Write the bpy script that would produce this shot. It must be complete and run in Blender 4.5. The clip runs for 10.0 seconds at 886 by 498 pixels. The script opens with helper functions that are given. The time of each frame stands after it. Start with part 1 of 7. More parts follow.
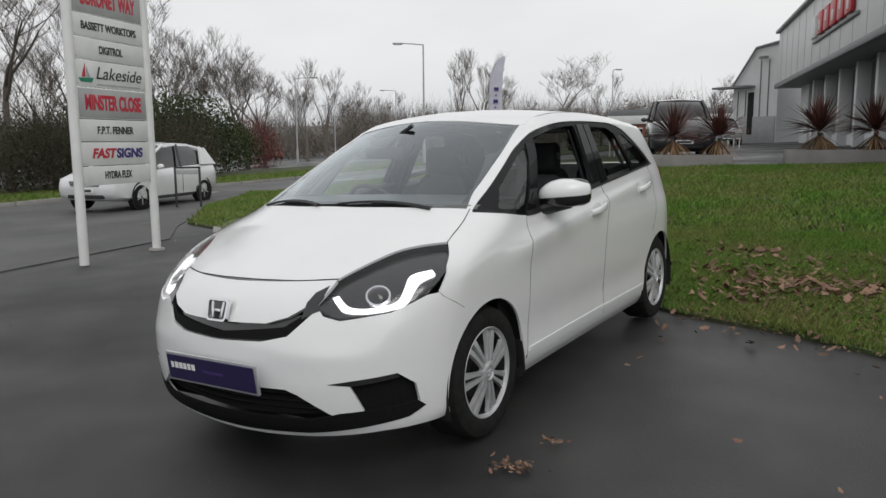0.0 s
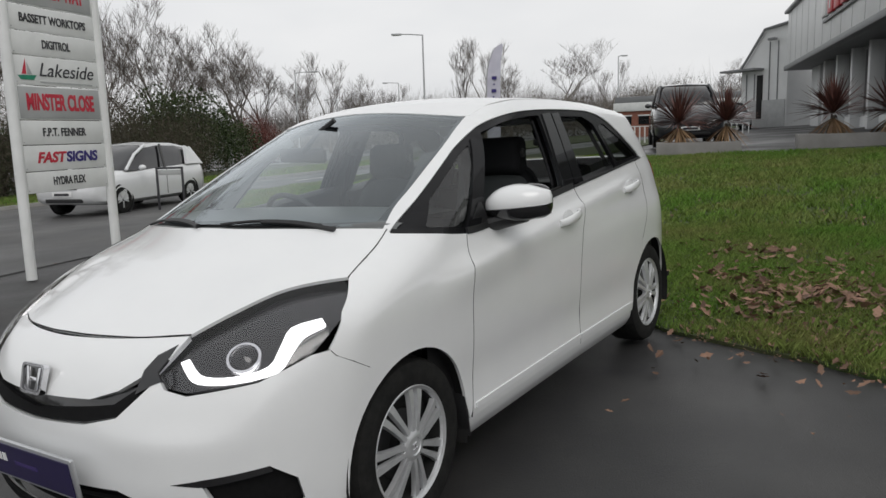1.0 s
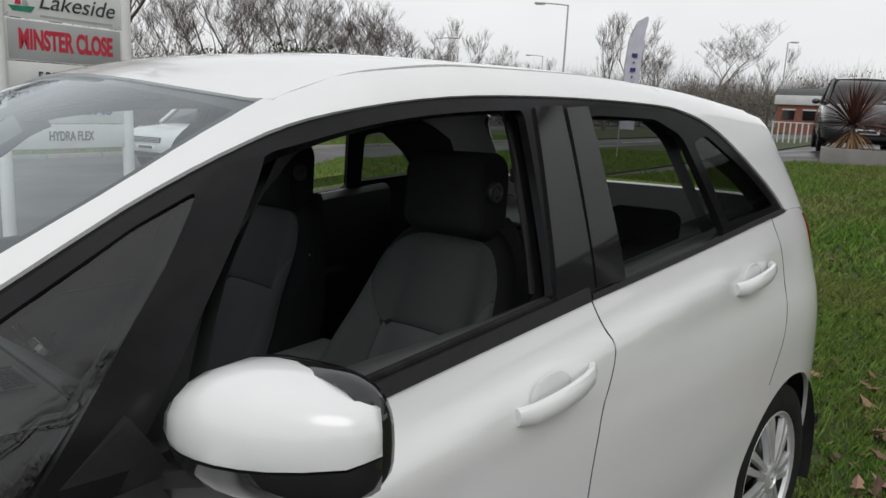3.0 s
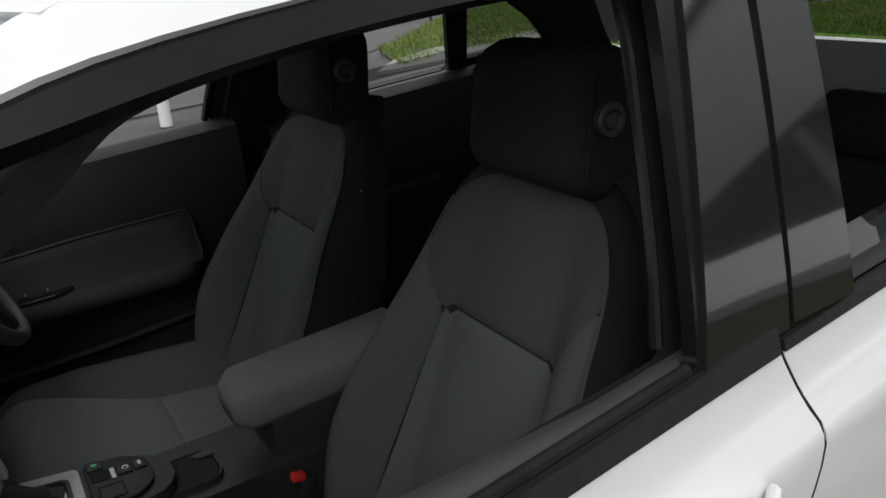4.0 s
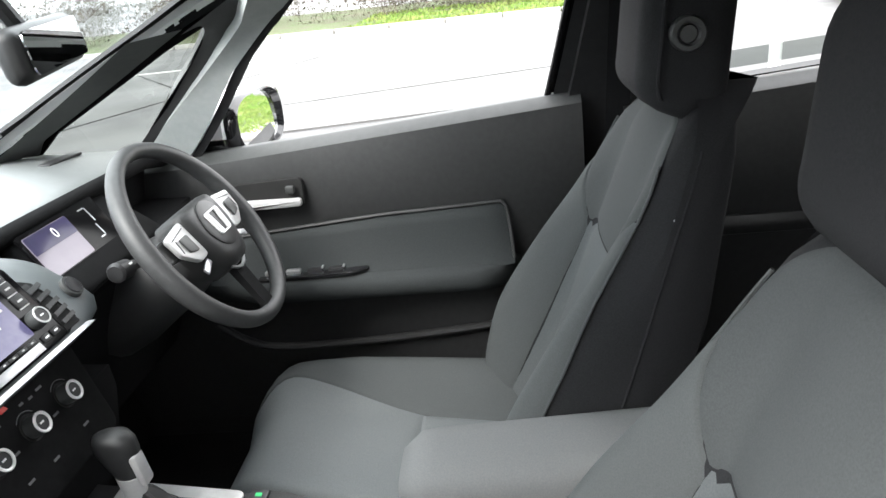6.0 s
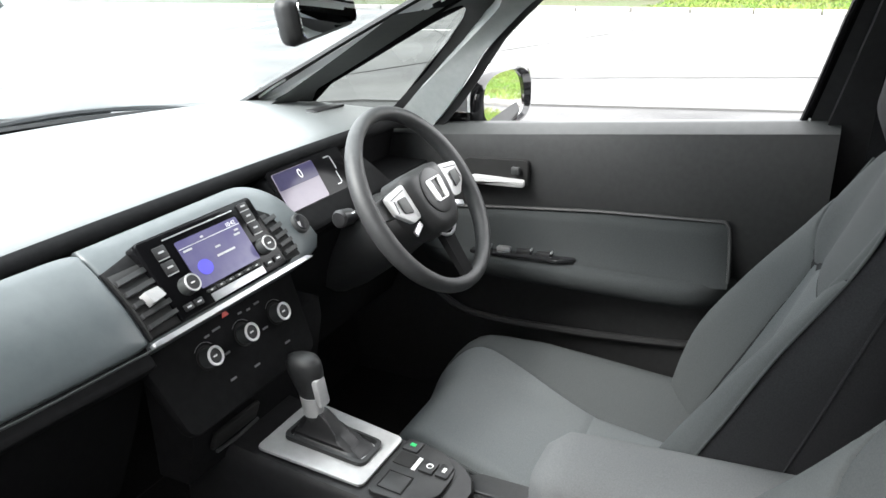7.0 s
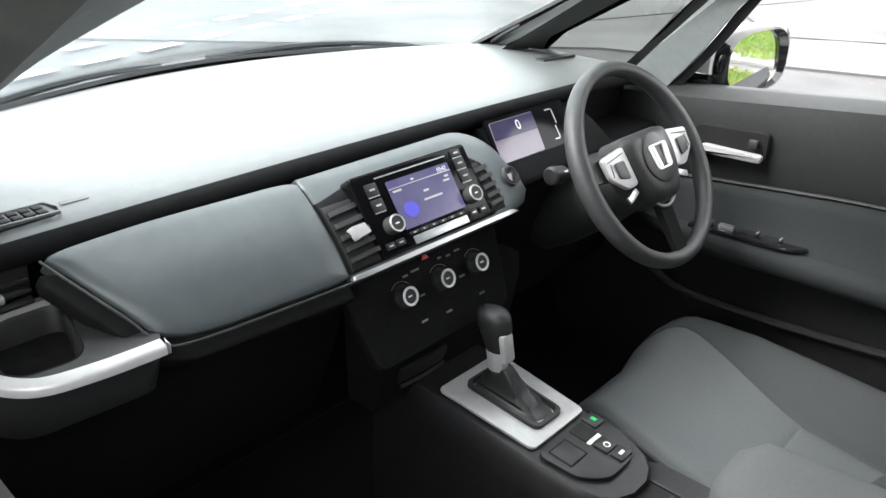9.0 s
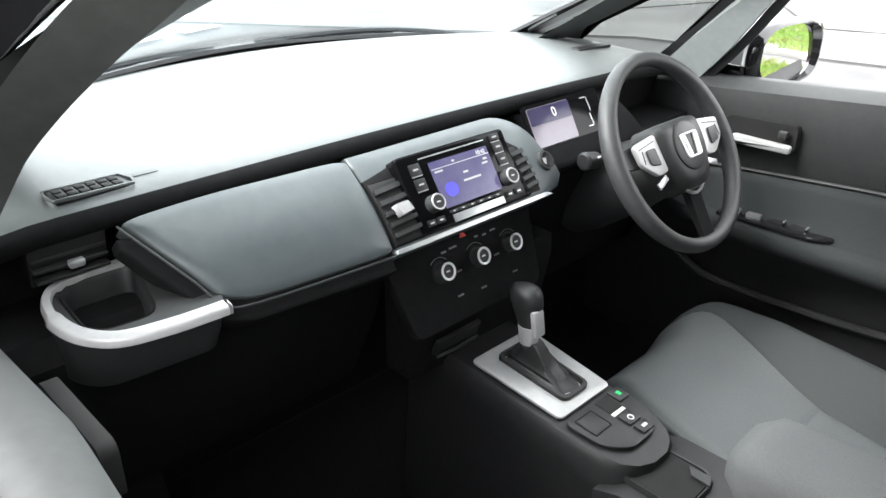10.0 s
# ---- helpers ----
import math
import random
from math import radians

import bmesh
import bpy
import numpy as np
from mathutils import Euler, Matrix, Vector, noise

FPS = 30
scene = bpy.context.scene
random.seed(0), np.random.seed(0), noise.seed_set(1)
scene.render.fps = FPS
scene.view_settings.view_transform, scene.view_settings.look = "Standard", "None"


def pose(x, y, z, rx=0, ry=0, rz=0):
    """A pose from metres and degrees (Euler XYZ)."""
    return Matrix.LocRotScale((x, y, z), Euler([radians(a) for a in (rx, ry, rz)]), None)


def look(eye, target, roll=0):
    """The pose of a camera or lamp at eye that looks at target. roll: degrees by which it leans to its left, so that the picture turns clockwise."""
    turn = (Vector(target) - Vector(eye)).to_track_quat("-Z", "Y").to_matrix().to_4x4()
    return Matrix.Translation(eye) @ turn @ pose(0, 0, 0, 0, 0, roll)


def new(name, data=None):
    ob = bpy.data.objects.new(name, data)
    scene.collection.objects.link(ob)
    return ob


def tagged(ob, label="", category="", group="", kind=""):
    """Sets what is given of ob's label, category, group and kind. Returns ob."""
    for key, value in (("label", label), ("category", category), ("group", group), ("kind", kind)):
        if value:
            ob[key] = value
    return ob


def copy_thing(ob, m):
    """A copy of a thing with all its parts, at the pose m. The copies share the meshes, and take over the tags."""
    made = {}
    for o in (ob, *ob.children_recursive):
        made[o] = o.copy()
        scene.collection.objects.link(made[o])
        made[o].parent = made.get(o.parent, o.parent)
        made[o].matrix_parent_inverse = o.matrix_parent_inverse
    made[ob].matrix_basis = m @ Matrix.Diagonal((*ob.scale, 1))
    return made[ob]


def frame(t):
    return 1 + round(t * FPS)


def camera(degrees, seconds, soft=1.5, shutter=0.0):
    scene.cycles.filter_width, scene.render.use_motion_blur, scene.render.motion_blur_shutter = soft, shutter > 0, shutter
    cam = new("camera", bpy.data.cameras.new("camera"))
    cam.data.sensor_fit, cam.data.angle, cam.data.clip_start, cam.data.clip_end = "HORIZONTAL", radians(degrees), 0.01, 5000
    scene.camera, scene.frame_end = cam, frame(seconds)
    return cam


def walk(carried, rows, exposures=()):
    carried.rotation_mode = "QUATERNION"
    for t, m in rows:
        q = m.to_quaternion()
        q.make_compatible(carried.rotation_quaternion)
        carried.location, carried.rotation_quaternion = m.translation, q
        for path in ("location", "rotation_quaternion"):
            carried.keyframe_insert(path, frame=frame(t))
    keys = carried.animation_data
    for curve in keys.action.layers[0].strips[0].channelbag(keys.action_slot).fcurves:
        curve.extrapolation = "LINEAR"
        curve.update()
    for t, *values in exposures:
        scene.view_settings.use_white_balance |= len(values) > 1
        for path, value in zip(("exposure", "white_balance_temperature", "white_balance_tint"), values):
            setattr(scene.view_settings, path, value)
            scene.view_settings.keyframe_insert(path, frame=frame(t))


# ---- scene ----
cam = camera(60.8, 10.0)
PATH = [
    (0, (2.443, -2.037, 1.338), (1.37, -0.373, 1.057), -2.4),
    (0.5, (2.339, -1.652, 1.342), (1.262, 0.002, 1.018), -4.3),
    (1, (2.284, -1.126, 1.342), (1.189, 0.52, 1.041), -3.8),
    (1.5, (2.153, -0.584, 1.347), (1.01, 1.019, 0.997), -0.5),
    (2, (2.013, 0.013, 1.342), (0.912, 1.642, 0.974), -1.5),
    (2.5, (1.845, 0.517, 1.361), (0.616, 2.055, 1.011), 0.4),
    (2.7, (1.71, 0.763, 1.375), (0.437, 2.269, 1.04), 1.2),
    (3.8, (1.287, 1.601, 1.439), (-0.297, 2.652, 0.816), -3.4),
    (4, (1.168, 1.684, 1.437), (-0.406, 2.669, 0.693), -4.0),
    (4.5, (1.005, 1.807, 1.414), (-0.590, 2.687, 0.588), -5.1),
    (5, (0.889, 1.947, 1.357), (-0.804, 2.656, 0.564), -7.1),
    (5.5, (0.812, 2.052, 1.342), (-1.001, 2.345, 0.552), -5.7),
    (5.7, (0.796, 2.077, 1.324), (-1.058, 2.152, 0.577), -6.7),
    (6.8, (0.801, 2.187, 1.354), (-0.944, 1.507, 0.652), -0.9),
    (7, (0.798, 2.197, 1.358), (-0.883, 1.384, 0.642), -1.0),
    (7.5, (0.782, 2.191, 1.358), (-0.757, 1.153, 0.614), -0.7),
    (8, (0.772, 2.199, 1.360), (-0.684, 1.064, 0.591), -0.4),
    (8.5, (0.766, 2.181, 1.366), (-0.622, 0.993, 0.552), 0.2),
    (9, (0.759, 2.189, 1.362), (-0.562, 0.944, 0.521), 0.2),
    (9.5, (0.756, 2.176, 1.365), (-0.531, 0.921, 0.489), 1.0),
    (10, (0.815, 2.222, 1.377), (-0.445, 0.937, 0.504), 0.7),
]
EXPOSURES = [(0, 0.2), (2.7, 0.24), (3.8, 0.45), (4.0, 0.6), (4.2, 1.2), (4.5, 2.15), (5.0, 3.2), (5.6, 3.45), (7.0, 3.45), (7.5, 3.3), (8.0, 3.1), (9.0, 3.12), (9.5, 3.2), (10.0, 3.4)]
walk(cam, [(t, look(e, g, r)) for t, e, g, r in PATH], EXPOSURES)

def set_world():
    """A bright overcast winter sky."""
    w = bpy.data.worlds.new("overcast_sky")
    scene.world = w
    w.use_nodes = True
    nt = w.node_tree
    nt.nodes.clear()
    sky = nt.nodes.new("ShaderNodeTexSky")
    sky.sky_type, sky.sun_disc = "NISHITA", False
    sky.sun_elevation, sky.sun_rotation = radians(32), radians(120)
    sky.air_density, sky.dust_density = 1.0, 3.0
    hs = nt.nodes.new("ShaderNodeHueSaturation")
    hs.inputs["Saturation"].default_value = .1
    co = nt.nodes.new("ShaderNodeTexCoord")
    mp = nt.nodes.new("ShaderNodeMapping")
    mp.inputs["Scale"].default_value = (1, 1, 3)
    nz = nt.nodes.new("ShaderNodeTexNoise")
    nz.inputs["Scale"].default_value, nz.inputs["Detail"].default_value = 1.6, 5
    ramp = nt.nodes.new("ShaderNodeValToRGB")
    ramp.color_ramp.elements[0].position, ramp.color_ramp.elements[0].color = .30, (6.3, 6.45, 6.7, 1)
    ramp.color_ramp.elements[1].position, ramp.color_ramp.elements[1].color = .70, (8.3, 8.3, 8.3, 1)
    mix = nt.nodes.new("ShaderNodeMix")
    mix.data_type = "RGBA"
    mix.inputs["Factor"].default_value = .85
    bg = nt.nodes.new("ShaderNodeBackground")
    bg.inputs["Strength"].default_value = .1
    out = nt.nodes.new("ShaderNodeOutputWorld")
    L = nt.links.new
    L(sky.outputs[0], hs.inputs["Color"])
    L(co.outputs["Generated"], mp.inputs[0]); L(mp.outputs[0], nz.inputs["Vector"]); L(nz.outputs["Fac"], ramp.inputs[0])
    L(hs.outputs[0], mix.inputs["A"]); L(ramp.outputs[0], mix.inputs["B"]); L(mix.outputs["Result"], bg.inputs["Color"]); L(bg.outputs[0], out.inputs[0])


set_world()
sun_data = bpy.data.lights.new("sun", "SUN")
sun_data.energy, sun_data.angle, sun_data.color = .6, radians(30), (1, .97, .93)
sun = new("sun", sun_data)
sun.matrix_world = look((10, -6, 12), (0, 0, 0))

# ---- materials ----
def rgb(h):
    """Linear colour from an sRGB hex string."""
    return [((c / 255 + .055) / 1.055) ** 2.4 if c > 10 else c / 255 / 12.92 for c in (int(h[i:i + 2], 16) for i in (0, 2, 4))] + [1]


def mat(name, col, rough=.5, metal=0., col2=None, scale=8., detail=6., bump=0., bump_scale=None, rough2=None, coat=0., island=0., emit=0., spec=.5, stretch=(1, 1, 1), lo=.35, hi=.65, dist=.01):
    """A principled material with noise in its colour, gloss and relief, at object scale in metres."""
    m = bpy.data.materials.new(name)
    m.use_nodes = True
    nt = m.node_tree
    b = nt.nodes["Principled BSDF"]
    L = nt.links.new
    c1 = rgb(col) if isinstance(col, str) else list(col) + [1]
    b.inputs["Base Color"].default_value = c1
    b.inputs["Roughness"].default_value = rough
    b.inputs["Metallic"].default_value = metal
    b.inputs["Coat Weight"].default_value = coat
    b.inputs["Coat Roughness"].default_value = .04
    b.inputs["Specular IOR Level"].default_value = spec
    if emit:
        b.inputs["Emission Color"].default_value, b.inputs["Emission Strength"].default_value = c1, emit
    geo = nt.nodes.new("ShaderNodeNewGeometry")
    mp = nt.nodes.new("ShaderNodeMapping")
    mp.inputs["Scale"].default_value = stretch
    L(geo.outputs["Position"], mp.inputs[0])

    def noise_node(s, d=detail):
        n = nt.nodes.new("ShaderNodeTexNoise")
        n.inputs["Scale"].default_value, n.inputs["Detail"].default_value, n.inputs["Roughness"].default_value = s, d, .6
        L(mp.outputs[0], n.inputs["Vector"])
        return n
    if col2 is not None:
        c2 = rgb(col2) if isinstance(col2, str) else list(col2) + [1]
        r = nt.nodes.new("ShaderNodeValToRGB")
        r.color_ramp.elements[0].position, r.color_ramp.elements[0].color = lo, c1
        r.color_ramp.elements[1].position, r.color_ramp.elements[1].color = hi, c2
        L(noise_node(scale).outputs["Fac"], r.inputs[0])
        o = r.outputs[0]
        if island:
            hs = nt.nodes.new("ShaderNodeHueSaturation")
            ma = nt.nodes.new("ShaderNodeMapRange")
            ma.inputs["To Min"].default_value, ma.inputs["To Max"].default_value = 1 - island, 1 + island
            L(geo.outputs["Random Per Island"], ma.inputs["Value"]); L(ma.outputs[0], hs.inputs["Value"]); L(o, hs.inputs["Color"])
            o = hs.outputs[0]
        L(o, b.inputs["Base Color"])
    if rough2 is not None:
        ma = nt.nodes.new("ShaderNodeMapRange")
        ma.inputs["From Min"].default_value, ma.inputs["From Max"].default_value = .35, .65
        ma.inputs["To Min"].default_value, ma.inputs["To Max"].default_value = rough, rough2
        L(noise_node(scale * .37, 3).outputs["Fac"], ma.inputs["Value"]); L(ma.outputs[0], b.inputs["Roughness"])
    if bump:
        bn = nt.nodes.new("ShaderNodeBump")
        bn.inputs["Strength"].default_value, bn.inputs["Distance"].default_value = bump, dist
        L(noise_node(bump_scale or scale * 4, 4).outputs["Fac"], bn.inputs["Height"]); L(bn.outputs[0], b.inputs["Normal"])
    return m


def glass(name, tint=(.9, .95, .93), rough=0., dark=0., base=.08, power=3.2, sheen=(1, 1, 1)):
    """A thin pane: clear, with a mirror's gloss by angle."""
    m = bpy.data.materials.new(name)
    m.use_nodes = True
    nt = m.node_tree
    nt.nodes.clear()
    L = nt.links.new
    out = nt.nodes.new("ShaderNodeOutputMaterial")
    tr = nt.nodes.new("ShaderNodeBsdfTransparent")
    tr.inputs[0].default_value = (*[t * (1 - dark) for t in tint], 1)
    gl = nt.nodes.new("ShaderNodeBsdfGlossy")
    gl.inputs["Roughness"].default_value = rough
    gl.inputs["Color"].default_value = (*sheen, 1)
    lw = nt.nodes.new("ShaderNodeLayerWeight")
    lw.inputs[0].default_value = .5
    pw = nt.nodes.new("ShaderNodeMath")
    pw.operation, pw.inputs[1].default_value = "POWER", power
    fr = nt.nodes.new("ShaderNodeMapRange")
    fr.inputs["To Min"].default_value, fr.inputs["To Max"].default_value = base, 1
    L(lw.outputs["Facing"], pw.inputs[0]); L(pw.outputs[0], fr.inputs["Value"])
    mx = nt.nodes.new("ShaderNodeMixShader")
    L(fr.outputs[0], mx.inputs[0]); L(tr.outputs[0], mx.inputs[1]); L(gl.outputs[0], mx.inputs[2]); L(mx.outputs[0], out.inputs[0])
    return m


PAINT = mat("white_paint", (.81, .82, .82), .28, coat=1., col2=(.78, .79, .795), scale=2.5)
GLOSS = mat("gloss_black", (.012, .012, .013), .06, coat=.6, col2=(.016, .016, .018), scale=20)
SURROUND = mat("window_black", (.008, .008, .009), .15, col2=(.011, .011, .012), scale=20, spec=.16)
WEBBING = mat("belt_webbing", (.010, .010, .011), .8, col2=(.014, .014, .015), scale=300, spec=.2)
KNOBRING = mat("bright_ring", (.80, .80, .80), .3, metal=.15, col2=(.74, .74, .74), scale=60)
TRIM = mat("black_trim", (.014, .014, .015), .45, col2=(.020, .020, .021), scale=60, bump=.15, bump_scale=900, dist=.001)
# near-black: shade inside gaps and cavities put into the colour; also tar joints
VOID = mat("dark_cavity", (.006, .006, .006), .8, col2=(.01, .01, .01), scale=30)
RUBBER = mat("tyre_rubber", (.010, .010, .010), .8, spec=.2, col2=(.018, .018, .017), scale=30, bump=.2, bump_scale=300, dist=.002)
ALLOY = mat("silver_wheel", (.66, .67, .68), .34, metal=.6, col2=(.6, .61, .62), scale=30)
CHROME = mat("chrome", (.8, .8, .82), .12, metal=1., col2=(.72, .72, .74), scale=40)
SATIN = mat("satin_silver", (.62, .63, .64), .35, metal=.7, col2=(.57, .58, .6), scale=50)
PALE = mat("pale_silver", (.52, .52, .52), .38, metal=.25, col2=(.46, .46, .46), scale=60)
SCREENGLASS = glass("windscreen_glass", (.84, .90, .91), base=.10, power=3.3, sheen=(.90, .96, 1.))
DARKGLASS = glass("tinted_glass", (.75, .8, .78), dark=.5, base=.06, power=4.)
LENS = glass("lamp_lens", (.97, .97, .98), base=.03, power=4)
LED = mat("running_light", (1, 1, 1), .3, emit=1.25)
REDLAMP = mat("red_lamp", (.35, .01, .012), .15, coat=1., col2=(.25, .01, .01), scale=30)
MIRROR = mat("mirror_glass", (.85, .86, .87), .02, metal=1.)
NAVY = mat("navy_plate", (.018, .012, .06), .3, col2=(.022, .016, .07), scale=30)
WHITE = mat("white_print", (.8, .8, .8), .5, col2=(.74, .74, .74), scale=30)
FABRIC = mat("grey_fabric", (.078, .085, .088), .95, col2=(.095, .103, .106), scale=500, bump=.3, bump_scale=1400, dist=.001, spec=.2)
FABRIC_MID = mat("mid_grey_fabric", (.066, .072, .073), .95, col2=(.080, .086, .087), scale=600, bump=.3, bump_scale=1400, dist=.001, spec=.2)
# the grey seat fabric again, brightened to paint sky light on the cushions
FABRIC_LIT = mat("lit_cushion_cloth", (.125, .136, .139), .95, col2=(.150, .162, .165), scale=500, bump=.3, bump_scale=1400, dist=.001, spec=.2)
FABRIC_REST = mat("armrest_cloth", (.135, .140, .141), .9, col2=(.158, .163, .164), scale=500, bump=.3, bump_scale=1400, dist=.001, spec=.2)
BEZEL = mat("screen_bezel", (.004, .004, .0045), .14, col2=(.005, .005, .0055), scale=30, spec=.12)
DIMPRINT = mat("dim_print", (.16, .16, .165), .6, col2=(.13, .13, .135), scale=60)
# black trim outside; on the lower dash it paints in footwell shade
KNEE = mat("black_shaded_trim", (.008, .008, .0085), .8, col2=(.011, .011, .0115), scale=60, bump=.2, bump_scale=900, dist=.001, spec=.10)
# charcoal plastic made paler: sky light on upward faces put into the colour
LEDGELIT = mat("lit_door_ledge", (.040, .043, .043), .58, col2=(.048, .051, .051), scale=60, bump=.25, bump_scale=1200, dist=.0008)
FABRIC_DOOR = mat("door_cloth", (.036, .040, .041), .95, col2=(.046, .050, .051), scale=500, bump=.3, bump_scale=1400, dist=.001, spec=.2)
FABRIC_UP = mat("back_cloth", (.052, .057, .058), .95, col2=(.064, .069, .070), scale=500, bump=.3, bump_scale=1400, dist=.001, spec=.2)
FABRIC_DARK = mat("dark_fabric", (.013, .0135, .015), .95, col2=(.020, .0205, .022), scale=500, bump=.3, bump_scale=1400, dist=.001, spec=.2)
PLASTIC = mat("charcoal_plastic", (.018, .0185, .019), .48, col2=(.024, .0245, .025), scale=80, bump=.25, bump_scale=1200, dist=.0008)
SOFT = mat("soft_pad", (.076, .088, .092), .34, col2=(.088, .10, .104), scale=40, bump=.2, bump_scale=1500, dist=.0006)
# dark plastic with part of its sky sheen put into a paler base
DASHTOP = mat("dash_top", (.105, .112, .112), .38, col2=(.12, .127, .127), scale=60, bump=.25, bump_scale=1300, dist=.0008)
CARPET = mat("black_carpet", (.014, .014, .014), 1., col2=(.022, .022, .022), scale=200, bump=.5, bump_scale=600, spec=.1)
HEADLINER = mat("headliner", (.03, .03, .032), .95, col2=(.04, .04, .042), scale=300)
# on pillars, shade put into the colour; dials and buttons are simply dark
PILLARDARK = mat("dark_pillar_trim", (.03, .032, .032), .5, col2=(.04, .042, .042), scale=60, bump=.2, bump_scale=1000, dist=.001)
# the same pillar trim with window light painted in as pale grey
PILLARLIT = mat("pillar_trim", (.34, .365, .36), .5, col2=(.38, .40, .395), scale=60, bump=.2, bump_scale=1000, dist=.001)
SCREEN = mat("lit_screen", (.075, .070, .13), .2, col2=(.05, .046, .11), scale=25, emit=.10)
SCREEN_PALE = mat("pale_screen", (.16, .14, .17), .2, col2=(.14, .125, .155), scale=25, emit=.08)
BLUE_LIT = mat("blue_lit", (.05, .045, .30), .3, emit=.16)
RED_MARK = mat("red_mark", (.6, .03, .02), .4, col2=(.5, .03, .02), scale=50)
GREEN_MARK = mat("green_mark", (.03, .5, .15), .4, col2=(.03, .42, .12), scale=50)
TARMAC = mat("wet_tarmac", (.022, .022, .023), .28, col2=(.050, .049, .048), scale=.9, detail=9, rough2=.62, spec=.38, bump=.55, bump_scale=140, dist=.006)
ROAD = mat("damp_road", (.070, .070, .071), .42, spec=.4, col2=(.105, .104, .101), scale=.7, detail=9, rough2=.75, bump=.4, bump_scale=120, dist=.005)
CONCRETE = mat("pale_concrete", (.30, .29, .275), .8, col2=(.22, .215, .2), scale=1.6, detail=9, bump=.4, bump_scale=60)
GRASSY = mat("lawn_soil", (.045, .075, .018), .95, col2=(.06, .055, .03), scale=1.1, detail=8, bump=.6, bump_scale=40, dist=.02)
BLADE = mat("grass_blades", (.105, .215, .028), .7, col2=(.18, .20, .060), scale=.9, island=.35, spec=.25)
LEAF = mat("fallen_leaf", (.15, .085, .06), .75, col2=(.26, .16, .11), scale=3, island=.5, spec=.3)
PAINTLINE = mat("road_paint", (.72, .72, .7), .6, col2=(.45, .45, .44), scale=9, lo=.45, hi=.75)
BARK = mat("bark", (.10, .085, .07), .9, col2=(.16, .14, .12), scale=14, bump=.6, bump_scale=40, dist=.02)
TWIG = mat("twigs", (.085, .074, .066), .9, col2=(.15, .125, .11), scale=3, island=.3)
# BRUSH made paler: the haze of distance is put into the colour
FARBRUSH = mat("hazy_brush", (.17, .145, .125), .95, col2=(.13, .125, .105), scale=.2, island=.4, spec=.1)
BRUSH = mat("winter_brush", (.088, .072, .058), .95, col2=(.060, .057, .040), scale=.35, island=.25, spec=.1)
IVY = mat("evergreen", (.025, .042, .015), .8, col2=(.045, .06, .022), scale=.6, island=.45, spec=.25)
REDBRUSH = mat("red_stems", (.14, .04, .03), .9, col2=(.10, .035, .03), scale=.8, island=.4)
CLAD = mat("grey_cladding", (.60, .61, .61), .5, col2=(.66, .67, .67), scale=.8, detail=4)
CLADDARK = mat("dark_cladding", (.17, .175, .18), .5, col2=(.2, .205, .21), scale=.8)
REDSIGN = mat("red_sign", (.5, .02, .03), .4, col2=(.42, .02, .03), scale=6)
SIGNWHITE = mat("sign_board", (.74, .75, .74), .45, col2=(.66, .67, .66), scale=3, detail=8)
SIGNGREY = mat("sign_band", (.42, .43, .43), .5, col2=(.36, .37, .37), scale=3)
SIGNBLACK = mat("sign_letters", (.03, .03, .035), .5, col2=(.045, .045, .05), scale=9)
SIGNRED = mat("sign_red", (.55, .03, .06), .5, col2=(.48, .03, .05), scale=9)
SIGNBLUE = mat("sign_navy", (.03, .02, .16), .5, col2=(.04, .03, .18), scale=9)
SIGNGREEN = mat("sign_green", (.02, .25, .14), .5, col2=(.02, .2, .12), scale=9)
STEEL = mat("galvanised", (.42, .43, .44), .5, metal=.5, col2=(.5, .51, .52), scale=8)
BRICK = mat("red_brick", (.22, .08, .055), .85, col2=(.28, .12, .08), scale=6)
YUCCA = mat("bronze_spikes", (.09, .035, .03), .6, col2=(.14, .06, .045), scale=4, island=.4)
YUCCADRY = mat("dry_spikes", (.30, .19, .10), .7, col2=(.22, .13, .07), scale=4, island=.4)
DARKCAR = mat("dark_paint", (.02, .022, .026), .3, coat=1., col2=(.025, .027, .03), scale=6)
# pale grey woods: haze of distance painted in
HILL = mat("hazed_woods", (.19, .18, .175), 1., col2=(.25, .24, .235), scale=.05, detail=9, spec=0)
FLAGWHITE = mat("flag_cloth", (.62, .61, .70), .8, col2=(.52, .51, .6), scale=2)

# ---- tools ----
from mathutils.geometry import delaunay_2d_cdt


def thing(name, label, category, group="", at=(0, 0, 0), turn=0, kind=""):
    """An empty at a thing's base, under which its parts go."""
    ob = new(name)
    ob.empty_display_size = .1
    ob.matrix_basis = pose(*at, 0, 0, turn)
    return tagged(ob, label, category, group, kind)


def finish(name, me, material, parent=None, label="", smooth=35, kind=""):
    me.materials.append(material)
    if smooth:
        me.shade_smooth()
        me.set_sharp_from_angle(angle=radians(smooth))
    ob = new(name, me)
    ob.parent = parent
    return tagged(ob, label, kind=kind)


def part(name, bm, material, parent=None, label="", smooth=35, kind=""):
    me = bpy.data.meshes.new(name)
    bm.to_mesh(me)
    bm.free()
    return finish(name, me, material, parent, label, smooth, kind)


def mesh(name, verts, faces, material, parent=None, label="", smooth=35, kind=""):
    me = bpy.data.meshes.new(name)
    me.from_pydata([tuple(v) for v in verts], [], [tuple(f) for f in faces])
    me.update()
    return finish(name, me, material, parent, label, smooth, kind)


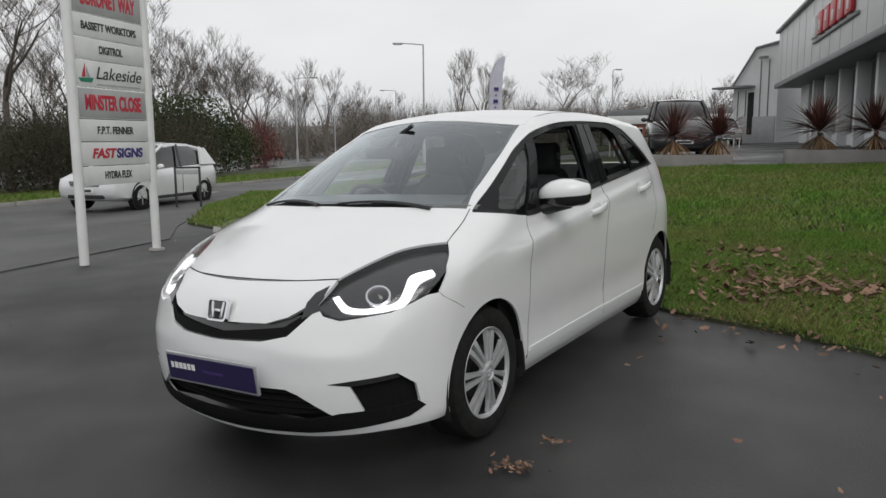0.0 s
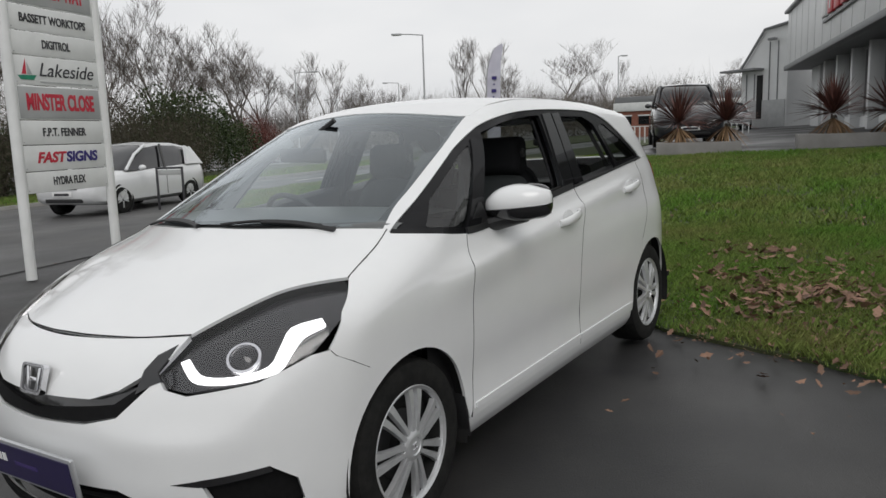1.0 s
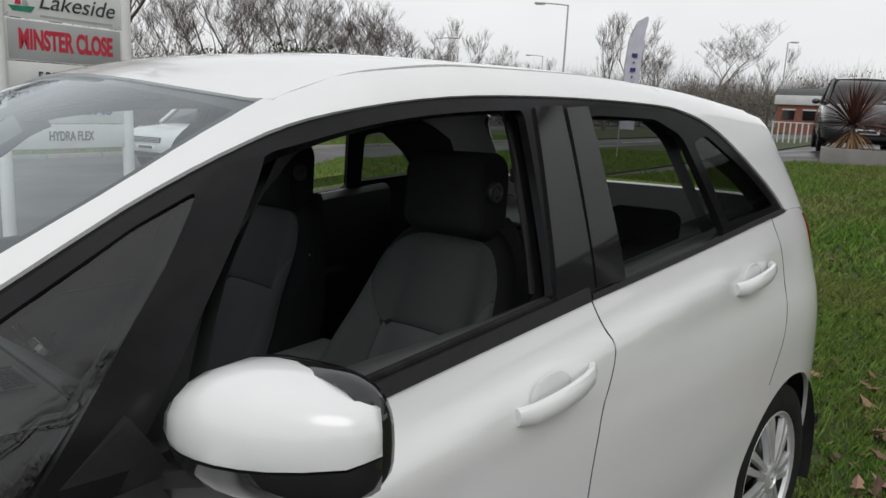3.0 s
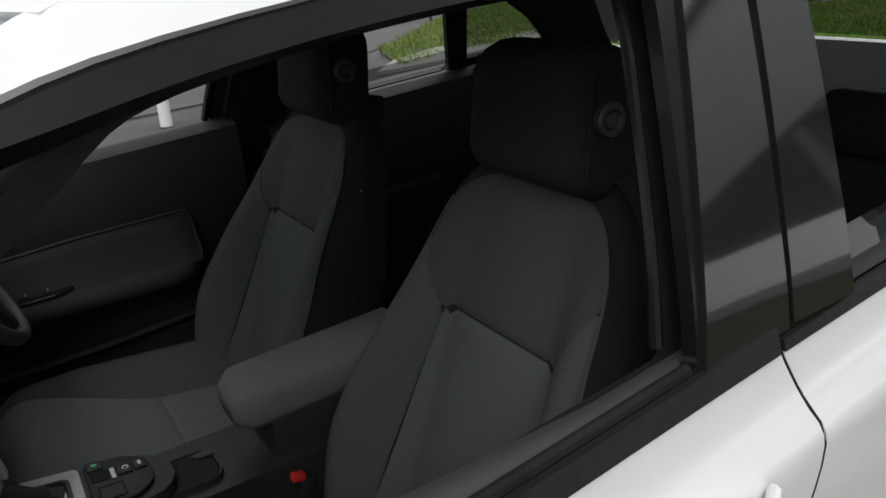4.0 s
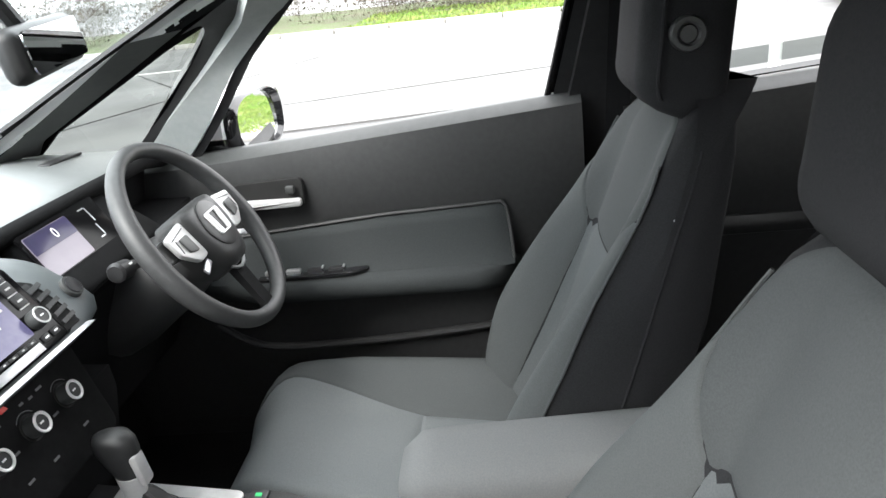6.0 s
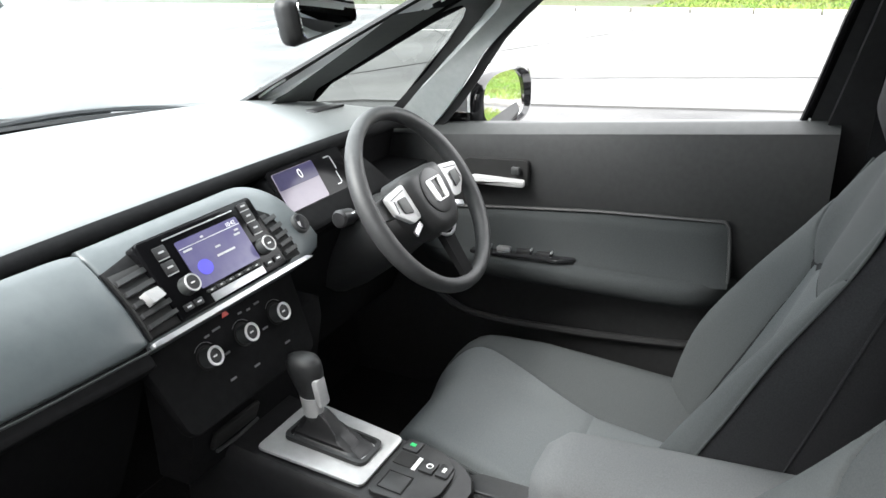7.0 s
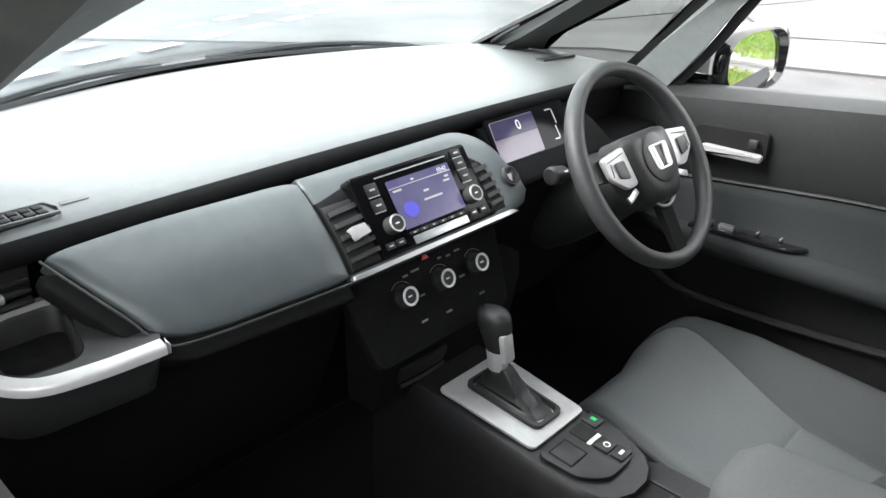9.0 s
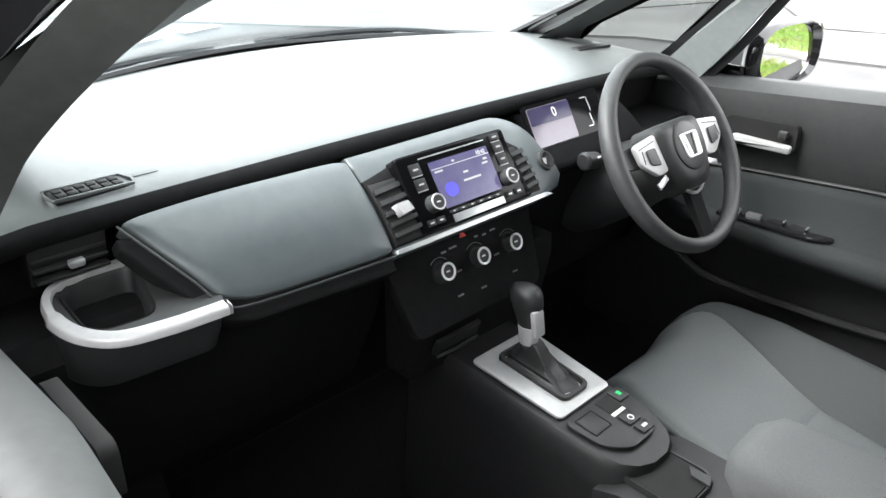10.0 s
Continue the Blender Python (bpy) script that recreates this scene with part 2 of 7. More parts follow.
def block(size, m=Matrix(), bevel=.0, seg=2, bm=None):
    """A box of that size, centred at m, with rounded edges, added to bm."""
    one = bmesh.new()
    bmesh.ops.create_cube(one, size=1, matrix=Matrix.Diagonal((*size, 1)))
    if bevel:
        bmesh.ops.bevel(one, geom=one.edges[:], offset=min(bevel, min(size) * .49), segments=seg, profile=.5, affect="EDGES")
    one.transform(m)
    return join(bm, one)


def join(bm, one):
    if bm is None:
        return one
    me = bpy.data.meshes.new("tmp")
    one.to_mesh(me)
    one.free()
    bm.from_mesh(me)
    bpy.data.meshes.remove(me)
    return bm


def tube(pts, radii, sides=8, bm=None, caps=True):
    """A tube along pts."""
    bm = bm or bmesh.new()
    pts = [Vector(p) for p in pts]
    if not hasattr(radii, "__len__"):
        radii = [radii] * len(pts)
    rings = []
    up = Vector((.13, .21, .97))
    for i, p in enumerate(pts):
        d = (pts[min(i + 1, len(pts) - 1)] - pts[max(i - 1, 0)]).normalized()
        u = d.cross(up)
        if u.length < .05:
            u = d.cross(Vector((1, 0, 0)))
        u.normalize()
        v = d.cross(u)
        rings.append([bm.verts.new(p + (u * math.cos(a) + v * math.sin(a)) * radii[i]) for a in (2 * math.pi * k / sides for k in range(sides))])
    for a, b in zip(rings, rings[1:]):
        for k in range(sides):
            bm.faces.new((a[k], a[(k + 1) % sides], b[(k + 1) % sides], b[k]))
    if caps:
        bm.faces.new(rings[0][::-1])
        bm.faces.new(rings[-1])
    return bm


def lathe(profile, n=48, m=Matrix(), bm=None, closed=False):
    """Turns (radius, height) round the z axis."""
    one = bmesh.new()
    rings = [[one.verts.new((r * math.cos(a), r * math.sin(a), h)) for a in (2 * math.pi * k / n for k in range(n))] for r, h in profile]
    pairs = list(zip(rings, rings[1:])) + ([(rings[-1], rings[0])] if closed else [])
    for a, b in pairs:
        for k in range(n):
            one.faces.new((a[k], a[(k + 1) % n], b[(k + 1) % n], b[k]))
    one.transform(m)
    return join(bm, one)


def loft(rings, cap=True, bm=None):
    """Joins rings of equally many points."""
    one = bmesh.new()
    vs = [[one.verts.new(p) for p in r] for r in rings]
    n = len(vs[0])
    for a, b in zip(vs, vs[1:]):
        for k in range(n):
            one.faces.new((a[k], a[(k + 1) % n], b[(k + 1) % n], b[k]))
    if cap:
        one.faces.new(vs[0][::-1])
        one.faces.new(vs[-1])
    bmesh.ops.recalc_face_normals(one, faces=one.faces[:])
    return join(bm, one)


def slab(outline, depth, m=Matrix(), bevel=0., bm=None, seg=2):
    """A flat plate: a closed outline in x, y, that thick in z, with a rounded rim."""
    one = bmesh.new()
    f = one.faces.new([one.verts.new((x, y, 0)) for x, y in outline])
    top = bmesh.ops.extrude_face_region(one, geom=[f])["geom"]
    bmesh.ops.translate(one, verts=[v for v in top if isinstance(v, bmesh.types.BMVert)], vec=(0, 0, depth))
    bmesh.ops.recalc_face_normals(one, faces=one.faces[:])
    if bevel:
        bmesh.ops.bevel(one, geom=[e for e in one.edges if len(e.link_faces) == 2 and e.calc_face_angle(0) > .6], offset=bevel, segments=seg, profile=.5, affect="EDGES")
    one.transform(m)
    return join(bm, one)


def smooth_line(pts, n=6, closed=False):
    """A curve through pts (Catmull-Rom)."""
    p = [np.array(q, float) for q in pts]
    k = len(p)
    out = []
    for i in range(k if closed else k - 1):
        a, b, c, d = (p[(i + j) % k] if closed else p[min(max(i + j, 0), k - 1)] for j in (-1, 0, 1, 2))
        for s in range(n):
            t = s / n
            out.append(tuple(.5 * (2*b + (c - a)*t + (2*a - 5*b + 4*c - d)*t*t + (3*b - a - 3*c + d)*t**3)))
    if not closed:
        out.append(tuple(p[-1]))
    return out


def rounded(pts, r, n=5):
    """The closed outline with its corners rounded."""
    out = []
    k = len(pts)
    for i in range(k):
        a, b, c = (Vector(pts[(i + j) % k]) for j in (-1, 0, 1))
        q = min(r, (a - b).length * .45, (c - b).length * .45)
        p0, p1 = b + (a - b).normalized() * q, b + (c - b).normalized() * q
        out += [tuple(p0.lerp(b, t).lerp(b.lerp(p1, t), t)) for t in (s / n for s in range(n + 1))]
    return out


def inside(q, poly):
    x, y = q
    c = False
    for (x0, y0), (x1, y1) in zip(poly, poly[1:] + poly[:1]):
        if (y0 > y) != (y1 > y) and x < (x1 - x0) * (y - y0) / (y1 - y0) + x0:
            c = not c
    return c


def dense(poly, step, scale=(1, 1)):
    out = []
    for a, b in zip(poly, poly[1:] + poly[:1]):
        n = max(1, math.ceil(math.hypot((b[0] - a[0]) * scale[0], (b[1] - a[1]) * scale[1]) / step))
        out += [(a[0] + (b[0] - a[0]) * k / n, a[1] + (b[1] - a[1]) * k / n) for k in range(n)]
    return out


def skin(name, poly, where, material, parent=None, holes=(), step=.03, thick=.012, sink=0., label="", scale=(1, 1), mirror=False, gap=0.):
    """A sheet of the car's form inside an outline, with holes, sunk below the form and turned in at its edges. mirror: on the car's right side."""
    loops = [dense([tuple(map(float, p)) for p in q], step, scale) for q in (poly, *holes)]
    co, ed = [], []
    for q in loops:
        i0 = len(co)
        co += [Vector(p) for p in q]
        ed += [(i0 + k, i0 + (k + 1) % len(q)) for k in range(len(q))]
    xs, ys = [p[0] for p in loops[0]], [p[1] for p in loops[0]]
    sx, sy = step / scale[0], step / scale[1]
    rim = np.array([(p[0] * scale[0], p[1] * scale[1]) for p in co])
    for i in range(int((max(xs) - min(xs)) / sx) + 1):
        for j in range(int((max(ys) - min(ys)) / sy) + 1):
            q = (min(xs) + (i + .5 * (j % 2)) * sx, min(ys) + j * sy)
            if inside(q, loops[0]) and not any(inside(q, h) for h in loops[1:]):
                if np.min(np.hypot(rim[:, 0] - q[0] * scale[0], rim[:, 1] - q[1] * scale[1])) > step * .6:
                    co.append(Vector(q))
    v2, _, tri, *_ = delaunay_2d_cdt([Vector((c[0] * scale[0], c[1] * scale[1])) for c in co], ed, [], 1, 1e-6)
    v2 = [(v[0] / scale[0], v[1] / scale[1]) for v in v2]
    keep = []
    for f in tri:
        c = (sum(v2[k][0] for k in f) / 3, sum(v2[k][1] for k in f) / 3)
        if inside(c, loops[0]) and not any(inside(c, h) for h in loops[1:]):
            keep.append(list(f))
    p = where(v2)
    n = outward(p)
    p = p - n * sink
    verts = [Vector(q) for q in p]
    if thick:
        count = {}
        for f in keep:
            for a, b in zip(f, f[1:] + f[:1]):
                count[(a, b)] = count.get((a, b), 0) + 1
        rim_e = [(a, b) for a, b in count if (b, a) not in count]
        deep = {}
        for a, b in rim_e:
            for k in (a, b):
                if k not in deep:
                    deep[k] = len(verts)
                    verts.append(Vector(p[k] - n[k] * thick))
        keep += [[b, a, deep[a], deep[b]] for a, b in rim_e]
    # which way the sheet faces
    f = keep[0]
    nn = (verts[f[1]] - verts[f[0]]).cross(verts[f[2]] - verts[f[0]])
    if nn.dot(Vector(n[f[0]])) < 0:
        keep = [f[::-1] for f in keep]
    if mirror:
        verts = [Vector((-v.x, v.y, v.z)) for v in verts]
        keep = [f[::-1] for f in keep]
    return mesh(name, verts, keep, material, parent, label, 40)


def writing(text, size, m, material, parent, name="lettering", depth=.002, width=None, slant=0., bold=0.):
    """Built-in letters, as a mesh, centred at m, no wider than width."""
    cu = bpy.data.curves.new(name, "FONT")
    cu.body, cu.size, cu.align_x, cu.align_y, cu.extrude, cu.shear = text, size, "CENTER", "CENTER", depth, slant
    cu.offset = bold
    tmp = bpy.data.objects.new("tmp", cu)
    me = bpy.data.meshes.new_from_object(tmp)
    bpy.data.objects.remove(tmp)
    bpy.data.curves.remove(cu)
    if width:
        w = max(v.co.x for v in me.vertices) - min(v.co.x for v in me.vertices)
        me.transform(Matrix.Diagonal((width / w, 1, 1, 1)))
    me.transform(m)
    return finish(name, me, material, parent, smooth=0)


def ball(size, m=Matrix(), bm=None, seg=16):
    one = bmesh.new()
    bmesh.ops.create_uvsphere(one, u_segments=seg, v_segments=seg // 2, radius=1, matrix=m @ Matrix.Diagonal((*size, 1)))
    return join(bm, one)

# ---- the car's outer form: half widths, top line and nose, blended ----
def spline(pts, n=400):
    """A smooth line through pts as a table of n values."""
    p = np.array(pts, float)
    xs, ys = p[:, 0], p[:, 1]
    d = np.diff(ys) / np.diff(xs)
    m = np.concatenate(([d[0]], np.where(d[1:] * d[:-1] > 0, 2 * d[1:] * d[:-1] / (d[1:] + d[:-1] + 1e-12), 0), [d[-1]]))
    t = np.linspace(xs[0], xs[-1], n)
    i = np.clip(np.searchsorted(xs, t) - 1, 0, len(xs) - 2)
    h = xs[i + 1] - xs[i]
    s = (t - xs[i]) / h
    v = (2*s**3 - 3*s**2 + 1)*ys[i] + (s**3 - 2*s**2 + s)*h*m[i] + (3*s**2 - 2*s**3)*ys[i + 1] + (s**3 - s**2)*h*m[i + 1]
    return t, v


TOP = spline([(-.3, .45), (-.02, .60), (.03, .70), (.12, .785), (.30, .88), (.50, .965), (.66, 1.02), (.76, 1.062), (.95, 1.155), (1.25, 1.298), (1.50, 1.405), (1.66, 1.463), (1.85, 1.502), (2.15, 1.523), (2.5, 1.522), (2.9, 1.505), (3.3, 1.47), (3.6, 1.43), (3.78, 1.34), (3.95, 1.12), (4.05, .9), (4.3, .5)])
WIDTH = spline([(.0, .70), (.17, .775), (.24, .815), (.35, .828), (.5, .834), (.66, .842), (.78, .846), (.86, .838), (.93, .818), (1.0, .802), (1.06, .788), (1.2, .735), (1.42, .637), (1.6, .54)])
TAPER = spline([(-.5, -.2), (.1, -.06), (.35, -.03), (.65, -.004), (.9, 0), (1.5, -.004), (2.2, -.006), (3.0, 0), (3.4, -.004), (3.7, -.045), (3.95, -.11), (4.3, -.3)])
NOSE = spline([(.0, .16), (.17, .075), (.24, .03), (.32, .012), (.42, .0), (.52, .0), (.60, .008), (.66, .022), (.74, .05), (.85, .1), (1.2, .4)])
TAIL = spline([(.0, 3.85), (.25, 3.98), (.45, 4.035), (.62, 4.03), (.85, 3.98), (1.05, 3.90), (1.3, 3.72), (1.5, 3.6)])


def blend(a, b, r):
    h = np.clip(.5 + .5 * (a - b) / r, 0, 1)
    return b + (a - b) * h + r * h * (1 - h)


def form(x, y, z):
    """Below zero inside the car's outer form."""
    ax = np.abs(x)
    side = (ax - np.interp(z, *WIDTH) - np.interp(y, *TAPER)) * .95
    s = z - .857 - .090 * (y - 1.21)
    lift = np.clip((y - .95) / .3, 0, 1) * np.clip((3.35 - y) / .5, 0, 1)
    side = side - lift * (.022 * np.exp(-(s / .085) ** 2) * np.where(s > 0, np.exp(-s / .022), 1) - .010 * np.exp(-((z - .42) / .10) ** 2))
    ye = y - .25 * (ax / .72) ** 2 * np.clip((2.3 - y) / .6, 0, 1)
    top = (z - np.interp(ye, *TOP) + .035 * (ax / .55) ** 2 * np.clip((y - .3) / 1.2, .25, 1)) * .9
    front = np.interp(z, *NOSE) + .05 * (ax / .4) ** 2 + .195 * (ax / .8) ** 6 - y
    rear = y - np.interp(z, *TAIL) + .06 * (ax / .5) ** 2 + .12 * (ax / .75) ** 6
    f = blend(side, top, .06)
    f = blend(f, front, .07)
    return blend(f, rear, .08)


def cast(eye, way, reach=2.4, steps=120):
    """Where rays from eye first meet the form; arrays of n x 3."""
    t = np.zeros(len(eye))
    hit = np.full(len(eye), reach)
    done = np.zeros(len(eye), bool)
    for k in range(1, steps + 1):
        t1 = reach * k / steps
        p = eye + way * t1
        now = (form(*p.T) < 0) & ~done
        hit[now], done = t1, done | now
    lo, hi = hit - reach / steps, hit.copy()
    for k in range(18):
        mid = (lo + hi) / 2
        inside = form(*(eye + way * mid[:, None]).T) < 0
        hi, lo = np.where(inside, mid, hi), np.where(inside, lo, mid)
    return eye + way * hi[:, None], done


def outward(p, e=.004):
    g = np.stack([form(*(p + d).T) - form(*(p - d).T) for d in (np.eye(3) * e)], 1)
    return g / (np.linalg.norm(g, axis=1)[:, None] + 1e-9)


def on_side(ab):
    """(y, z) on the car's left side."""
    ab = np.array(ab, float)
    e = np.column_stack([np.full(len(ab), 1.3), ab[:, 0], ab[:, 1]])
    return cast(e, np.tile((-1., 0, 0), (len(ab), 1)), 1.3)[0]


def on_top(ab):
    """(x, y) on the bonnet, screen and roof."""
    ab = np.array(ab, float)
    e = np.column_stack([ab[:, 0], ab[:, 1], np.full(len(ab), 1.8)])
    return cast(e, np.tile((0, 0, -1.), (len(ab), 1)), 1.8)[0]


def on_nose(ab):
    """(degrees round from straight ahead, z) on the front end, seen from an upright axis in the engine bay."""
    ab = np.array(ab, float)
    a = np.radians(ab[:, 0])
    w = np.column_stack([np.sin(a), -np.cos(a), np.zeros(len(a))])
    e = np.column_stack([np.zeros(len(a)), np.full(len(a), .95), ab[:, 1]]) + w * 1.6
    return cast(e, -w, 1.6)[0]


def on_tail(ab):
    """(x, z) on the rear end."""
    ab = np.array(ab, float)
    e = np.column_stack([ab[:, 0], np.full(len(ab), 4.5), ab[:, 1]])
    return cast(e, np.tile((0, -1., 0), (len(ab), 1)), 2.)[0]

# ---- the white hatchback: outside ----
car = thing("hatchback_car", "white hatchback car on wet tarmac with open front side windows", "car")


def arc(cy, cz, r, a0, a1, n=14):
    return [(cy + r * math.cos(radians(a0 + (a1 - a0) * k / n)), cz + r * math.sin(radians(a0 + (a1 - a0) * k / n))) for k in range(n + 1)]


FRONT, REAR, ARCH = (.83, .30), (3.347, .30), .338
DLO_TOP = smooth_line([(.945, 1.015), (1.185, 1.129), (1.475, 1.271), (1.664, 1.352), (1.81, 1.394), (2.067, 1.423), (2.387, 1.430), (2.75, 1.422), (2.93, 1.405), (3.10, 1.348), (3.30, 1.205), (3.375, 1.124)], 4)
BELT = smooth_line([(.945, 1.012), (1.07, .995), (1.262, .968), (1.45, .972), (1.886, 1.007), (2.31, 1.042), (2.685, 1.071), (3.1, 1.104), (3.375, 1.122)], 4)


def belt_z(y):
    p = np.array(BELT)
    return float(np.interp(y, p[:, 0], p[:, 1]))


def top_z(y):
    p = np.array(DLO_TOP)
    return float(np.interp(y, p[:, 0], p[:, 1]))


def belt_run(y0, y1, drop=0., n=24):
    return [(y0 + (y1 - y0) * k / n, belt_z(y0 + (y1 - y0) * k / n) - drop) for k in range(n + 1)]


def top_run(y0, y1, drop=0., n=24):
    return [(y0 + (y1 - y0) * k / n, top_z(y0 + (y1 - y0) * k / n) - drop) for k in range(n + 1)]


G = .0022  # half of a shut line
SEAM_A = smooth_line([(1.205, .268), (1.222, .45), (1.220, .70), (1.222, .85), (1.262, .966)], 5)
SEAM_B = smooth_line([(2.262, .268), (2.255, .62), (2.285, .82), (2.338, .94), (2.312, 1.040)], 5)
SEAM_C = smooth_line([(3.255, 1.108), (3.275, .97), (3.235, .80), (3.155, .66)], 5)
doors = {}
for right in (False, True):
    front_arch = arc(*FRONT, ARCH, 118, 6)
    fender = [(1.190, .268)] + SEAM_A[1:] + BELT[::-1][-9:] + smooth_line([(.955, 1.022), (.82, .985), (.661, .908)], 4) \
        + [(.547, .834), (.47, .742), (.480, .721), (.60, .652)] + front_arch
    fender = [(y - G if y > 1.1 and z < .97 else y, z) for y, z in fender]
    skin("front_wing", fender, on_side, PAINT, car, mirror=right)
    fd = [(y + G, z) for y, z in SEAM_A] + belt_run(1.27, 2.305, .004) + [(y - G, z) for y, z in SEAM_B[::-1]]
    doors["front", right] = d = skin("front_door", fd, on_side, PAINT, car, mirror=right, thick=.03, step=.03 if right else .016)
    rear_arch = arc(*REAR, ARCH, 160, 128, 8)
    rd = [(y + G, z) for y, z in SEAM_B] + belt_run(2.315, 3.25, .004) + [(y - G, z) for y, z in SEAM_C] + rear_arch[::-1] + [(3.002, .268)]
    doors["rear", right] = skin("rear_door", rd, on_side, PAINT, car, mirror=right, thick=.03, step=.03 if right else .016)
    qp = [(y + G, z) for y, z in SEAM_C[::-1]] + [(3.375, 1.118), (3.40, 1.125), (3.50, 1.12), (3.72, 1.06), (3.86, .98), (3.90, .80), (3.90, .60), (3.86, .35), (3.78, .24), (3.66, .24)] + arc(*REAR, ARCH, -8, 128, 22)
    skin("rear_quarter", qp, on_side, PAINT, car, mirror=right)
    skin("sill", [(1.19, .265), (3.01, .265), (3.01, .175), (1.18, .175)], on_side, PAINT, car, mirror=right, sink=.006)
    rail_in = [(p[1], p[2]) for p in on_top([(x + .004, y) for x, y in smooth_line([(.655, .940), (.622, 1.06), (.610, 1.19), (.578, 1.47), (.540, 1.735), (.565, 1.966), (.558, 2.4), (.560, 2.9), (.555, 3.3), (.536, 3.56)], 5)])]
    rail = DLO_TOP + [(3.42, 1.125), (3.52, 1.12), (3.62, 1.10), (3.68, 1.2), (3.60, 1.32)] + rail_in[::-1]
    skin("roof_rail", rail, on_side, PAINT, car, mirror=right, step=.022)
    # black window surround with its openings
    q_glass = rounded([(1.060, 1.022), (1.285, .992), (1.425, 1.145), (1.568, 1.296), (1.475, 1.256), (1.185, 1.112)], .015)
    f_open = rounded([(1.375, 1.004), (1.670, 1.338)] + top_run(1.79, 2.268, .026, 8) + [(2.272, 1.390), (2.200, 1.065)] + belt_run(2.19, 1.39, -.024, 6), .03)
    r_open = rounded([(2.405, 1.060), (2.458, 1.388)] + top_run(2.52, 2.78, .034, 5) + [(2.885, 1.345), (2.950, 1.104)] + belt_run(2.92, 2.42, -.006, 6), .03)
    r_quart = rounded([(2.985, 1.125), (2.935, 1.330), (3.02, 1.345), (3.20, 1.240), (3.315, 1.142)], .02)
    surround = DLO_TOP + BELT[::-1][1:-1]
    skin("window_surround", surround, on_side, SURROUND, car, holes=[q_glass, f_open, r_open, r_quart], mirror=right, step=.02, sink=.006, thick=.018, label="gloss black window surround")
    skin("quarter_glass", q_glass, on_side, DARKGLASS, car, mirror=right, thick=0, sink=.010)
    skin("rear_quarter_glass", r_quart, on_side, DARKGLASS, car, mirror=right, thick=0, sink=.010)
    # rear door glass is lowered part of the way
    skin("rear_door_glass", rounded([(2.405, 1.082), (2.412, 1.120), (2.935, 1.158), (2.940, 1.122)], .004), on_side, DARKGLASS, car, mirror=right, thick=0, sink=.02)
    belt_strip = belt_run(1.27, 2.307, -.022, 20) + belt_run(2.307, 1.27, .004, 20)
    skin("belt_moulding", belt_strip, on_side, TRIM, car, mirror=right, sink=-.004, thick=.02, step=.02)
    skin("belt_moulding", belt_run(2.314, 3.36, -.008, 20) + belt_run(3.36, 2.314, .004, 20), on_side, TRIM, car, mirror=right, sink=-.004, thick=.02, step=.02)
    # dividing bar between quarter glass and door
    skin("door_front_bar", smooth_line([(1.275, .985), (1.42, 1.145), (1.60, 1.315)], 5) + smooth_line([(1.675, 1.335), (1.51, 1.15), (1.375, .985)], 5), on_side, SURROUND, car, mirror=right, sink=-.002, thick=.03, step=.02)
    for y0, y1, z0, z1, lean in ((2.204, 2.330, 1.056, 1.412, .10), (2.338, 2.445, 1.060, 1.412, .075)):
        skin("pillar_cover", [(y0, z0), (y1, z0), (y1 + lean * .72, z1), (y0 + lean * 1.05, z1 - .004)], on_side, GLOSS, car, mirror=right, sink=0., thick=.03, step=.03, label="gloss black pillar cover")
    # raised line along the foot of the doors
    for y0, y1 in ((1.228, 2.256), (2.264, 2.985)):
        skin("door_ridge", [(y0, .318), (y1, .322), (y1, .300), (y0, .296)], on_side, PAINT, car, mirror=right, sink=-.007, thick=.012, step=.02)
    # the dark gaps between the panels
    s = -1 if right else 1
    for line in (SEAM_A, SEAM_B, SEAM_C, [(.470, .736), (.482, .719), (.540, .686), (.602, .650)]):
        p = on_side(line)
        p = (p - outward(p) * .0012) * np.array((s, 1, 1))
        part("shut_line", tube([tuple(q) for q in p], .0021, 6), VOID, car)
    p = on_top(smooth_line([(.668, .957), (.700, .82), (.7225, .668)], 5))
    part("shut_line", tube([tuple(q) for q in (p - outward(p) * .0006) * np.array((s, 1, 1))], .0024, 6), VOID, car)
    # wheel arch liners
    for cy, cz in (FRONT, REAR):
        s = -1 if right else 1
        bm = bmesh.new()
        rows = []
        for x in (.815, .70, .45):
            rows.append([bm.verts.new((s * x, cy + (ARCH + .012) * math.cos(a), cz + (ARCH + .012) * math.sin(a))) for a in (radians(-20 + 220 * k / 24) for k in range(25))])
        for a, b in zip(rows, rows[1:]):
            for k in range(24):
                bm.faces.new((a[k], a[k + 1], b[k + 1], b[k]))
        bm.faces.new(rows[-1])
        part("arch_liner", bm, VOID, car)

# bonnet, roof, screens
def both(p):
    """A half outline from the middle outwards and back, closed with its mirror image."""
    return p + [(-x, y) for x, y in p[::-1] if abs(x) > 1e-6]


bonnet = [(0, .735)] + [(x, y) for x, y in smooth_line([(.0, .735), (.2, .750), (.45, .832), (.665, .955)], 4)[1:]] + smooth_line([(.700, .82), (.722, .668)], 2) \
    + smooth_line([(.66, .605), (.569, .499), (.470, .30), (.452, .262)], 4) + smooth_line([(.33, .205), (.227, .175), (.10, .154), (0, .150)], 4)
skin("bonnet", both(bonnet), on_top, PAINT, car, step=.03)
p = on_top(both(smooth_line([(0, .150), (.10, .154), (.227, .175), (.33, .205), (.452, .262)], 4)))
p = p[np.argsort(p[:, 0])]
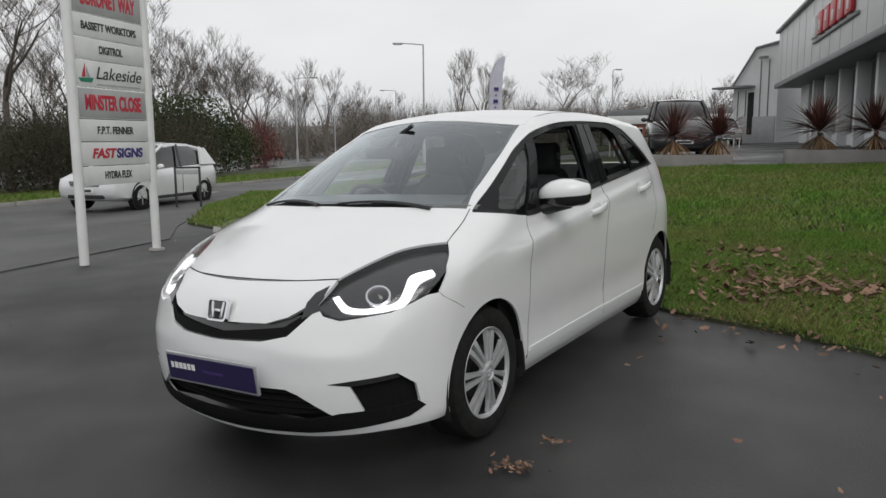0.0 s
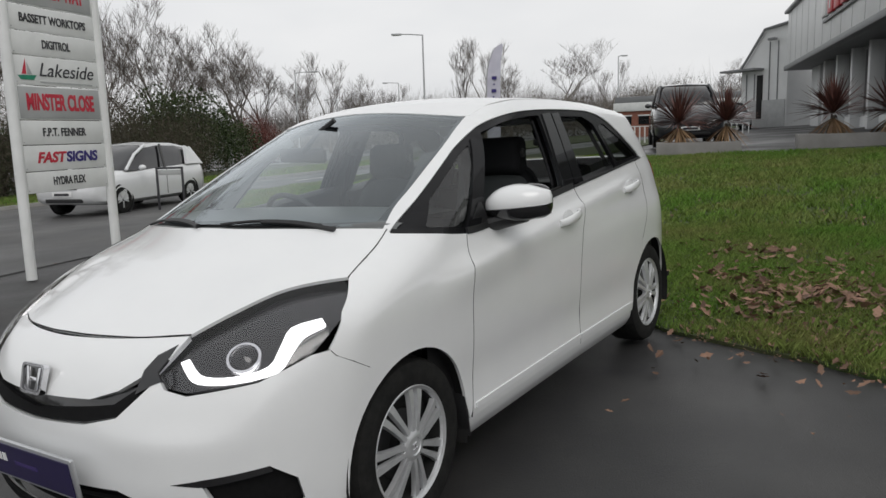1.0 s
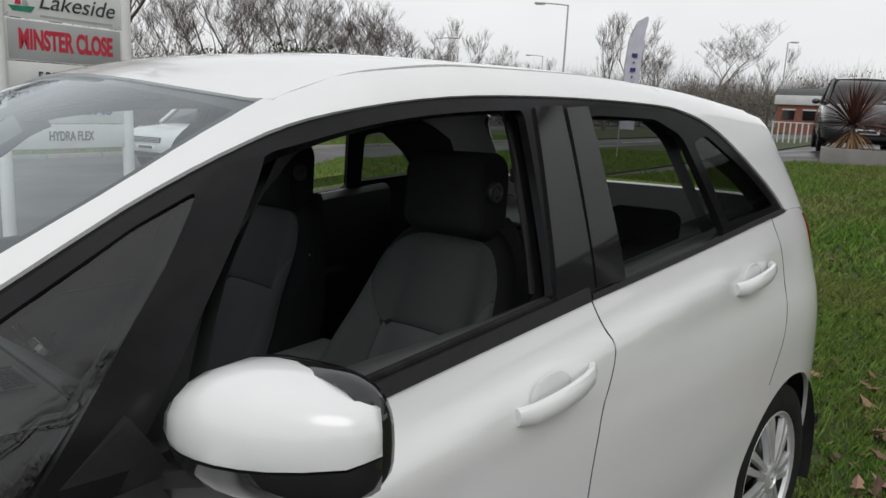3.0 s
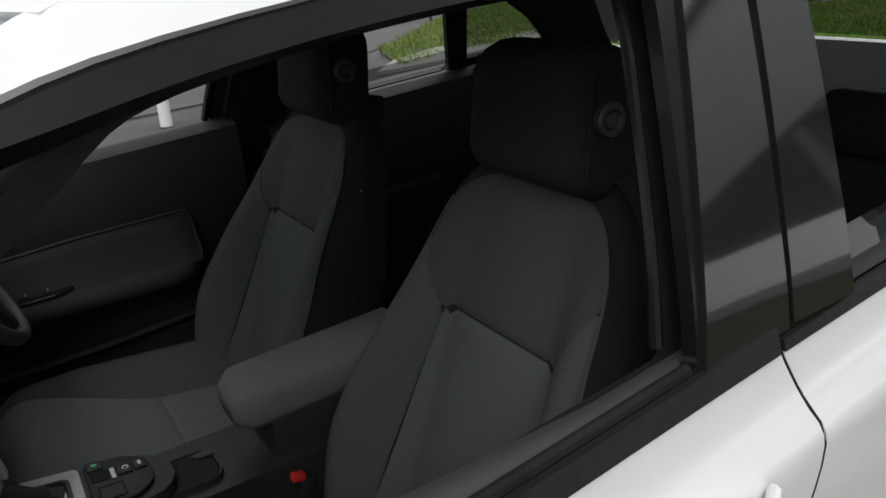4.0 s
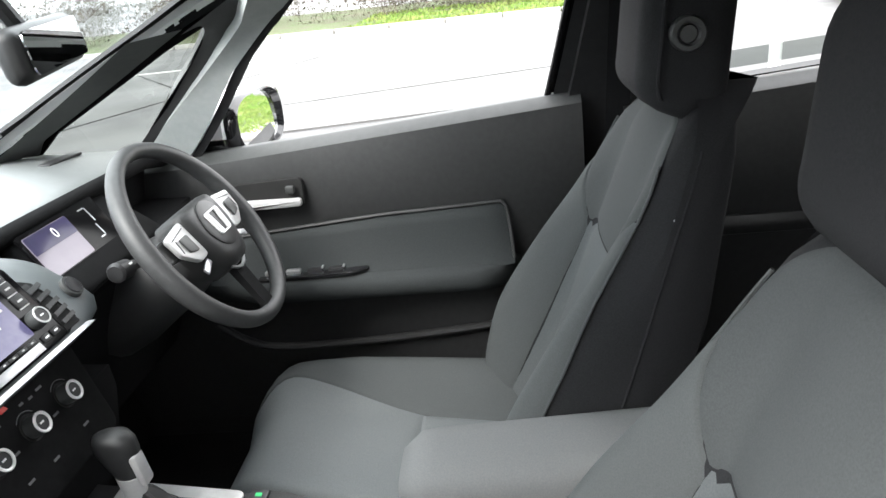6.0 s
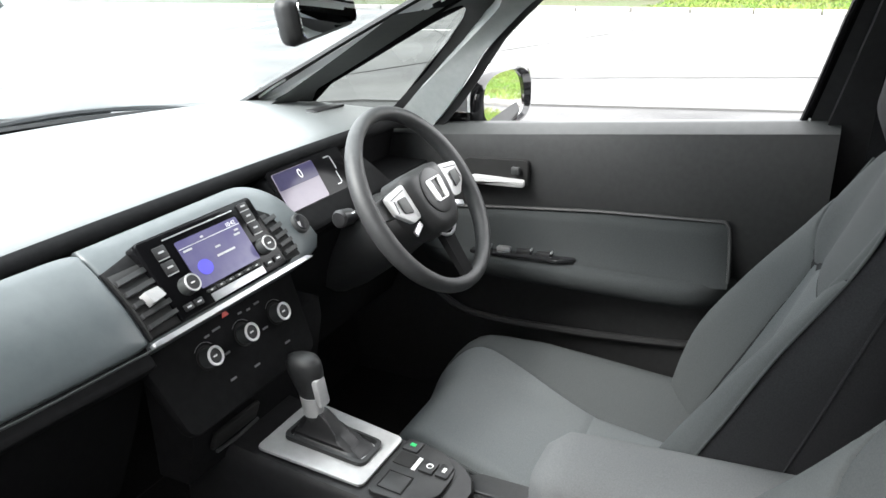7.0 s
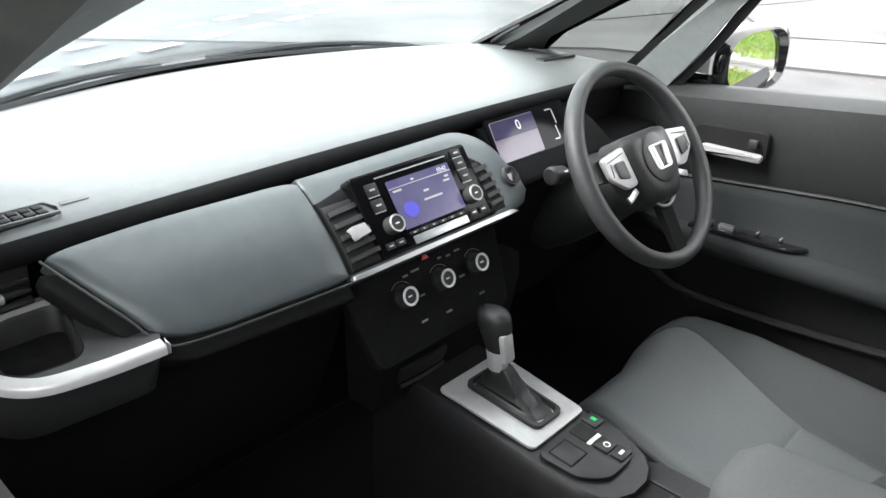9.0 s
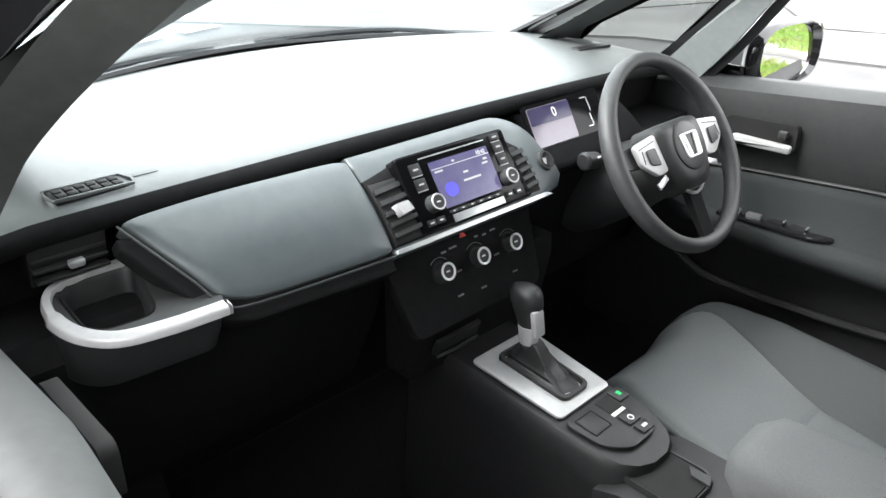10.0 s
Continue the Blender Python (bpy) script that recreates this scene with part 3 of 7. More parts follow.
part("shut_line", tube([tuple(q) for q in p - outward(p) * .0004], .0024, 6), VOID, car)
screen_side = smooth_line([(.646, .945), (.610, 1.19), (.578, 1.47), (.538, 1.735)], 6)
screen_head = smooth_line([(.52, 1.728), (.36, 1.678), (.18, 1.650), (0, 1.642)], 4)
screen_foot = smooth_line([(0, .765), (.2, .778), (.45, .855), (.63, .950)], 4)
windscreen = skin("windscreen", both([(0, .765)] + screen_foot[1:] + screen_side + screen_head), on_top, SCREENGLASS, car, step=.05, thick=0, sink=.004, label="clear windscreen reflecting the grey sky")
windscreen.visible_shadow = False
skin("windscreen_border", both([(0, .765)] + screen_foot[1:] + screen_side + screen_head), on_top, TRIM, car, step=.03, thick=.008, sink=.006,
     holes=[both([(0, .788)] + smooth_line([(.1, .791), (.25, .810), (.46, .883), (.612, .975)], 3) + smooth_line([(.597, 1.19), (.566, 1.47), (.524, 1.700)], 4) + smooth_line([(.36, 1.654), (.18, 1.626), (0, 1.618)], 3))])
skin("scuttle", both([(0, .738)] + smooth_line([(.0, .738), (.2, .753), (.45, .835), (.66, .957)], 4)[1:] + smooth_line([(.64, .968), (.45, .868), (.2, .788), (0, .775)], 4)), on_top, TRIM, car, step=.03, sink=.016, thick=.01)
roof = [(0, 1.648)] + screen_head[::-1][1:] + smooth_line([(.558, 1.75), (.560, 1.966), (.552, 2.4), (.555, 2.9), (.55, 3.3), (.53, 3.56)], 5) + smooth_line([(.40, 3.62), (.2, 3.65), (0, 3.66)], 3)
skin("roof_panel", both(roof), on_top, PAINT, car, step=.05, thick=.015)
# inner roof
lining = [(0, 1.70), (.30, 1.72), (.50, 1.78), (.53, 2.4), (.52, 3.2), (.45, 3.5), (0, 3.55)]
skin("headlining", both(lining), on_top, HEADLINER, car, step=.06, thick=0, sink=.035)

# nose
BUMPER = [(33, .803), (28, .722), (30, .680), (34, .662), (46, .684), (55.5, .735)] + [(math.degrees(math.atan2(on_side([(y, z)])[0][0], .95 - y)), z) for y, z in ((.474, .738), (.484, .718), (.604, .648))] + [(math.degrees(math.atan2(on_side([(y, z)])[0][0], .95 - y)), z) for y, z in arc(*FRONT, ARCH, 117, 186, 8)] \
    + [(62, .205), (52, .210), (43, .208), (26, .182), (12, .168), (0, .163)]
half_bumper = BUMPER + [(-a, z) for a, z in BUMPER[::-1][1:]] + [(-16, .798), (0, .796), (16, .798)]
grille = [(0, .645), (15, .650), (21, .676), (26.5, .722), (28.5, .706), (21, .604), (14, .580), (0, .571)]
intake = [(0, .392), (20, .392), (23, .372), (31.5, .285), (26, .252), (0, .246)]
vent = [(30.5, .420), (36, .432), (46.5, .447), (51, .392), (52, .312), (39, .290), (35.5, .414)]


def mirrored(p):
    return p + [(-a, z) for a, z in p[::-1] if abs(a) > 1e-6]


def flip(p):
    return [(-a, z) for a, z in p[::-1]]


NS = (.0135, 1)
skin("front_bumper", half_bumper, on_nose, PAINT, car, holes=[mirrored(grille), mirrored(intake), vent, flip(vent)], step=.02, scale=NS, thick=.02)
skin("upper_grille", mirrored([(0, .66), (24, .69), (30, .735), (31, .70), (22, .59), (0, .555)]), on_nose, GLOSS, car, step=.03, scale=NS, sink=.022)
skin("grille_lip", mirrored([(0, .606), (20, .640), (27.5, .712), (28.3, .706), (21, .610), (14, .586), (0, .577)]), on_nose, KNEE, car, step=.02, scale=NS, sink=.008, thick=.02)
for q in (-1, 1):
    skin("grille_end", [(q * a, z) for a, z in [(24.6, .668), (25.6, .728), (27.6, .762), (31.2, .785), (29.6, .745), (28.4, .722), (29.4, .700), (27.4, .690)]], on_nose, GLOSS, car, step=.02, scale=NS, sink=-.002, thick=.01)
skin("lower_grille", mirrored([(0, .40), (24, .39), (34, .27), (0, .235)]), on_nose, VOID, car, step=.03, scale=NS, sink=.05)
for k in range(4):
    z = .275 + k * .03
    skin("grille_bar", mirrored([(0, z + .007), (24 + (3 - k) * 1.5, z + .012), (24 + (3 - k) * 1.5, z), (0, z - .005)]), on_nose, KNEE, car, step=.03, scale=NS, sink=.035, thick=.02)
skin("lip_trim", mirrored([(0, .262), (26, .268), (33, .297), (44, .312), (51.5, .318), (53.5, .292), (49, .258), (36, .229), (25, .203), (8, .186), (0, .184)]), on_nose, KNEE, car, step=.02, scale=NS, sink=-.003, thick=.012)
for right in (False, True):
    skin("vent_back", vent if not right else flip(vent), on_nose, KNEE, car, step=.03, scale=NS, sink=.025)
    skin("vent_blade", [(30.5, .420), (36, .432), (46.5, .447), (47, .430), (36, .410)] if not right else flip([(30.5, .420), (36, .432), (46.5, .447), (47, .430), (36, .410)]), on_nose, GLOSS, car, step=.02, scale=NS, sink=-.002)
    lamp = new("headlamp")
    lamp.parent = car
    tagged(lamp, "lit headlamp with a white running light")
    hl = [(28.3, .721), (33.3, .803), (40, .838), (52, .891), (60, .905), (67.5, .905), (66.5, .870), (63, .826), (56, .741), (46, .692), (34, .670), (30.3, .686)]
    hl = rounded(hl, .4, 2)
    f = flip if right else (lambda p: p)
    skin("housing", f(hl), on_nose, GLOSS, lamp, step=.025, scale=NS, sink=.035, thick=0)
    skin("lens", f(hl), on_nose, LENS, lamp, step=.025, scale=NS, sink=.002, thick=.03)
    drl = smooth_line([(31.9, .752), (33.3, .722), (35.3, .697), (42, .691), (49.5, .705), (52, .745), (54.8, .795), (59.4, .818)], 3)
    drl2 = smooth_line([(59.2, .834), (53.0, .818), (50.3, .775), (47.9, .726), (42, .709), (37, .713), (35.0, .732), (33.5, .760)], 3)
    skin("running_light", f(drl + drl2), on_nose, LED, lamp, step=.012, scale=NS, sink=.018, thick=.012, label="lit white running light")
    p = on_nose([(43.5, .762)])[0]
    n = outward(np.array([p]))[0]
    m = look(Vector(p) + Vector(n), p) if not right else look(Vector((-p[0] - n[0], p[1] + n[1], p[2] + n[2])), (-p[0], p[1], p[2]))
    m = Matrix.Translation((-p[0] if right else p[0], p[1], p[2])) @ m.to_3x3().to_4x4()
    part("projector_lens", lathe([(.0, -.014), (.026, -.019), (.039, -.03)], 28, m @ Matrix.Rotation(math.pi, 4, "X") @ Matrix.Scale(-1, 4, (0, 0, 1))), GLOSS, lamp)
    part("projector", lathe([(.039, -.032), (.043, -.027), (.051, -.029), (.055, -.04), (.055, -.06)], 28, m @ Matrix.Rotation(math.pi, 4, "X") @ Matrix.Scale(-1, 4, (0, 0, 1))), CHROME, lamp)

# badge and show plate
bp = on_nose([(0, .69)])[0]
badge = new("badge")
badge.parent = car
bm_m = Matrix.Translation((0, bp[1] - .012, .688)) @ pose(0, 0, 0, 74, 0, 0)
part("badge_ground", slab(rounded([(-.052, -.042), (.052, -.042), (.058, .042), (-.058, .042)], .016), .012, bm_m, .003), GLOSS, badge)
o, i = rounded([(-.056, -.046), (.056, -.046), (.062, .046), (-.062, .046)], .018), rounded([(-.047, -.038), (.047, -.038), (.053, .038), (-.053, .038)], .014)
bm = loft([[(x, y, 0) for x, y in o], [(x, y, .018) for x, y in o], [(x, y, .018) for x, y in i], [(x, y, 0) for x, y in i]], False)
bm.transform(bm_m)
part("badge_ring", bm, CHROME, badge)
bm = bmesh.new()
for s in (-1, 1):
    slab([(s * .016, -.036), (s * .032, -.036), (s * .040, .036), (s * .027, .036)], .016, bm_m, .003, bm)
block((.036, .014, .012), bm_m @ pose(0, -.002, .008), .003, 2, bm)
part("badge_bars", bm, CHROME, badge)
plate = new("show_plate")
plate.parent = car
pm = pose(0, -.034, .443, 96, 0, 0)
part("plate_frame", slab(rounded([(-.27, -.064), (.27, -.064), (.27, .064), (-.27, .064)], .006), .012, pm, .003), SATIN, plate)
part("plate_face", slab(rounded([(-.258, -.053), (.258, -.053), (.258, .053), (-.258, .053)], .003), .003, pm @ pose(0, 0, .0125), 0), NAVY, plate, "navy plate face")
for k, w in enumerate((.016, .02, .02, .02, .018, .02)):
    part("plate_mark", block((w, .026, .002), pm @ pose(-.228 + k * .026, .01, .016), .0, 2), WHITE, plate)
part("plate_mark", block((.12, .012, .002), pm @ pose(.02, .0, .016), 0, 2), mat("faint_print", (.05, .03, .14), .4), plate)

# wipers
for x0, x1, y0, y1 in ((.52, .05, .855, .744), (-.06, -.56, .741, .880)):
    a, b = on_top([(x0, y0)])[0], on_top([(x1, y1)])[0]
    n = 8
    pts = [tuple(on_top([(x0 + (x1 - x0) * k / n, y0 + (y1 - y0) * k / n + .008 * math.sin(math.pi * k / n))])[0] + np.array((0, -.004, .004))) for k in range(n + 1)]
    wiper = new("wiper")
    wiper.parent = car
    part("arm", tube(pts[:6], [.011, .010, .009, .008, .007, .006], 6), TRIM, wiper)
    part("blade", tube([(p[0], p[1] + .012, p[2] + .004) for p in pts[1:]], .006, 6), TRIM, wiper)

# wheels
def wheel(x, y, turn, right):
    w = new("wheel")
    w.parent = car
    s = -1 if right else 1
    m = pose(x * s, y, .30, 0, 90 * s, 0) @ Matrix.Rotation(radians(turn), 4, "Z")
    part("tyre", lathe([(.200, .012), (.215, .020), (.262, .022), (.288, .012), (.299, -.012), (.302, -.05), (.302, -.12), (.298, -.158), (.285, -.178), (.25, -.185), (.2, -.17)], 72, m), RUBBER, w)
    bm = bmesh.new()
    for k in range(4):
        lathe([(.3028, -.034 - k * .034), (.2965, -.036 - k * .034), (.2965, -.042 - k * .034), (.3028, -.044 - k * .034)], 72, m, bm)
    part("tread_groove", bm, VOID, w)
    part("rim", lathe([(.203, .004), (.210, .014), (.204, .018), (.194, .012), (.190, .000)], 72, m), ALLOY, w)
    # barrel and back near-black, painting the shade between the spokes
    part("rim_barrel", lathe([(.190, .0005), (.186, -.02), (.180, -.08)], 72, m), VOID, w)
    part("wheel_back", lathe([(.19, -.045), (.0, -.05)], 40, m), VOID, w)
    part("brake_disc", lathe([(.12, -.040), (.122, -.043), (.06, -.041)], 40, m), TRIM, w)
    for k in range(7):
        a = 360 / 7 * k
        bm = bmesh.new()
        for off in (-1, 1):
            prof = []
            for r, hw, h, sx in ((.050, .0100, .022, .0115), (.085, .0105, .021, .0150), (.13, .0125, .017, .0190), (.165, .0150, .013, .0230), (.197, .0180, .006, .0270)):
                prof.append([(r, off * sx - hw, h - .018), (r, off * sx - hw * .75, h), (r, off * sx + hw * .75, h), (r, off * sx + hw, h - .018)])
            loft(prof, True, bm)
        bm.transform(m @ Matrix.Rotation(radians(a), 4, "Z"))
        part("spoke", bm, ALLOY, w)
    part("hub_cap", lathe([(.058, .0), (.056, .018), (.044, .026), (.032, .027), (.030, .023), (.0, .024)], 32, m), ALLOY, w)
    bm = bmesh.new()
    for q in (-1, 1):
        block((.005, .026, .003), m @ pose(q * .009, 0, .0255), .001, 1, bm)
    block((.014, .006, .003), m @ pose(0, 0, .0255), .001, 1, bm)
    part("cap_mark", bm, CHROME, w)


for right in (False, True):
    wheel(.792, .83, 12, right)
    wheel(.785, 3.347, 31, right)
    s = -1 if right else 1
    part("mud_flap", block((.13, .012, .17), pose(s * .755, 1.172, .285, 6, 0, 0), .005), TRIM, car)

# door mirrors
def door_mirror(right):
    s = -1 if right else 1
    mi = new("door_mirror")
    mi.parent = car
    tagged(mi, "white capped door mirror with a black lower half")
    x0 = .760 if right else .790

    def rise(u):
        return .024 + .056 * math.sin(math.pi * (.10 + .80 * u ** .8)) ** .9, .034 + .036 * math.sin(math.pi * (.12 + .76 * u)) ** .8
    def shell(zlo, zhi, name, mt, grow=0.):
        rings = []
        for k in range(9):
            u = k / 8
            x = x0 + .225 * u
            hy = (.045 + .050 * math.sin(math.pi * min(u + .08, 1)) ** .6) * (1 if u < .98 else .75)
            up, dn = rise(u)
            r = []
            for j in range(20):
                a = 2 * math.pi * j / 20
                zz = math.sin(a)
                zz = (up if zz > 0 else dn) * math.copysign(abs(zz) ** .8, zz)
                zz = min(max(zz, zlo), zhi)
                yy = math.copysign(abs(math.cos(a)) ** .75, math.cos(a)) * hy
                if yy > 0:
                    yy = min(yy, .012)
                r.append((s * x, 1.508 + .045 * u + yy * (1 + grow), 1.044 + .012 * u + zz))
            rings.append(r)
        e0 = [(s * (x0 - .011), 1.508 + (q[1] - 1.508) * .6, 1.044 + (q[2] - 1.044) * .6) for q in rings[0]]
        e1 = [(s * (x0 + .234), 1.553 + (q[1] - 1.553) * .55, 1.056 + (q[2] - 1.056) * .55) for q in rings[-1]]
        part(name, loft([e0] + rings + [e1]), mt, mi, smooth=60)
    shell(-.010, .2, "cap", PAINT, .02)
    shell(-.2, -.013, "lower_case", GLOSS)
    def rear_face(k, dy, tilt=0.):
        pts = []
        for j in range(36):
            a = 2 * math.pi * j / 36
            c, q = math.cos(a), math.sin(a)
            u = .5 + .5 * k * math.copysign(abs(c) ** .62, c)
            z = (.074 if q > 0 else .070) * k * math.copysign(abs(q) ** .68, q) * (.88 + .12 * u)
            pts.append((s * (x0 + .225 * u), 1.508 + .045 * u + dy - tilt * z, 1.054 + z))
        return pts
    part("glass_surround", loft([rear_face(.98, -.004), rear_face(1.03, .008), rear_face(1.04, .020), rear_face(1.0, .032), rear_face(.90, .036), rear_face(.84, .020)], False), GLOSS, mi, smooth=60)
    part("glass", loft([rear_face(.86, .019, .07), rear_face(.86, .021, .07)]), MIRROR, mi, smooth=0)
    part("stalk", loft([[(s * (.80 + .13 * u), 1.495 + .03 * u + .070 * math.cos(a) * (1 - .3 * u), .980 + .034 * u + .036 * math.sin(a)) for a in (2 * math.pi * j / 12 for j in range(12))] for u in (-.3, 0, .35, .7, 1)]), TRIM, mi)
    part("sail", slab([(1.27, .975), (1.40, 1.07), (1.46, .975)], .02, Matrix(((0, 0, s, s * .778), (1, 0, 0, 0), (0, 1, 0, 0), (0, 0, 0, 1)))), TRIM, mi)


door_mirror(False)
door_mirror(True)

# outside handles
def handle(y, z, parent, right):
    s = -1 if right else 1
    h = new("door_handle")
    h.parent = car
    x0 = on_side([(y + .1, z + .01)])[0][0]
    rings = []
    for k in range(9):
        u = k / 8
        bow = math.sin(math.pi * u) ** .5
        rings.append([(s * (x0 + .004 + .026 * bow + .011 * math.cos(a)), y + .225 * u, z + .028 * u + .021 * (.75 + .25 * bow) * math.sin(a)) for a in (2 * math.pi * j / 12 for j in range(12))])
    part("grip", loft(rings), PAINT, h)
    # cup behind the grip: its hollow's shade painted as a darker white
    bm = ball((.006, .062, .040), pose(s * (x0 + .0015), y + .10, z + .014))
    part("cup", bm, mat("shaded_paint", (.70, .71, .71), .35, coat=1.), h)


for right in (False, True):
    handle(2.015, .902, car, right)
    handle(2.915, .968, car, right)

# rear end
skin("tailgate", [(-.66, 1.12), (.66, 1.12), (.70, .80), (.60, .70), (-.60, .70), (-.70, .80)], on_tail, PAINT, car, step=.06)
skin("rear_bumper", [(-.76, .70), (.76, .70), (.78, .30), (.5, .22), (-.5, .22), (-.78, .30)], on_tail, PAINT, car, step=.06)
rear_glass = skin("rear_glass", [(-.58, 1.37), (.58, 1.37), (.62, 1.13), (-.62, 1.13)], on_tail, DARKGLASS, car, step=.06, thick=0)
for right in (False, True):
    skin("tail_lamp", [(3.53, 1.10), (3.80, 1.02), (3.90, .86), (3.80, .84), (3.62, 1.0)], on_side, REDLAMP, car, mirror=right, sink=-.004, label="red tail lamp")
# floor and bulkheads
part("underbody", block((1.44, 2.9, .04), pose(0, 2.25, .21)), VOID, car)
part("bulkhead", block((1.44, .04, .62), pose(0, 1.02, .62)), CARPET, car)
part("cabin_floor", block((1.50, 2.9, .03), pose(0, 2.5, .30)), CARPET, car)
part("engine_cover", block((1.20, .04, .42), pose(0, .22, .42)), VOID, car)

# ---- ground, road and lawns ----
def lift(x, y):
    """The lawn's height: it climbs towards the showroom."""
    if y < 3.0:
        return 0.
    t = min(max((y - 3.2) / 13.5, 0), 1) * min(max((x + 6.0 + (y - 4) * .2) / 5.0, 0), 1)
    return .46 * t * t * (3 - 2 * t)


def ground_sheet():
    near = [-34 + 1.0 * k for k in range(79)]
    ex = [-1500, -500, -200, -90, -50] + near + [60, 120, 300, 1500]
    ey = [-1500, -500, -200, -90, -50] + [k - 30. for k in range(92)] + [90, 200, 500, 1500]
    vs = [(x, y, lift(x, y) - .012 if -40 < x < 44 and -30 < y < 60 else (.45 if y >= 60 and -6 < x < 60 else 0)) for y in ey for x in ex]
    m = len(ex)
    fs = [(j * m + i, j * m + i + 1, (j + 1) * m + i + 1, (j + 1) * m + i) for j in range(len(ey) - 1) for i in range(m - 1)]
    return tagged(mesh("ground", vs, fs, TARMAC, None, smooth=60), "dark wet tarmac drive", "ground", kind="structure")


ground_sheet()


def patch(name, outline, material, label, category, up, step=.5, thick=.1):
    """A sheet laid on the ground inside an outline, with a rounded rim."""
    pts = dense(outline, step)
    co = [Vector(p) for p in pts]
    ed = [(k, (k + 1) % len(pts)) for k in range(len(pts))]
    xs, ys = [p[0] for p in pts], [p[1] for p in pts]
    y = min(ys)
    while y < max(ys):
        x = min(xs)
        while x < max(xs):
            if inside((x, y), pts):
                co.append(Vector((x, y)))
            x += step
        y += step
    v2, _, tri, *_ = delaunay_2d_cdt(co, ed, [], 1, 1e-5)
    vs = [(v[0], v[1], lift(v[0], v[1]) + up) for v in v2]
    keep = [tuple(f) for f in tri if inside((sum(v2[k][0] for k in f) / 3, sum(v2[k][1] for k in f) / 3), pts)]
    n = len(vs)
    rim = {}
    cnt = set()
    for f in keep:
        for a, b in zip(f, f[1:] + f[:1]):
            cnt.add((a, b))
    for a, b in cnt:
        if (b, a) not in cnt:
            for k in (a, b):
                if k not in rim:
                    rim[k] = len(vs)
                    vs.append((vs[k][0], vs[k][1], vs[k][2] - thick))
    keep += [(b, a, rim[a], rim[b]) for a, b in cnt if (b, a) not in cnt]
    return tagged(mesh(name, vs, keep, material, None, smooth=50), label, category, kind="structure")


LAWN = [(.35, 3.95), (.85, 3.55), (1.3, 3.36), (1.75, 3.2), (2.3, 2.88), (4, 2.3), (8, 1.4), (20, -.5), (30, 0), (30, 15), (12, 15.6), (2.5, 16.2), (-3.6, 16.6), (-6.5, 15.0), (-7.6, 10.5), (-7.0, 7.4), (-6.6, 6.1), (-5.2, 5.45), (-2.5, 4.7)]
VERGE = [(-7.4, 6.6), (-8.0, 7.6), (-8.6, 10.4), (-7.4, 15.5), (-8.0, 40), (-10, 60), (-14.5, 60), (-14.8, 40), (-15.2, 22), (-15.0, 14.3), (-12.6, 10.6), (-9.4, 7.4)]
FARVERGE = [(-19.4, -30), (-20.2, -5), (-19.6, 6), (-20.3, 12), (-20.4, 18), (-20.2, 40), (-20, 90), (-34, 90), (-34, -30)]
patch("lawn", LAWN, GRASSY, "rough green lawn with fallen leaves", "grass", .012)
patch("verge", VERGE, GRASSY, "grass verge beside the road", "grass", .03, 1.)
patch("far_verge", FARVERGE, GRASSY, "grass verge under the trees", "grass", .06, 2.)
patch("road", [(-19.2, -40), (-20.0, -5), (-19.4, 6), (-20.1, 12), (-20.2, 18), (-20.0, 40), (-19.8, 120), (-14.4, 120), (-14.4, 40), (-14.8, 22), (-14.6, 14.3), (-12.2, 10.4), (-9.2, 7.0), (-7.6, 5.6), (-6.0, -2), (-2.0, -7), (3, -9), (14, -11), (20, -40)], ROAD, "pale damp asphalt road", "road", .006, 1.5, .02)
patch("footpath", [(-7.3, 6.2), (-8.1, 6.9), (-9.0, 8.6), (-9.0, 14), (-8.2, 14), (-8.1, 9.0), (-7.4, 7.2)], CONCRETE, "pale concrete footpath", "path", .034, .6, .05)
# kerbs along the far side of the road
for k in range(44):
    y = -30 + k * 1.5
    x = np.interp(y, [-30, -5, 6, 12, 18, 40], [-19.3, -20.1, -19.5, -20.2, -20.3, -20.1])
    x2 = np.interp(y + 1.5, [-30, -5, 6, 12, 18, 40], [-19.3, -20.1, -19.5, -20.2, -20.3, -20.1])
    if k == 0:
        kerb = tagged(part("kerb_stone", block((.14, 1.47, .22), Matrix(), .015), CONCRETE), "grey concrete kerb stone", "kerb", "kerb stones along the road", "structure")
        kerb.matrix_basis = Matrix.Translation((x, y, .01)) @ pose(0, 0, 0, 0, 0, -math.degrees(math.atan2(x2 - x, 1.5)))
    else:
        copy_thing(kerb, Matrix.Translation((x, y, .01)) @ pose(0, 0, 0, 0, 0, -math.degrees(math.atan2(x2 - x, 1.5))))


def stroke(a, b, w, name="road_marking"):
    """A worn painted line with ragged ends."""
    a, b = Vector(a), Vector(b)
    d = (b - a).normalized()
    n = Vector((-d.y, d.x)) * w / 2
    k = max(2, int((b - a).length / .25))
    l, r = [], []
    for i in range(k + 1):
        p = a.lerp(b, i / k)
        j = 1 + random.uniform(-.25, .2)
        l.append(p + n * j)
        r.append(p - n * j)
    pts = [(p.x, p.y) for p in l + r[::-1]]
    return tagged(part(name, slab(pts, .004, pose(0, 0, .009)), PAINTLINE, smooth=0), "worn white road marking", "road marking", "worn road markings", "structure")


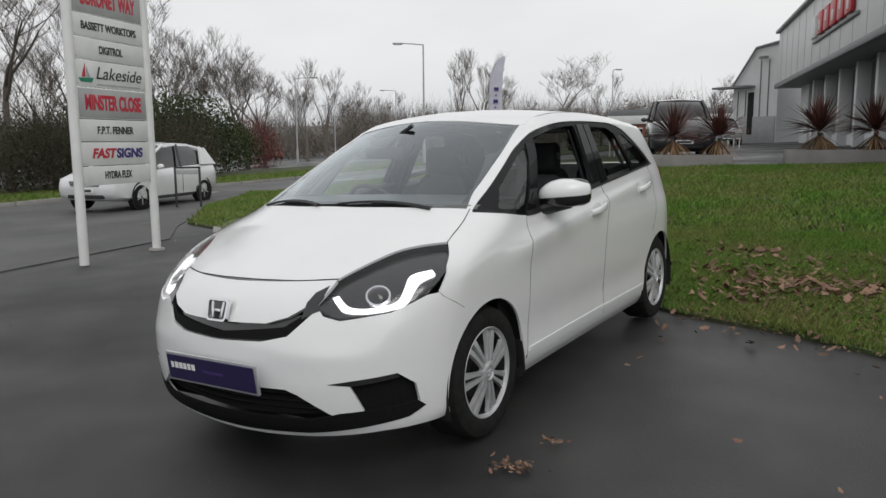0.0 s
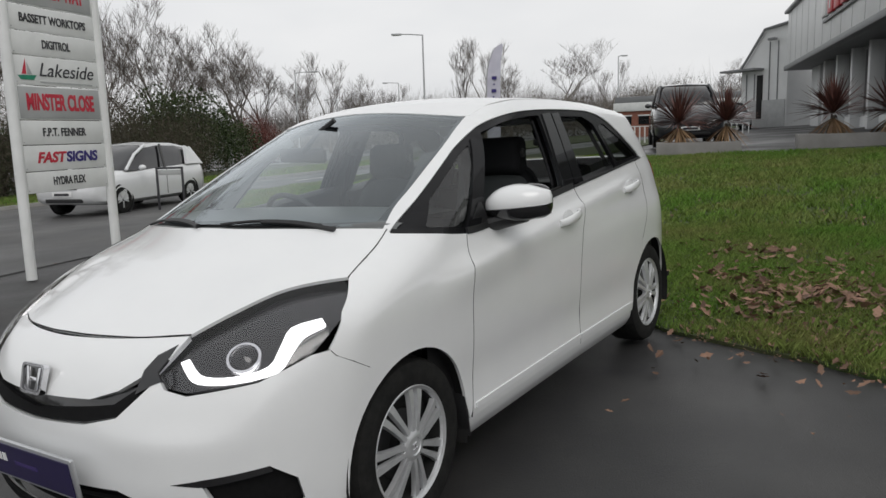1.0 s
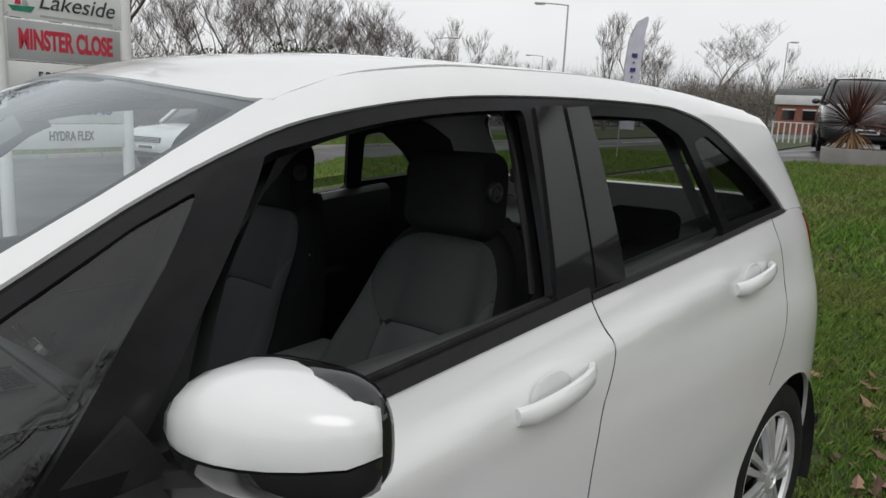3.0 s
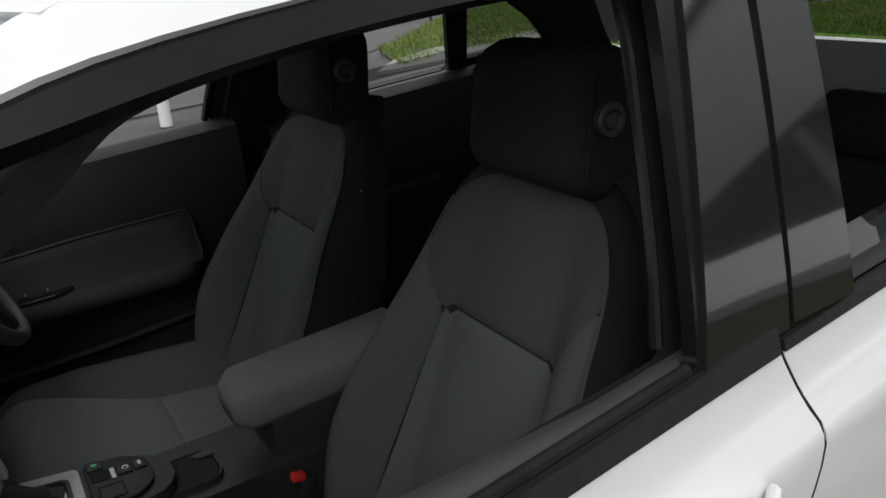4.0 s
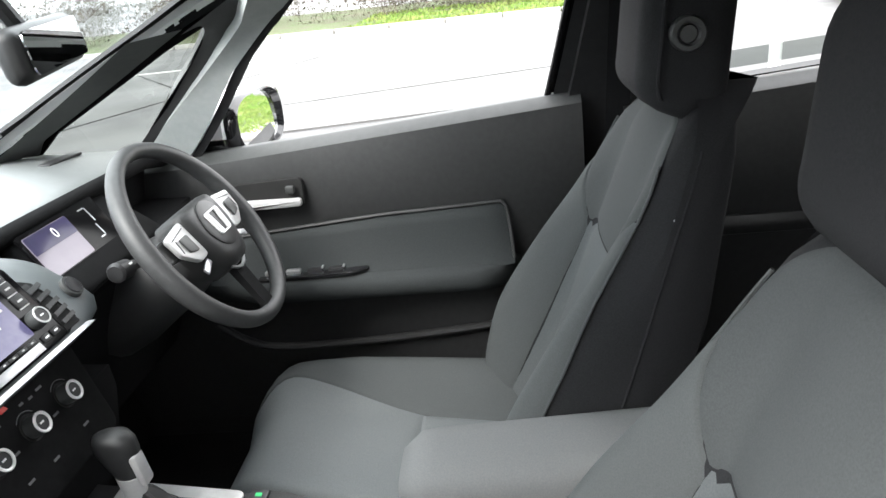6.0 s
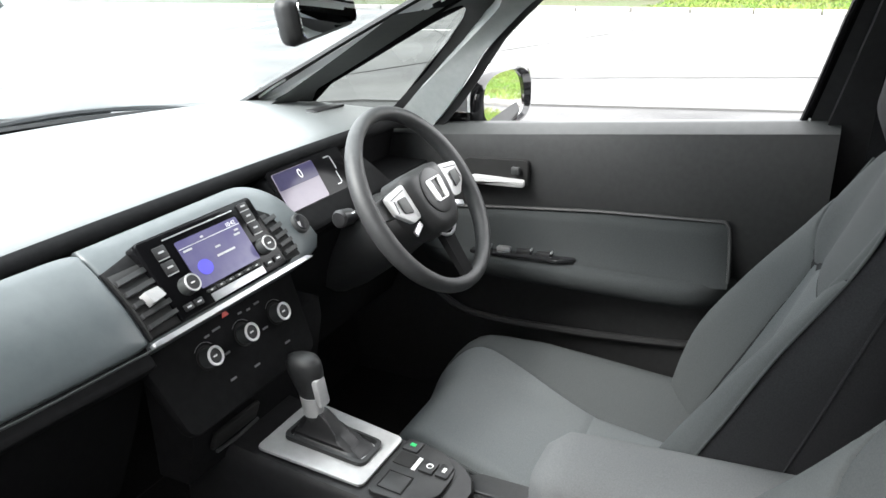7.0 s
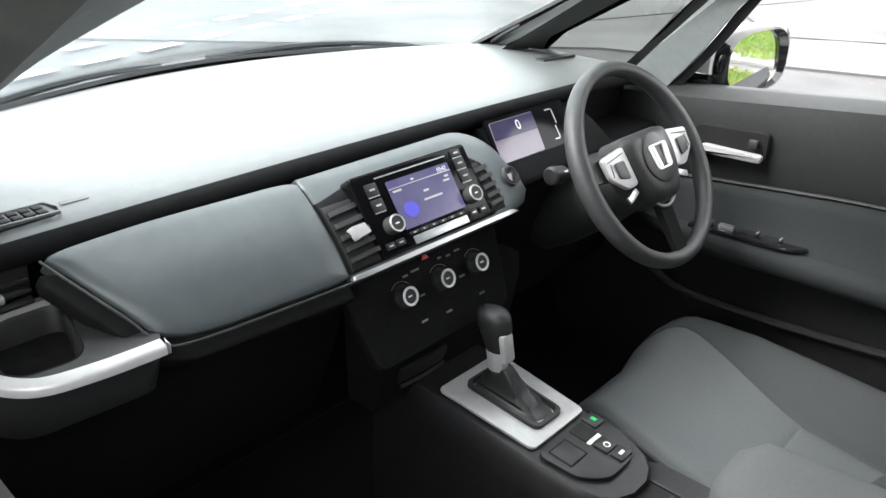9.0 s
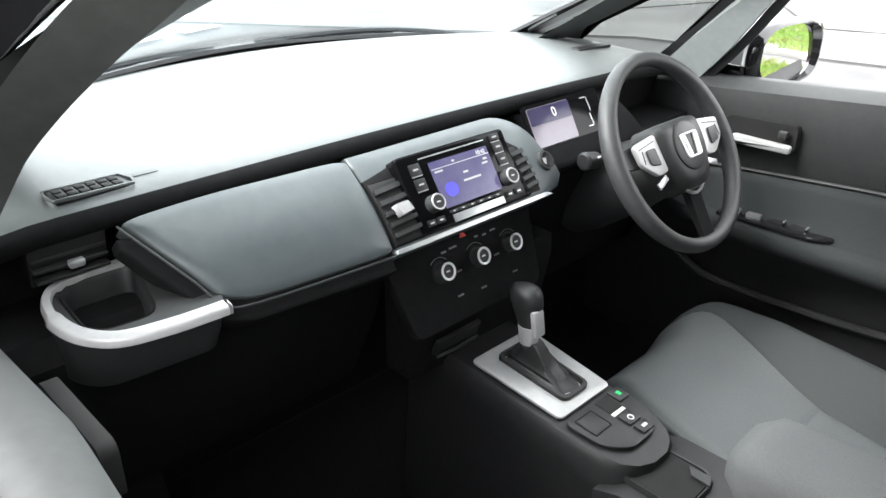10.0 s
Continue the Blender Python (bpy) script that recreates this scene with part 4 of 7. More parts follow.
# the worn give-way lines across the mouth of the drive
for off in (0, .72):
    p0, p1 = Vector((-1.2, -4.65 - off)), Vector((-15.5, -9.1 - off * 1.3))
    n = 20
    for k in range(n):
        stroke(p0.lerp(p1, (k + .06 + off * .4) / n), p0.lerp(p1, (k + .74 + off * .3) / n), .17)
stroke((-4.5, -12.9), (-18, -15.9), .11)
stroke((-13.6, -5.4), (-14.6, 3.5), .12)
for k in range(6):
    stroke((-17.3, 12 + 7 * k), (-17.3, 15 + 7 * k), .12)
# tar joints in the drive
for a, b in (((-7.9, -1.0), (-14.4, -5.4)), ((-7.9, -1.0), (-9.5, 3.5)), ((-6.2, -3.5), (-16, -.6))):
    a, b = Vector(a), Vector(b)
    d = (b - a).normalized()
    n = Vector((-d.y, d.x)) * .009
    pts = []
    m = 24
    top = [a.lerp(b, k / m) + n * (1 + random.uniform(-.5, 1.2)) for k in range(m + 1)]
    bot = [a.lerp(b, k / m) - n * (1 + random.uniform(-.5, 1.2)) for k in range(m + 1)]
    tagged(part("tar_joint", slab([(p.x, p.y) for p in top + bot[::-1]], .003, pose(0, 0, .010)), VOID, smooth=0), "dark sealed joint in the drive", "tar joint", "tar joints", "structure")


# ---- grass and leaves ----
def tufts(name, outline, n, seed, label, near, h=(.03, .07), wide=.004):
    rnd = random.Random(seed)
    vs, fs = [], []
    xs, ys = [p[0] for p in outline], [p[1] for p in outline]
    x0, x1, y0, y1 = near
    done = 0
    while done < n:
        x, y = rnd.uniform(max(min(xs), x0), min(max(xs), x1)), rnd.uniform(max(min(ys), y0), min(max(ys), y1))
        if not inside((x, y), outline):
            continue
        done += 1
        z = lift(x, y) + .008
        bare = noise.noise(Vector((x * .9, y * .9, 3)))
        for b in range(3):
            a, l = rnd.uniform(0, 6.28), rnd.uniform(*h) * (1 + .5 * bare)
            px, py = x + rnd.uniform(-.03, .03), y + rnd.uniform(-.03, .03)
            lean = rnd.uniform(.2, 1.0) * l
            w = wide * rnd.uniform(.7, 1.5)
            ca, sa = math.cos(a), math.sin(a)
            i = len(vs)
            vs += [(px - sa * w, py + ca * w, z), (px + sa * w, py - ca * w, z), (px + ca * lean * .45, py + sa * lean * .45, z + l * .65), (px + ca * lean, py + sa * lean, z + l)]
            fs += [(i, i + 1, i + 2), (i + 2, i + 1, i + 3)]
    return tagged(mesh(name, vs, fs, BLADE, None, smooth=0), label, "grass", kind="stuff")


tufts("grass", LAWN, 90000, 1, "short green lawn grass", (-7, 9, 1.0, 7.5))
tufts("grass", LAWN, 60000, 2, "short green lawn grass", (-8, 16, 7.5, 17), (.05, .10), .009)
tufts("grass", VERGE, 22000, 3, "green verge grass", (-16, -6, 5, 26), (.05, .11), .012)
tufts("grass", FARVERGE, 16000, 4, "green verge grass", (-27, -19, -2, 34), (.08, .16), .025)


def leaf_litter(name, spots, seed, label, size=(.025, .062), up=.018):
    """Curled fallen leaves."""
    rnd = random.Random(seed)
    vs, fs = [], []
    for (cx, cy, sx, sy, n) in spots:
        for k in range(n):
            x, y = rnd.gauss(cx, sx), rnd.gauss(cy, sy)
            if math.hypot(max(abs(x) - .85, 0), max(y - 4.05, .0 - y, 0)) < .02:
                continue
            z = lift(x, y) + up + rnd.uniform(0, .02)
            s, a = rnd.uniform(*size), rnd.uniform(0, 6.28)
            tilt = Euler((rnd.uniform(-.6, .6), rnd.uniform(-.6, .6), a)).to_matrix()
            curl = rnd.uniform(-.35, .45)
            i = len(vs)
            for u, v in ((-1, 0), (-.45, .42), (-.1, .30), (.25, .52), (.55, .22), (1, 0), (.55, -.22), (.25, -.52), (-.1, -.30), (-.45, -.42)):
                p = tilt @ Vector((u * s, v * s, curl * s * abs(v) * 1.6 + .15 * s * u * u))
                vs.append((x + p.x, y + p.y, max(z + p.z, lift(x, y) + .004)))
            vs.append((x, y, max(z, .006)))
            fs += [(i + j, i + (j + 1) % 10, i + 10) for j in range(10)]
    return tagged(mesh(name, vs, fs, LEAF, None, smooth=0), label, "leaves", kind="stuff")


leaf_litter("fallen_leaves", [(1.6, 5.0, .35, .25, 420), (2.2, 4.3, .4, .35, 320), (2.9, 5.0, .5, .3, 320), (1.8, 3.6, .4, .16, 200), (2.6, 3.3, .5, .2, 150), (3.2, 4.0, .8, .6, 300), (1.1, 4.4, .3, .5, 120), (1.9, 3.9, .7, .5, 220), (1.5, 8, 2.5, 2.5, 420), (.9, 6.2, .6, .8, 120), (-.5, 13.5, 1.2, .8, 120), (-1.2, 15.2, 1.2, .5, 140), (-3, 6.5, 1.8, .8, 190), (4, 8, 2.5, 2.5, 160), (-4.5, 9.5, 1.6, 2.5, 120)], 5, "brown fallen leaves on the lawn", (.02, .045))
leaf_litter("fallen_leaves", [(1.06, .56, .045, .03, 46), (1.11, .88, .05, .02, 14), (2.3, -.1, .9, 1.2, 12), (1.4, 2.6, .4, .5, 4), (2.1, 2.4, .3, .3, 5), (-3, 2, 2.5, 3, 20)], 6, "wet brown leaves on the tarmac", (.010, .022), .004)
leaf_litter("fallen_leaves", [(1.32, 4.60, .22, .15, 60), (1.05, 5.05, .2, .16, 45), (1.75, 4.50, .28, .18, 60), (1.25, 4.15, .2, .16, 36), (2.1, 4.75, .3, .15, 50), (.6, 5.2, .15, .12, 16), (.9, 6.1, .3, .2, 30), (1.6, 5.6, .5, .3, 40)], 9, "damp brown sycamore leaves in a drift on the lawn", (.035, .065), .045)
# the ragged edge where lawn and drive meet
edge = []
for a, b in zip(LAWN[:6], LAWN[1:7]):
    n = max(1, int(math.hypot(b[0] - a[0], b[1] - a[1]) / .12))
    edge += [(a[0] + (b[0] - a[0]) * k / n, a[1] + (b[1] - a[1]) * k / n - .04, .08, .07, 9) for k in range(n)]
leaf_litter("fallen_leaves", edge, 12, "rotted leaves and crumbs of soil along the lawn's edge", (.006, .018), .003)


# ---- the white hatchback: cabin ----
for right in (False, True):
    outer = [(1.0, .29), (3.55, .29), (3.60, 1.10), (3.42, 1.30), (3.2, 1.40), (2.9, 1.455), (2.4, 1.470), (2.0, 1.462), (1.76, 1.428), (1.2, 1.150), (.97, 1.02)]
    q_g = rounded([(1.060, 1.034), (1.285, 1.006), (1.430, 1.150), (1.575, 1.330), (1.475, 1.294), (1.185, 1.140)], .02)
    f_o = rounded([(1.375, 1.020), (1.675, 1.362)] + top_run(1.79, 2.275, -.006, 8) + [(2.285, 1.420), (2.205, 1.075)] + belt_run(2.195, 1.39, -.030, 6), .03)
    r_o = rounded([(2.410, 1.050), (2.465, 1.416)] + top_run(2.52, 2.78, .004, 5) + [(2.870, 1.360), (2.935, 1.090)] + belt_run(2.92, 2.42, .004, 6), .03)
    r_q = rounded([(2.990, 1.130), (2.945, 1.325), (3.02, 1.338), (3.20, 1.235), (3.305, 1.148)], .02)
    skin("side_lining", outer, on_side, TRIM, car, holes=[q_g, f_o, r_o, r_q], mirror=right, step=.035, thick=0, sink=.056)
    # pillar trims behind the quarter glass: lit side painted pale, shaded side dark
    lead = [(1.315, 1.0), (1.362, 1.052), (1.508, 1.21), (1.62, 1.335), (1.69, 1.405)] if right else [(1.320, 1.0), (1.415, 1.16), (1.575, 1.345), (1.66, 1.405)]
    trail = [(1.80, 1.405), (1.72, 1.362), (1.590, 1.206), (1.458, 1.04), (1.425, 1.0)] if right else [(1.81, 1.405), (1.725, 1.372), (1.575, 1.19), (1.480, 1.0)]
    skin("pillar_trim", smooth_line(lead, 5) + smooth_line(trail, 5), on_side, PILLARLIT if right else PILLARDARK, car, mirror=right, sink=.080, thick=-.045, step=.02, label="smooth grey pillar trim")
    # here too the right side is painted as lit, the left as shaded
    skin("screen_pillar_trim", smooth_line([(1.02, 1.078), (1.22, 1.185), (1.47, 1.320)], 5) + smooth_line([(1.545, 1.330), (1.30, 1.203), (1.10, 1.100)], 5), on_side, LEDGELIT if right else PILLARDARK, car, mirror=right, sink=.062, thick=0, step=.02, label="smooth grey pillar trim")
    if right:
        skin("pillar_seal", smooth_line([(1.428, 1.0), (1.461, 1.04), (1.593, 1.206), (1.722, 1.362)], 5) + smooth_line([(1.745, 1.362), (1.618, 1.206), (1.482, 1.04), (1.448, 1.0)], 5), on_side, TRIM, car, mirror=right, sink=.074, thick=-.03, step=.02)
    for name, y0, y1 in (("front_door_trim", 1.20, 2.26), ("rear_door_trim", 2.34, 3.10)):
        s = -1 if right else 1
        dt = new(name)
        dt.parent = car
        # the door's inner wall, leaning in towards its foot, with a rounded top ledge
        cols = []
        ny = 26
        for k in range(ny + 1):
            y = y0 + (y1 - y0) * k / ny
            bz = belt_z(y)
            xo = on_side([(y, bz + .012)])[0][0]
            k2 = 1 - .40 * min(max((y - 1.70) / .40, 0), 1) * (not right) * (name == "front_door_trim")
            prof = [(xo - .030, bz + .026), (xo - .044, bz + .040), (xo - .080, bz + .040), (xo - .104, bz + .022), (xo - .112, bz - .02), (xo - .114, bz - .10), (xo - .110, bz - .20), (xo - .075, .70), (xo - .075, .55), (xo - .060, .36)]
            low = .02 * (1 - k2) + (.034 if name == "rear_door_trim" else 0 if right else .014)
            cols.append([(s * (xo - (xo - x) * k2), y, z - low) for x, z in prof])
        m = len(cols[0])
        # front ledge is the wall's plastic, painted paler as lit from the window
        for nm, lo, hi, mt in (("ledge", 0, 4, LEDGELIT if name == "front_door_trim" else TRIM), ("inner_wall", 3, m, PLASTIC)):
            w = hi - lo
            mesh(nm, [p for c in cols for p in c[lo:hi]], [(k * w + j, k * w + j + 1, (k + 1) * w + j + 1, (k + 1) * w + j) for k in range(ny) for j in range(w - 1)], mt, dt, smooth=60)
        if name == "front_door_trim":
            # cloth panel, padded, with a rolled top edge
            top = lambda y: float(np.interp(y, (1.46, 1.585, 1.84, 2.09), (.838, .852, .872, .881)))
            vs, fs = [], []
            nu, nv = 26, 8
            for i in range(nu + 1):
                y = 1.46 + .638 * i / nu
                zt, zb = top(y), .752
                for j in range(nv + 1):
                    t = j / nv
                    rim = min(i, nu - i, j + 1) == 0 or j == 0
                    x = (.672 if right else .690) - (0 if rim else .012) - .030 * t ** 3 - .004 * math.sin(math.pi * t)
                    vs.append((s * x, y + (.012 * t if i == nu else 0), zt + (zb - zt) * t))
            fs = [(i * (nv + 1) + j, (i + 1) * (nv + 1) + j, (i + 1) * (nv + 1) + j + 1, i * (nv + 1) + j + 1) for i in range(nu) for j in range(nv)]
            mesh("cloth_panel", vs, fs if right else [f[::-1] for f in fs], FABRIC_DOOR, dt, "dark cloth door panel", 60)
            part("panel_piping", tube([(s * (.664 if right else .682), 1.46 + .63 * k / 16, top(1.46 + .63 * k / 16) - .001) for k in range(17)] + [(s * (x if right else x + .018), y, z) for x, y, z in ((.662, 2.100, .868), (.656, 2.106, .82), (.640, 2.110, .765))], .004, 6), PLASTIC, dt)
            # armrest ledge
            rings = []
            for k in range(17):
                u = k / 16
                y = 1.44 + .685 * u
                e = min(1, (1 - u) * 9) ** .5 if u > .85 else min(1, .45 + u * 3)
                xi = .700 - (.098 if right else .055) * e
                zt = .760 + .014 * max(0, .35 - u)
                rings.append([(s * x, y, z) for x, z in ((.705, zt), (xi + .050, zt - .002), (xi + .016, zt - .002), (xi + .005, zt - .008), (xi, zt - .022), (xi + .006, zt - .040), (xi + .026, zt - .056), (.690, zt - .075), (.705, zt - .075))])
            part("armrest", loft(rings), FABRIC_DOOR, dt, smooth=60)
            right and part("switch_panel", slab(rounded([(-.026, -.115), (.026, -.115), (.028, .085), (.004, .125), (-.022, .095)], .012), .008, pose(s * .640, 1.69, .7595, 2, 0, 0), .003), GLOSS, dt)
            for k in range(4 * right):
                part("switch", block((.018, .032, .010), pose(s * .640, 1.605 + .045 * k, .770, 2, 0, 0), .003), TRIM if k > 1 else SATIN, dt)
            for k in range(2 * right):
                part("switch_lip", block((.016, .004, .004), pose(s * .640, 1.712 + .045 * k, .776, 2, 0, 0), .001), SATIN, dt)
            part("handle_recess", slab(rounded([(1.53, .896), (1.690, .902), (1.690, .962), (1.545, .956)], .014), .016, Matrix(((0, 0, s, s * .664), (1, 0, 0, 0), (0, 1, 0, 0), (0, 0, 0, 1)))), VOID, dt)
            right and part("inner_handle", slab(rounded([(1.548, .904), (1.688, .906), (1.690, .924), (1.57, .926)], .009), .014, Matrix(((0, 0, -s, s * .660), (1, 0, 0, 0), (0, 1, 0, 0), (0, 0, 0, 1))), .006), PALE, dt, "satin silver inner door handle")
            right and part("lock_tab", block((.012, .018, .016), pose(s * .652, 1.668, .942), .003), PILLARDARK, dt)
            part("lower_trim_edge", tube([(s * x, y, z) for x, y, z in smooth_line([(.690, 1.44, .635), (.690, 1.50, .592), (.692, 1.58, .570), (.695, 1.8, .572), (.700, 2.02, .586), (.705, 2.15, .60)], 5)], .009, 8), PLASTIC, dt)
        else:
            part("armrest", block((.06, .42, .05), pose(s * .69, 2.66, .79), .02), PLASTIC, dt)
    # belt and post
    s = -1 if right else 1
    skin("pillar_post", [(2.21, .36), (2.40, .36), (2.415, 1.08), (2.47, 1.42), (2.305, 1.42), (2.235, 1.08)], on_side, TRIM, car, mirror=right, sink=.075, thick=-.02, step=.04)
    belt = new("seat_belt")
    belt.parent = car
    pts = [on_side([(2.33, z)])[0] * np.array((s, 1, 1)) - np.array((s * .10, .0, 0)) for z in (1.33, 1.15, .95, .7, .42)]
    bm = bmesh.new()
    w = [[bm.verts.new((p[0], p[1] + d, p[2])) for d in (-.023, .023)] for p in pts]
    for a, b in zip(w, w[1:]):
        bm.faces.new((a[0], a[1], b[1], b[0]))
    part("webbing", bm, WEBBING, belt)
    part("belt_guide", block((.03, .075, .035), pose(s * .600, 2.33, 1.27), .01), PLASTIC, belt)
    part("belt_clip", block((.012, .03, .010), pose(s * .640, 2.32, .985), .003), TRIM, belt)
    # door seal round the opening
    seal = [on_side([(y, z)])[0] * np.array((s, 1, 1)) - np.array((s * .052, 0, 0)) for y, z in ((2.195, 1.06), (2.215, 1.14), (2.24, 1.25), (2.265, 1.365), (2.240, 1.412), (2.05, 1.412), (1.85, 1.388), (1.70, 1.352))]
    part("door_seal", tube(smooth_line(seal, 4), .007, 8), SURROUND, car)
    part("window_channel", tube([on_side([(y, belt_z(y) + .024)])[0] * np.array((s, 1, 1)) - np.array((s * .012, 0, 0)) for y in (1.38, 1.6, 1.8, 2.0, 2.19)], .007, 8), RUBBER, car)

# ---- seats ----
TAN = math.tan(radians(20))
WID = spline([(.44, .235), (.52, .262), (.66, .272), (.80, .258), (.92, .232), (1.00, .216), (1.06, .202), (1.10, .176), (1.13, .135), (1.15, .085)])
CLOTH = spline([(.44, .222), (.52, .252), (.66, .264), (.80, .246), (.92, .212), (1.00, .194), (1.04, .182), (1.07, .164), (1.09, .140), (1.102, .105), (1.108, .06), (1.110, .004)])
BOL = spline([(.44, .05), (.55, .10), (.68, .115), (.82, .085), (.95, .040), (1.05, .014), (1.15, .0)])


def sheet(name, fn, u0, u1, v0, v1, material, parent, nu=12, nv=18, label="", tuck=.004, down=(0, 1, 0), rim=.02):
    """A padded piece: a patch of fn(u, v), its narrow rim tucked in along down."""
    def steps(n):
        return [0, rim, rim * 2.2] + [rim * 2.2 + (1 - 4.4 * rim) * k / n for k in range(1, n)] + [1 - rim * 2.2, 1 - rim, 1]
    vs, a, b = [], steps(nu), steps(nv)
    d = Vector(down)
    for j, tv in enumerate(b):
        for i, tu in enumerate(a):
            e = min(i, len(a) - 1 - i, j, len(b) - 1 - j)
            vs.append(Vector(fn(u0 + (u1 - u0) * tu, v0 + (v1 - v0) * tv)) + d * (tuck if e == 0 else tuck * .35 if e == 1 else 0))
    m = len(a)
    fs = [(j * m + i, j * m + i + 1, (j + 1) * m + i + 1, (j + 1) * m + i) for j in range(len(b) - 1) for i in range(m - 1)]
    return mesh(name, vs, fs, material, parent, label, 60)


def front_seat(cx, y0, name):
    seat = new(name)
    seat.parent = car
    tagged(seat, "grey cloth front seat with dark sides")
    outer = 1 if cx > 0 else -1
    inb = -outer

    def depth(x, z):
        """The backrest's front surface."""
        w = float(np.interp(z, *WID))
        a = min(abs(x) / w, 1.)
        t = min(max((a - .46) / .36, 0), 1)
        d = float(np.interp(z, *BOL)) * (t * t * (3 - 2 * t)) - .055 * max(0, (a - .86) / .14) ** 2
        crown = .012 * (1 - min(a / .5, 1) ** 2)
        return y0 + (z - .865) * TAN - d - crown + .045 * max(0, (z - 1.06) / .09) ** 2

    def seam(z):
        """Half the width of the middle panels."""
        c = float(np.interp(z, *CLOTH))
        return min(float(np.interp(z, (.44, .64, .785, .887, 1.0), (.172, .160, .147, .134, .194))), c) if z < 1.0 else c

    def middle(u, z):
        x = u * seam(z)
        return (cx + x, depth(x, z), z)

    def upper(u, v):
        # rows crowd towards the round top; the foot of the panel bows upwards in the middle
        z = .890 + .220 * math.sin(v * math.pi / 2)
        z = z + .010 * (1 - u * u) * (1 - v) ** 2
        return middle(u, min(z, 1.1098))

    def flank(q):
        def f(u, z):
            a, b = seam(z), float(np.interp(z, *CLOTH))
            x = q * (a + (b - a) * u)
            return (cx + x, depth(x, z), z)
        return f
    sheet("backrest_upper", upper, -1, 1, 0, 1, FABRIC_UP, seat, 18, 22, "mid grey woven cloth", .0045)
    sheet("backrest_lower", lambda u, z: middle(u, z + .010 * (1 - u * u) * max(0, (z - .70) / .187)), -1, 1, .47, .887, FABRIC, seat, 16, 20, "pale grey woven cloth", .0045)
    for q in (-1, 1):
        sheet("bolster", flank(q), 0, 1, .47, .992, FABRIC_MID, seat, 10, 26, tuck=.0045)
    # dark shell round the sides, the back and the shoulders
    rings = []
    us = [-1 + 2 * k / 22 for k in range(23)]
    for z in list(np.linspace(.44, 1.10, 24)) + [1.12, 1.137, 1.149]:
        w = float(np.interp(z, *WID))
        yb = y0 + (z - .865) * TAN
        th = .125 - .045 * max(0, (z - .85) / .25)
        r = [(cx + u * w, depth(u * w, z) + .005, z) for u in us]
        r += [(cx + w * kx, yb + ky, z) for kx, ky in ((1.015, .020), (1.01, .05), (.96, th * .85), (.80, th), (.3, th + .006), (-.3, th + .006), (-.80, th), (-.96, th * .85), (-1.01, .05), (-1.015, .020))]
        rings.append(r)
    part("seat_shell", loft(rings), FABRIC_DARK, seat, smooth=60)
    # piping where the cloth meets the dark side
    for q in (-1, 1):
        pts = []
        for z in np.linspace(.50, 1.06, 18):
            x = q * (float(np.interp(z, *CLOTH)) + .002)
            pts.append((cx + x, depth(x, z) + .001, z))
        part("piping", tube(pts, .0022, 6), FABRIC_MID, seat)
    # the cut of the rear cover along the side
    pts = [(cx + inb * (float(np.interp(z, *WID)) * 1.012 + .001), y0 + (z - .865) * TAN + .030, z) for z in np.linspace(.50, 1.08, 14)]
    part("side_piping", tube(pts, .0022, 6), FABRIC_DARK, seat)
    part("seat_tag", block((.003, .030, .012), pose(cx + inb * .213, y0 + .085, 1.00, 28, 0, 0), .001), SATIN, seat)
    # head restraint
    hr = new("head_restraint")
    hr.parent = seat
    yf = y0 + .048
    rings, edge = [], {-1: [], 1: []}
    n = 20
    for k in range(n + 1):
        t = k / n
        z = 1.106 + .198 * t
        e = math.sqrt(max(0, 1 - max(0, 1 - t / .30, (t - .72) / .28) ** 2.4))
        w = .133 * (.84 + .16 * e) * (1 - .05 * t)
        mid = yf + .064 + (z - 1.2) * .10
        f, b = mid - .058 * (.40 + .60 * e), mid + .058 * (.45 + .55 * e)
        sec = rounded([(-w * .95, f), (w * .95, f), (w, b), (-w, b)], .042, 7)
        rings.append([(cx + x, y - .010 * max(0, 1 - (x / w) ** 2) * (y < mid), z + .022 * max(0, 1 - t / .35) * (mid - y) / .058) for x, y in sec])
        for q in (-1, 1):
            edge[q].append((cx + q * (w - .004), f + .018, z + .022 * max(0, 1 - t / .35) * .65))
    part("pad", loft(rings), FABRIC_DARK, hr, smooth=60)
    for q in (-1, 1):
        part("pad_seam", tube(edge[q][2:-2], .0030, 6), FABRIC_DARK, hr)
        part("post", tube([(cx + q * .06, y0 + .10, 1.05), (cx + q * .06, y0 + .115, 1.13)], .006, 8), TRIM, hr)
        m = pose(cx + q * .1285, y0 + .105, 1.219, 0, 90 * q, 0)
        part("button_ring", lathe([(.0125, .003), (.0155, .0065), (.021, .0065), (.0235, .003), (.0235, -.01)], 28, m), PILLARDARK, hr)
        part("button", lathe([(.0, .0045), (.0105, .004), (.0125, 0), (.0125, -.005)], 24, m), PILLARDARK, hr)

    # cushion: u from -1 at the console to 1 at the door
    def cush(u, v):
        y = 1.555 + v * .58
        w = .262 - .060 * (max(0, .24 - v) / .24) ** 2 if u > 0 else float(np.interp(v, (0, .12, .20, .55, 1), (.086, .100, .110, .155, .165)))
        t = min(max((u - .42) / .45, 0), 1)
        h = .062 * t * t * (3 - 2 * t) * min(1, .62 + v) - .055 * max(0, (u - .88) / .12) ** 2
        h -= .016 * max(0, (-.86 - u) / .14) ** 2
        f = -.080 * max(0, (.16 - v) / .16) ** 2
        return (cx + outer * u * w, y, .538 - .034 * v + .012 * (1 - v) + h + f)

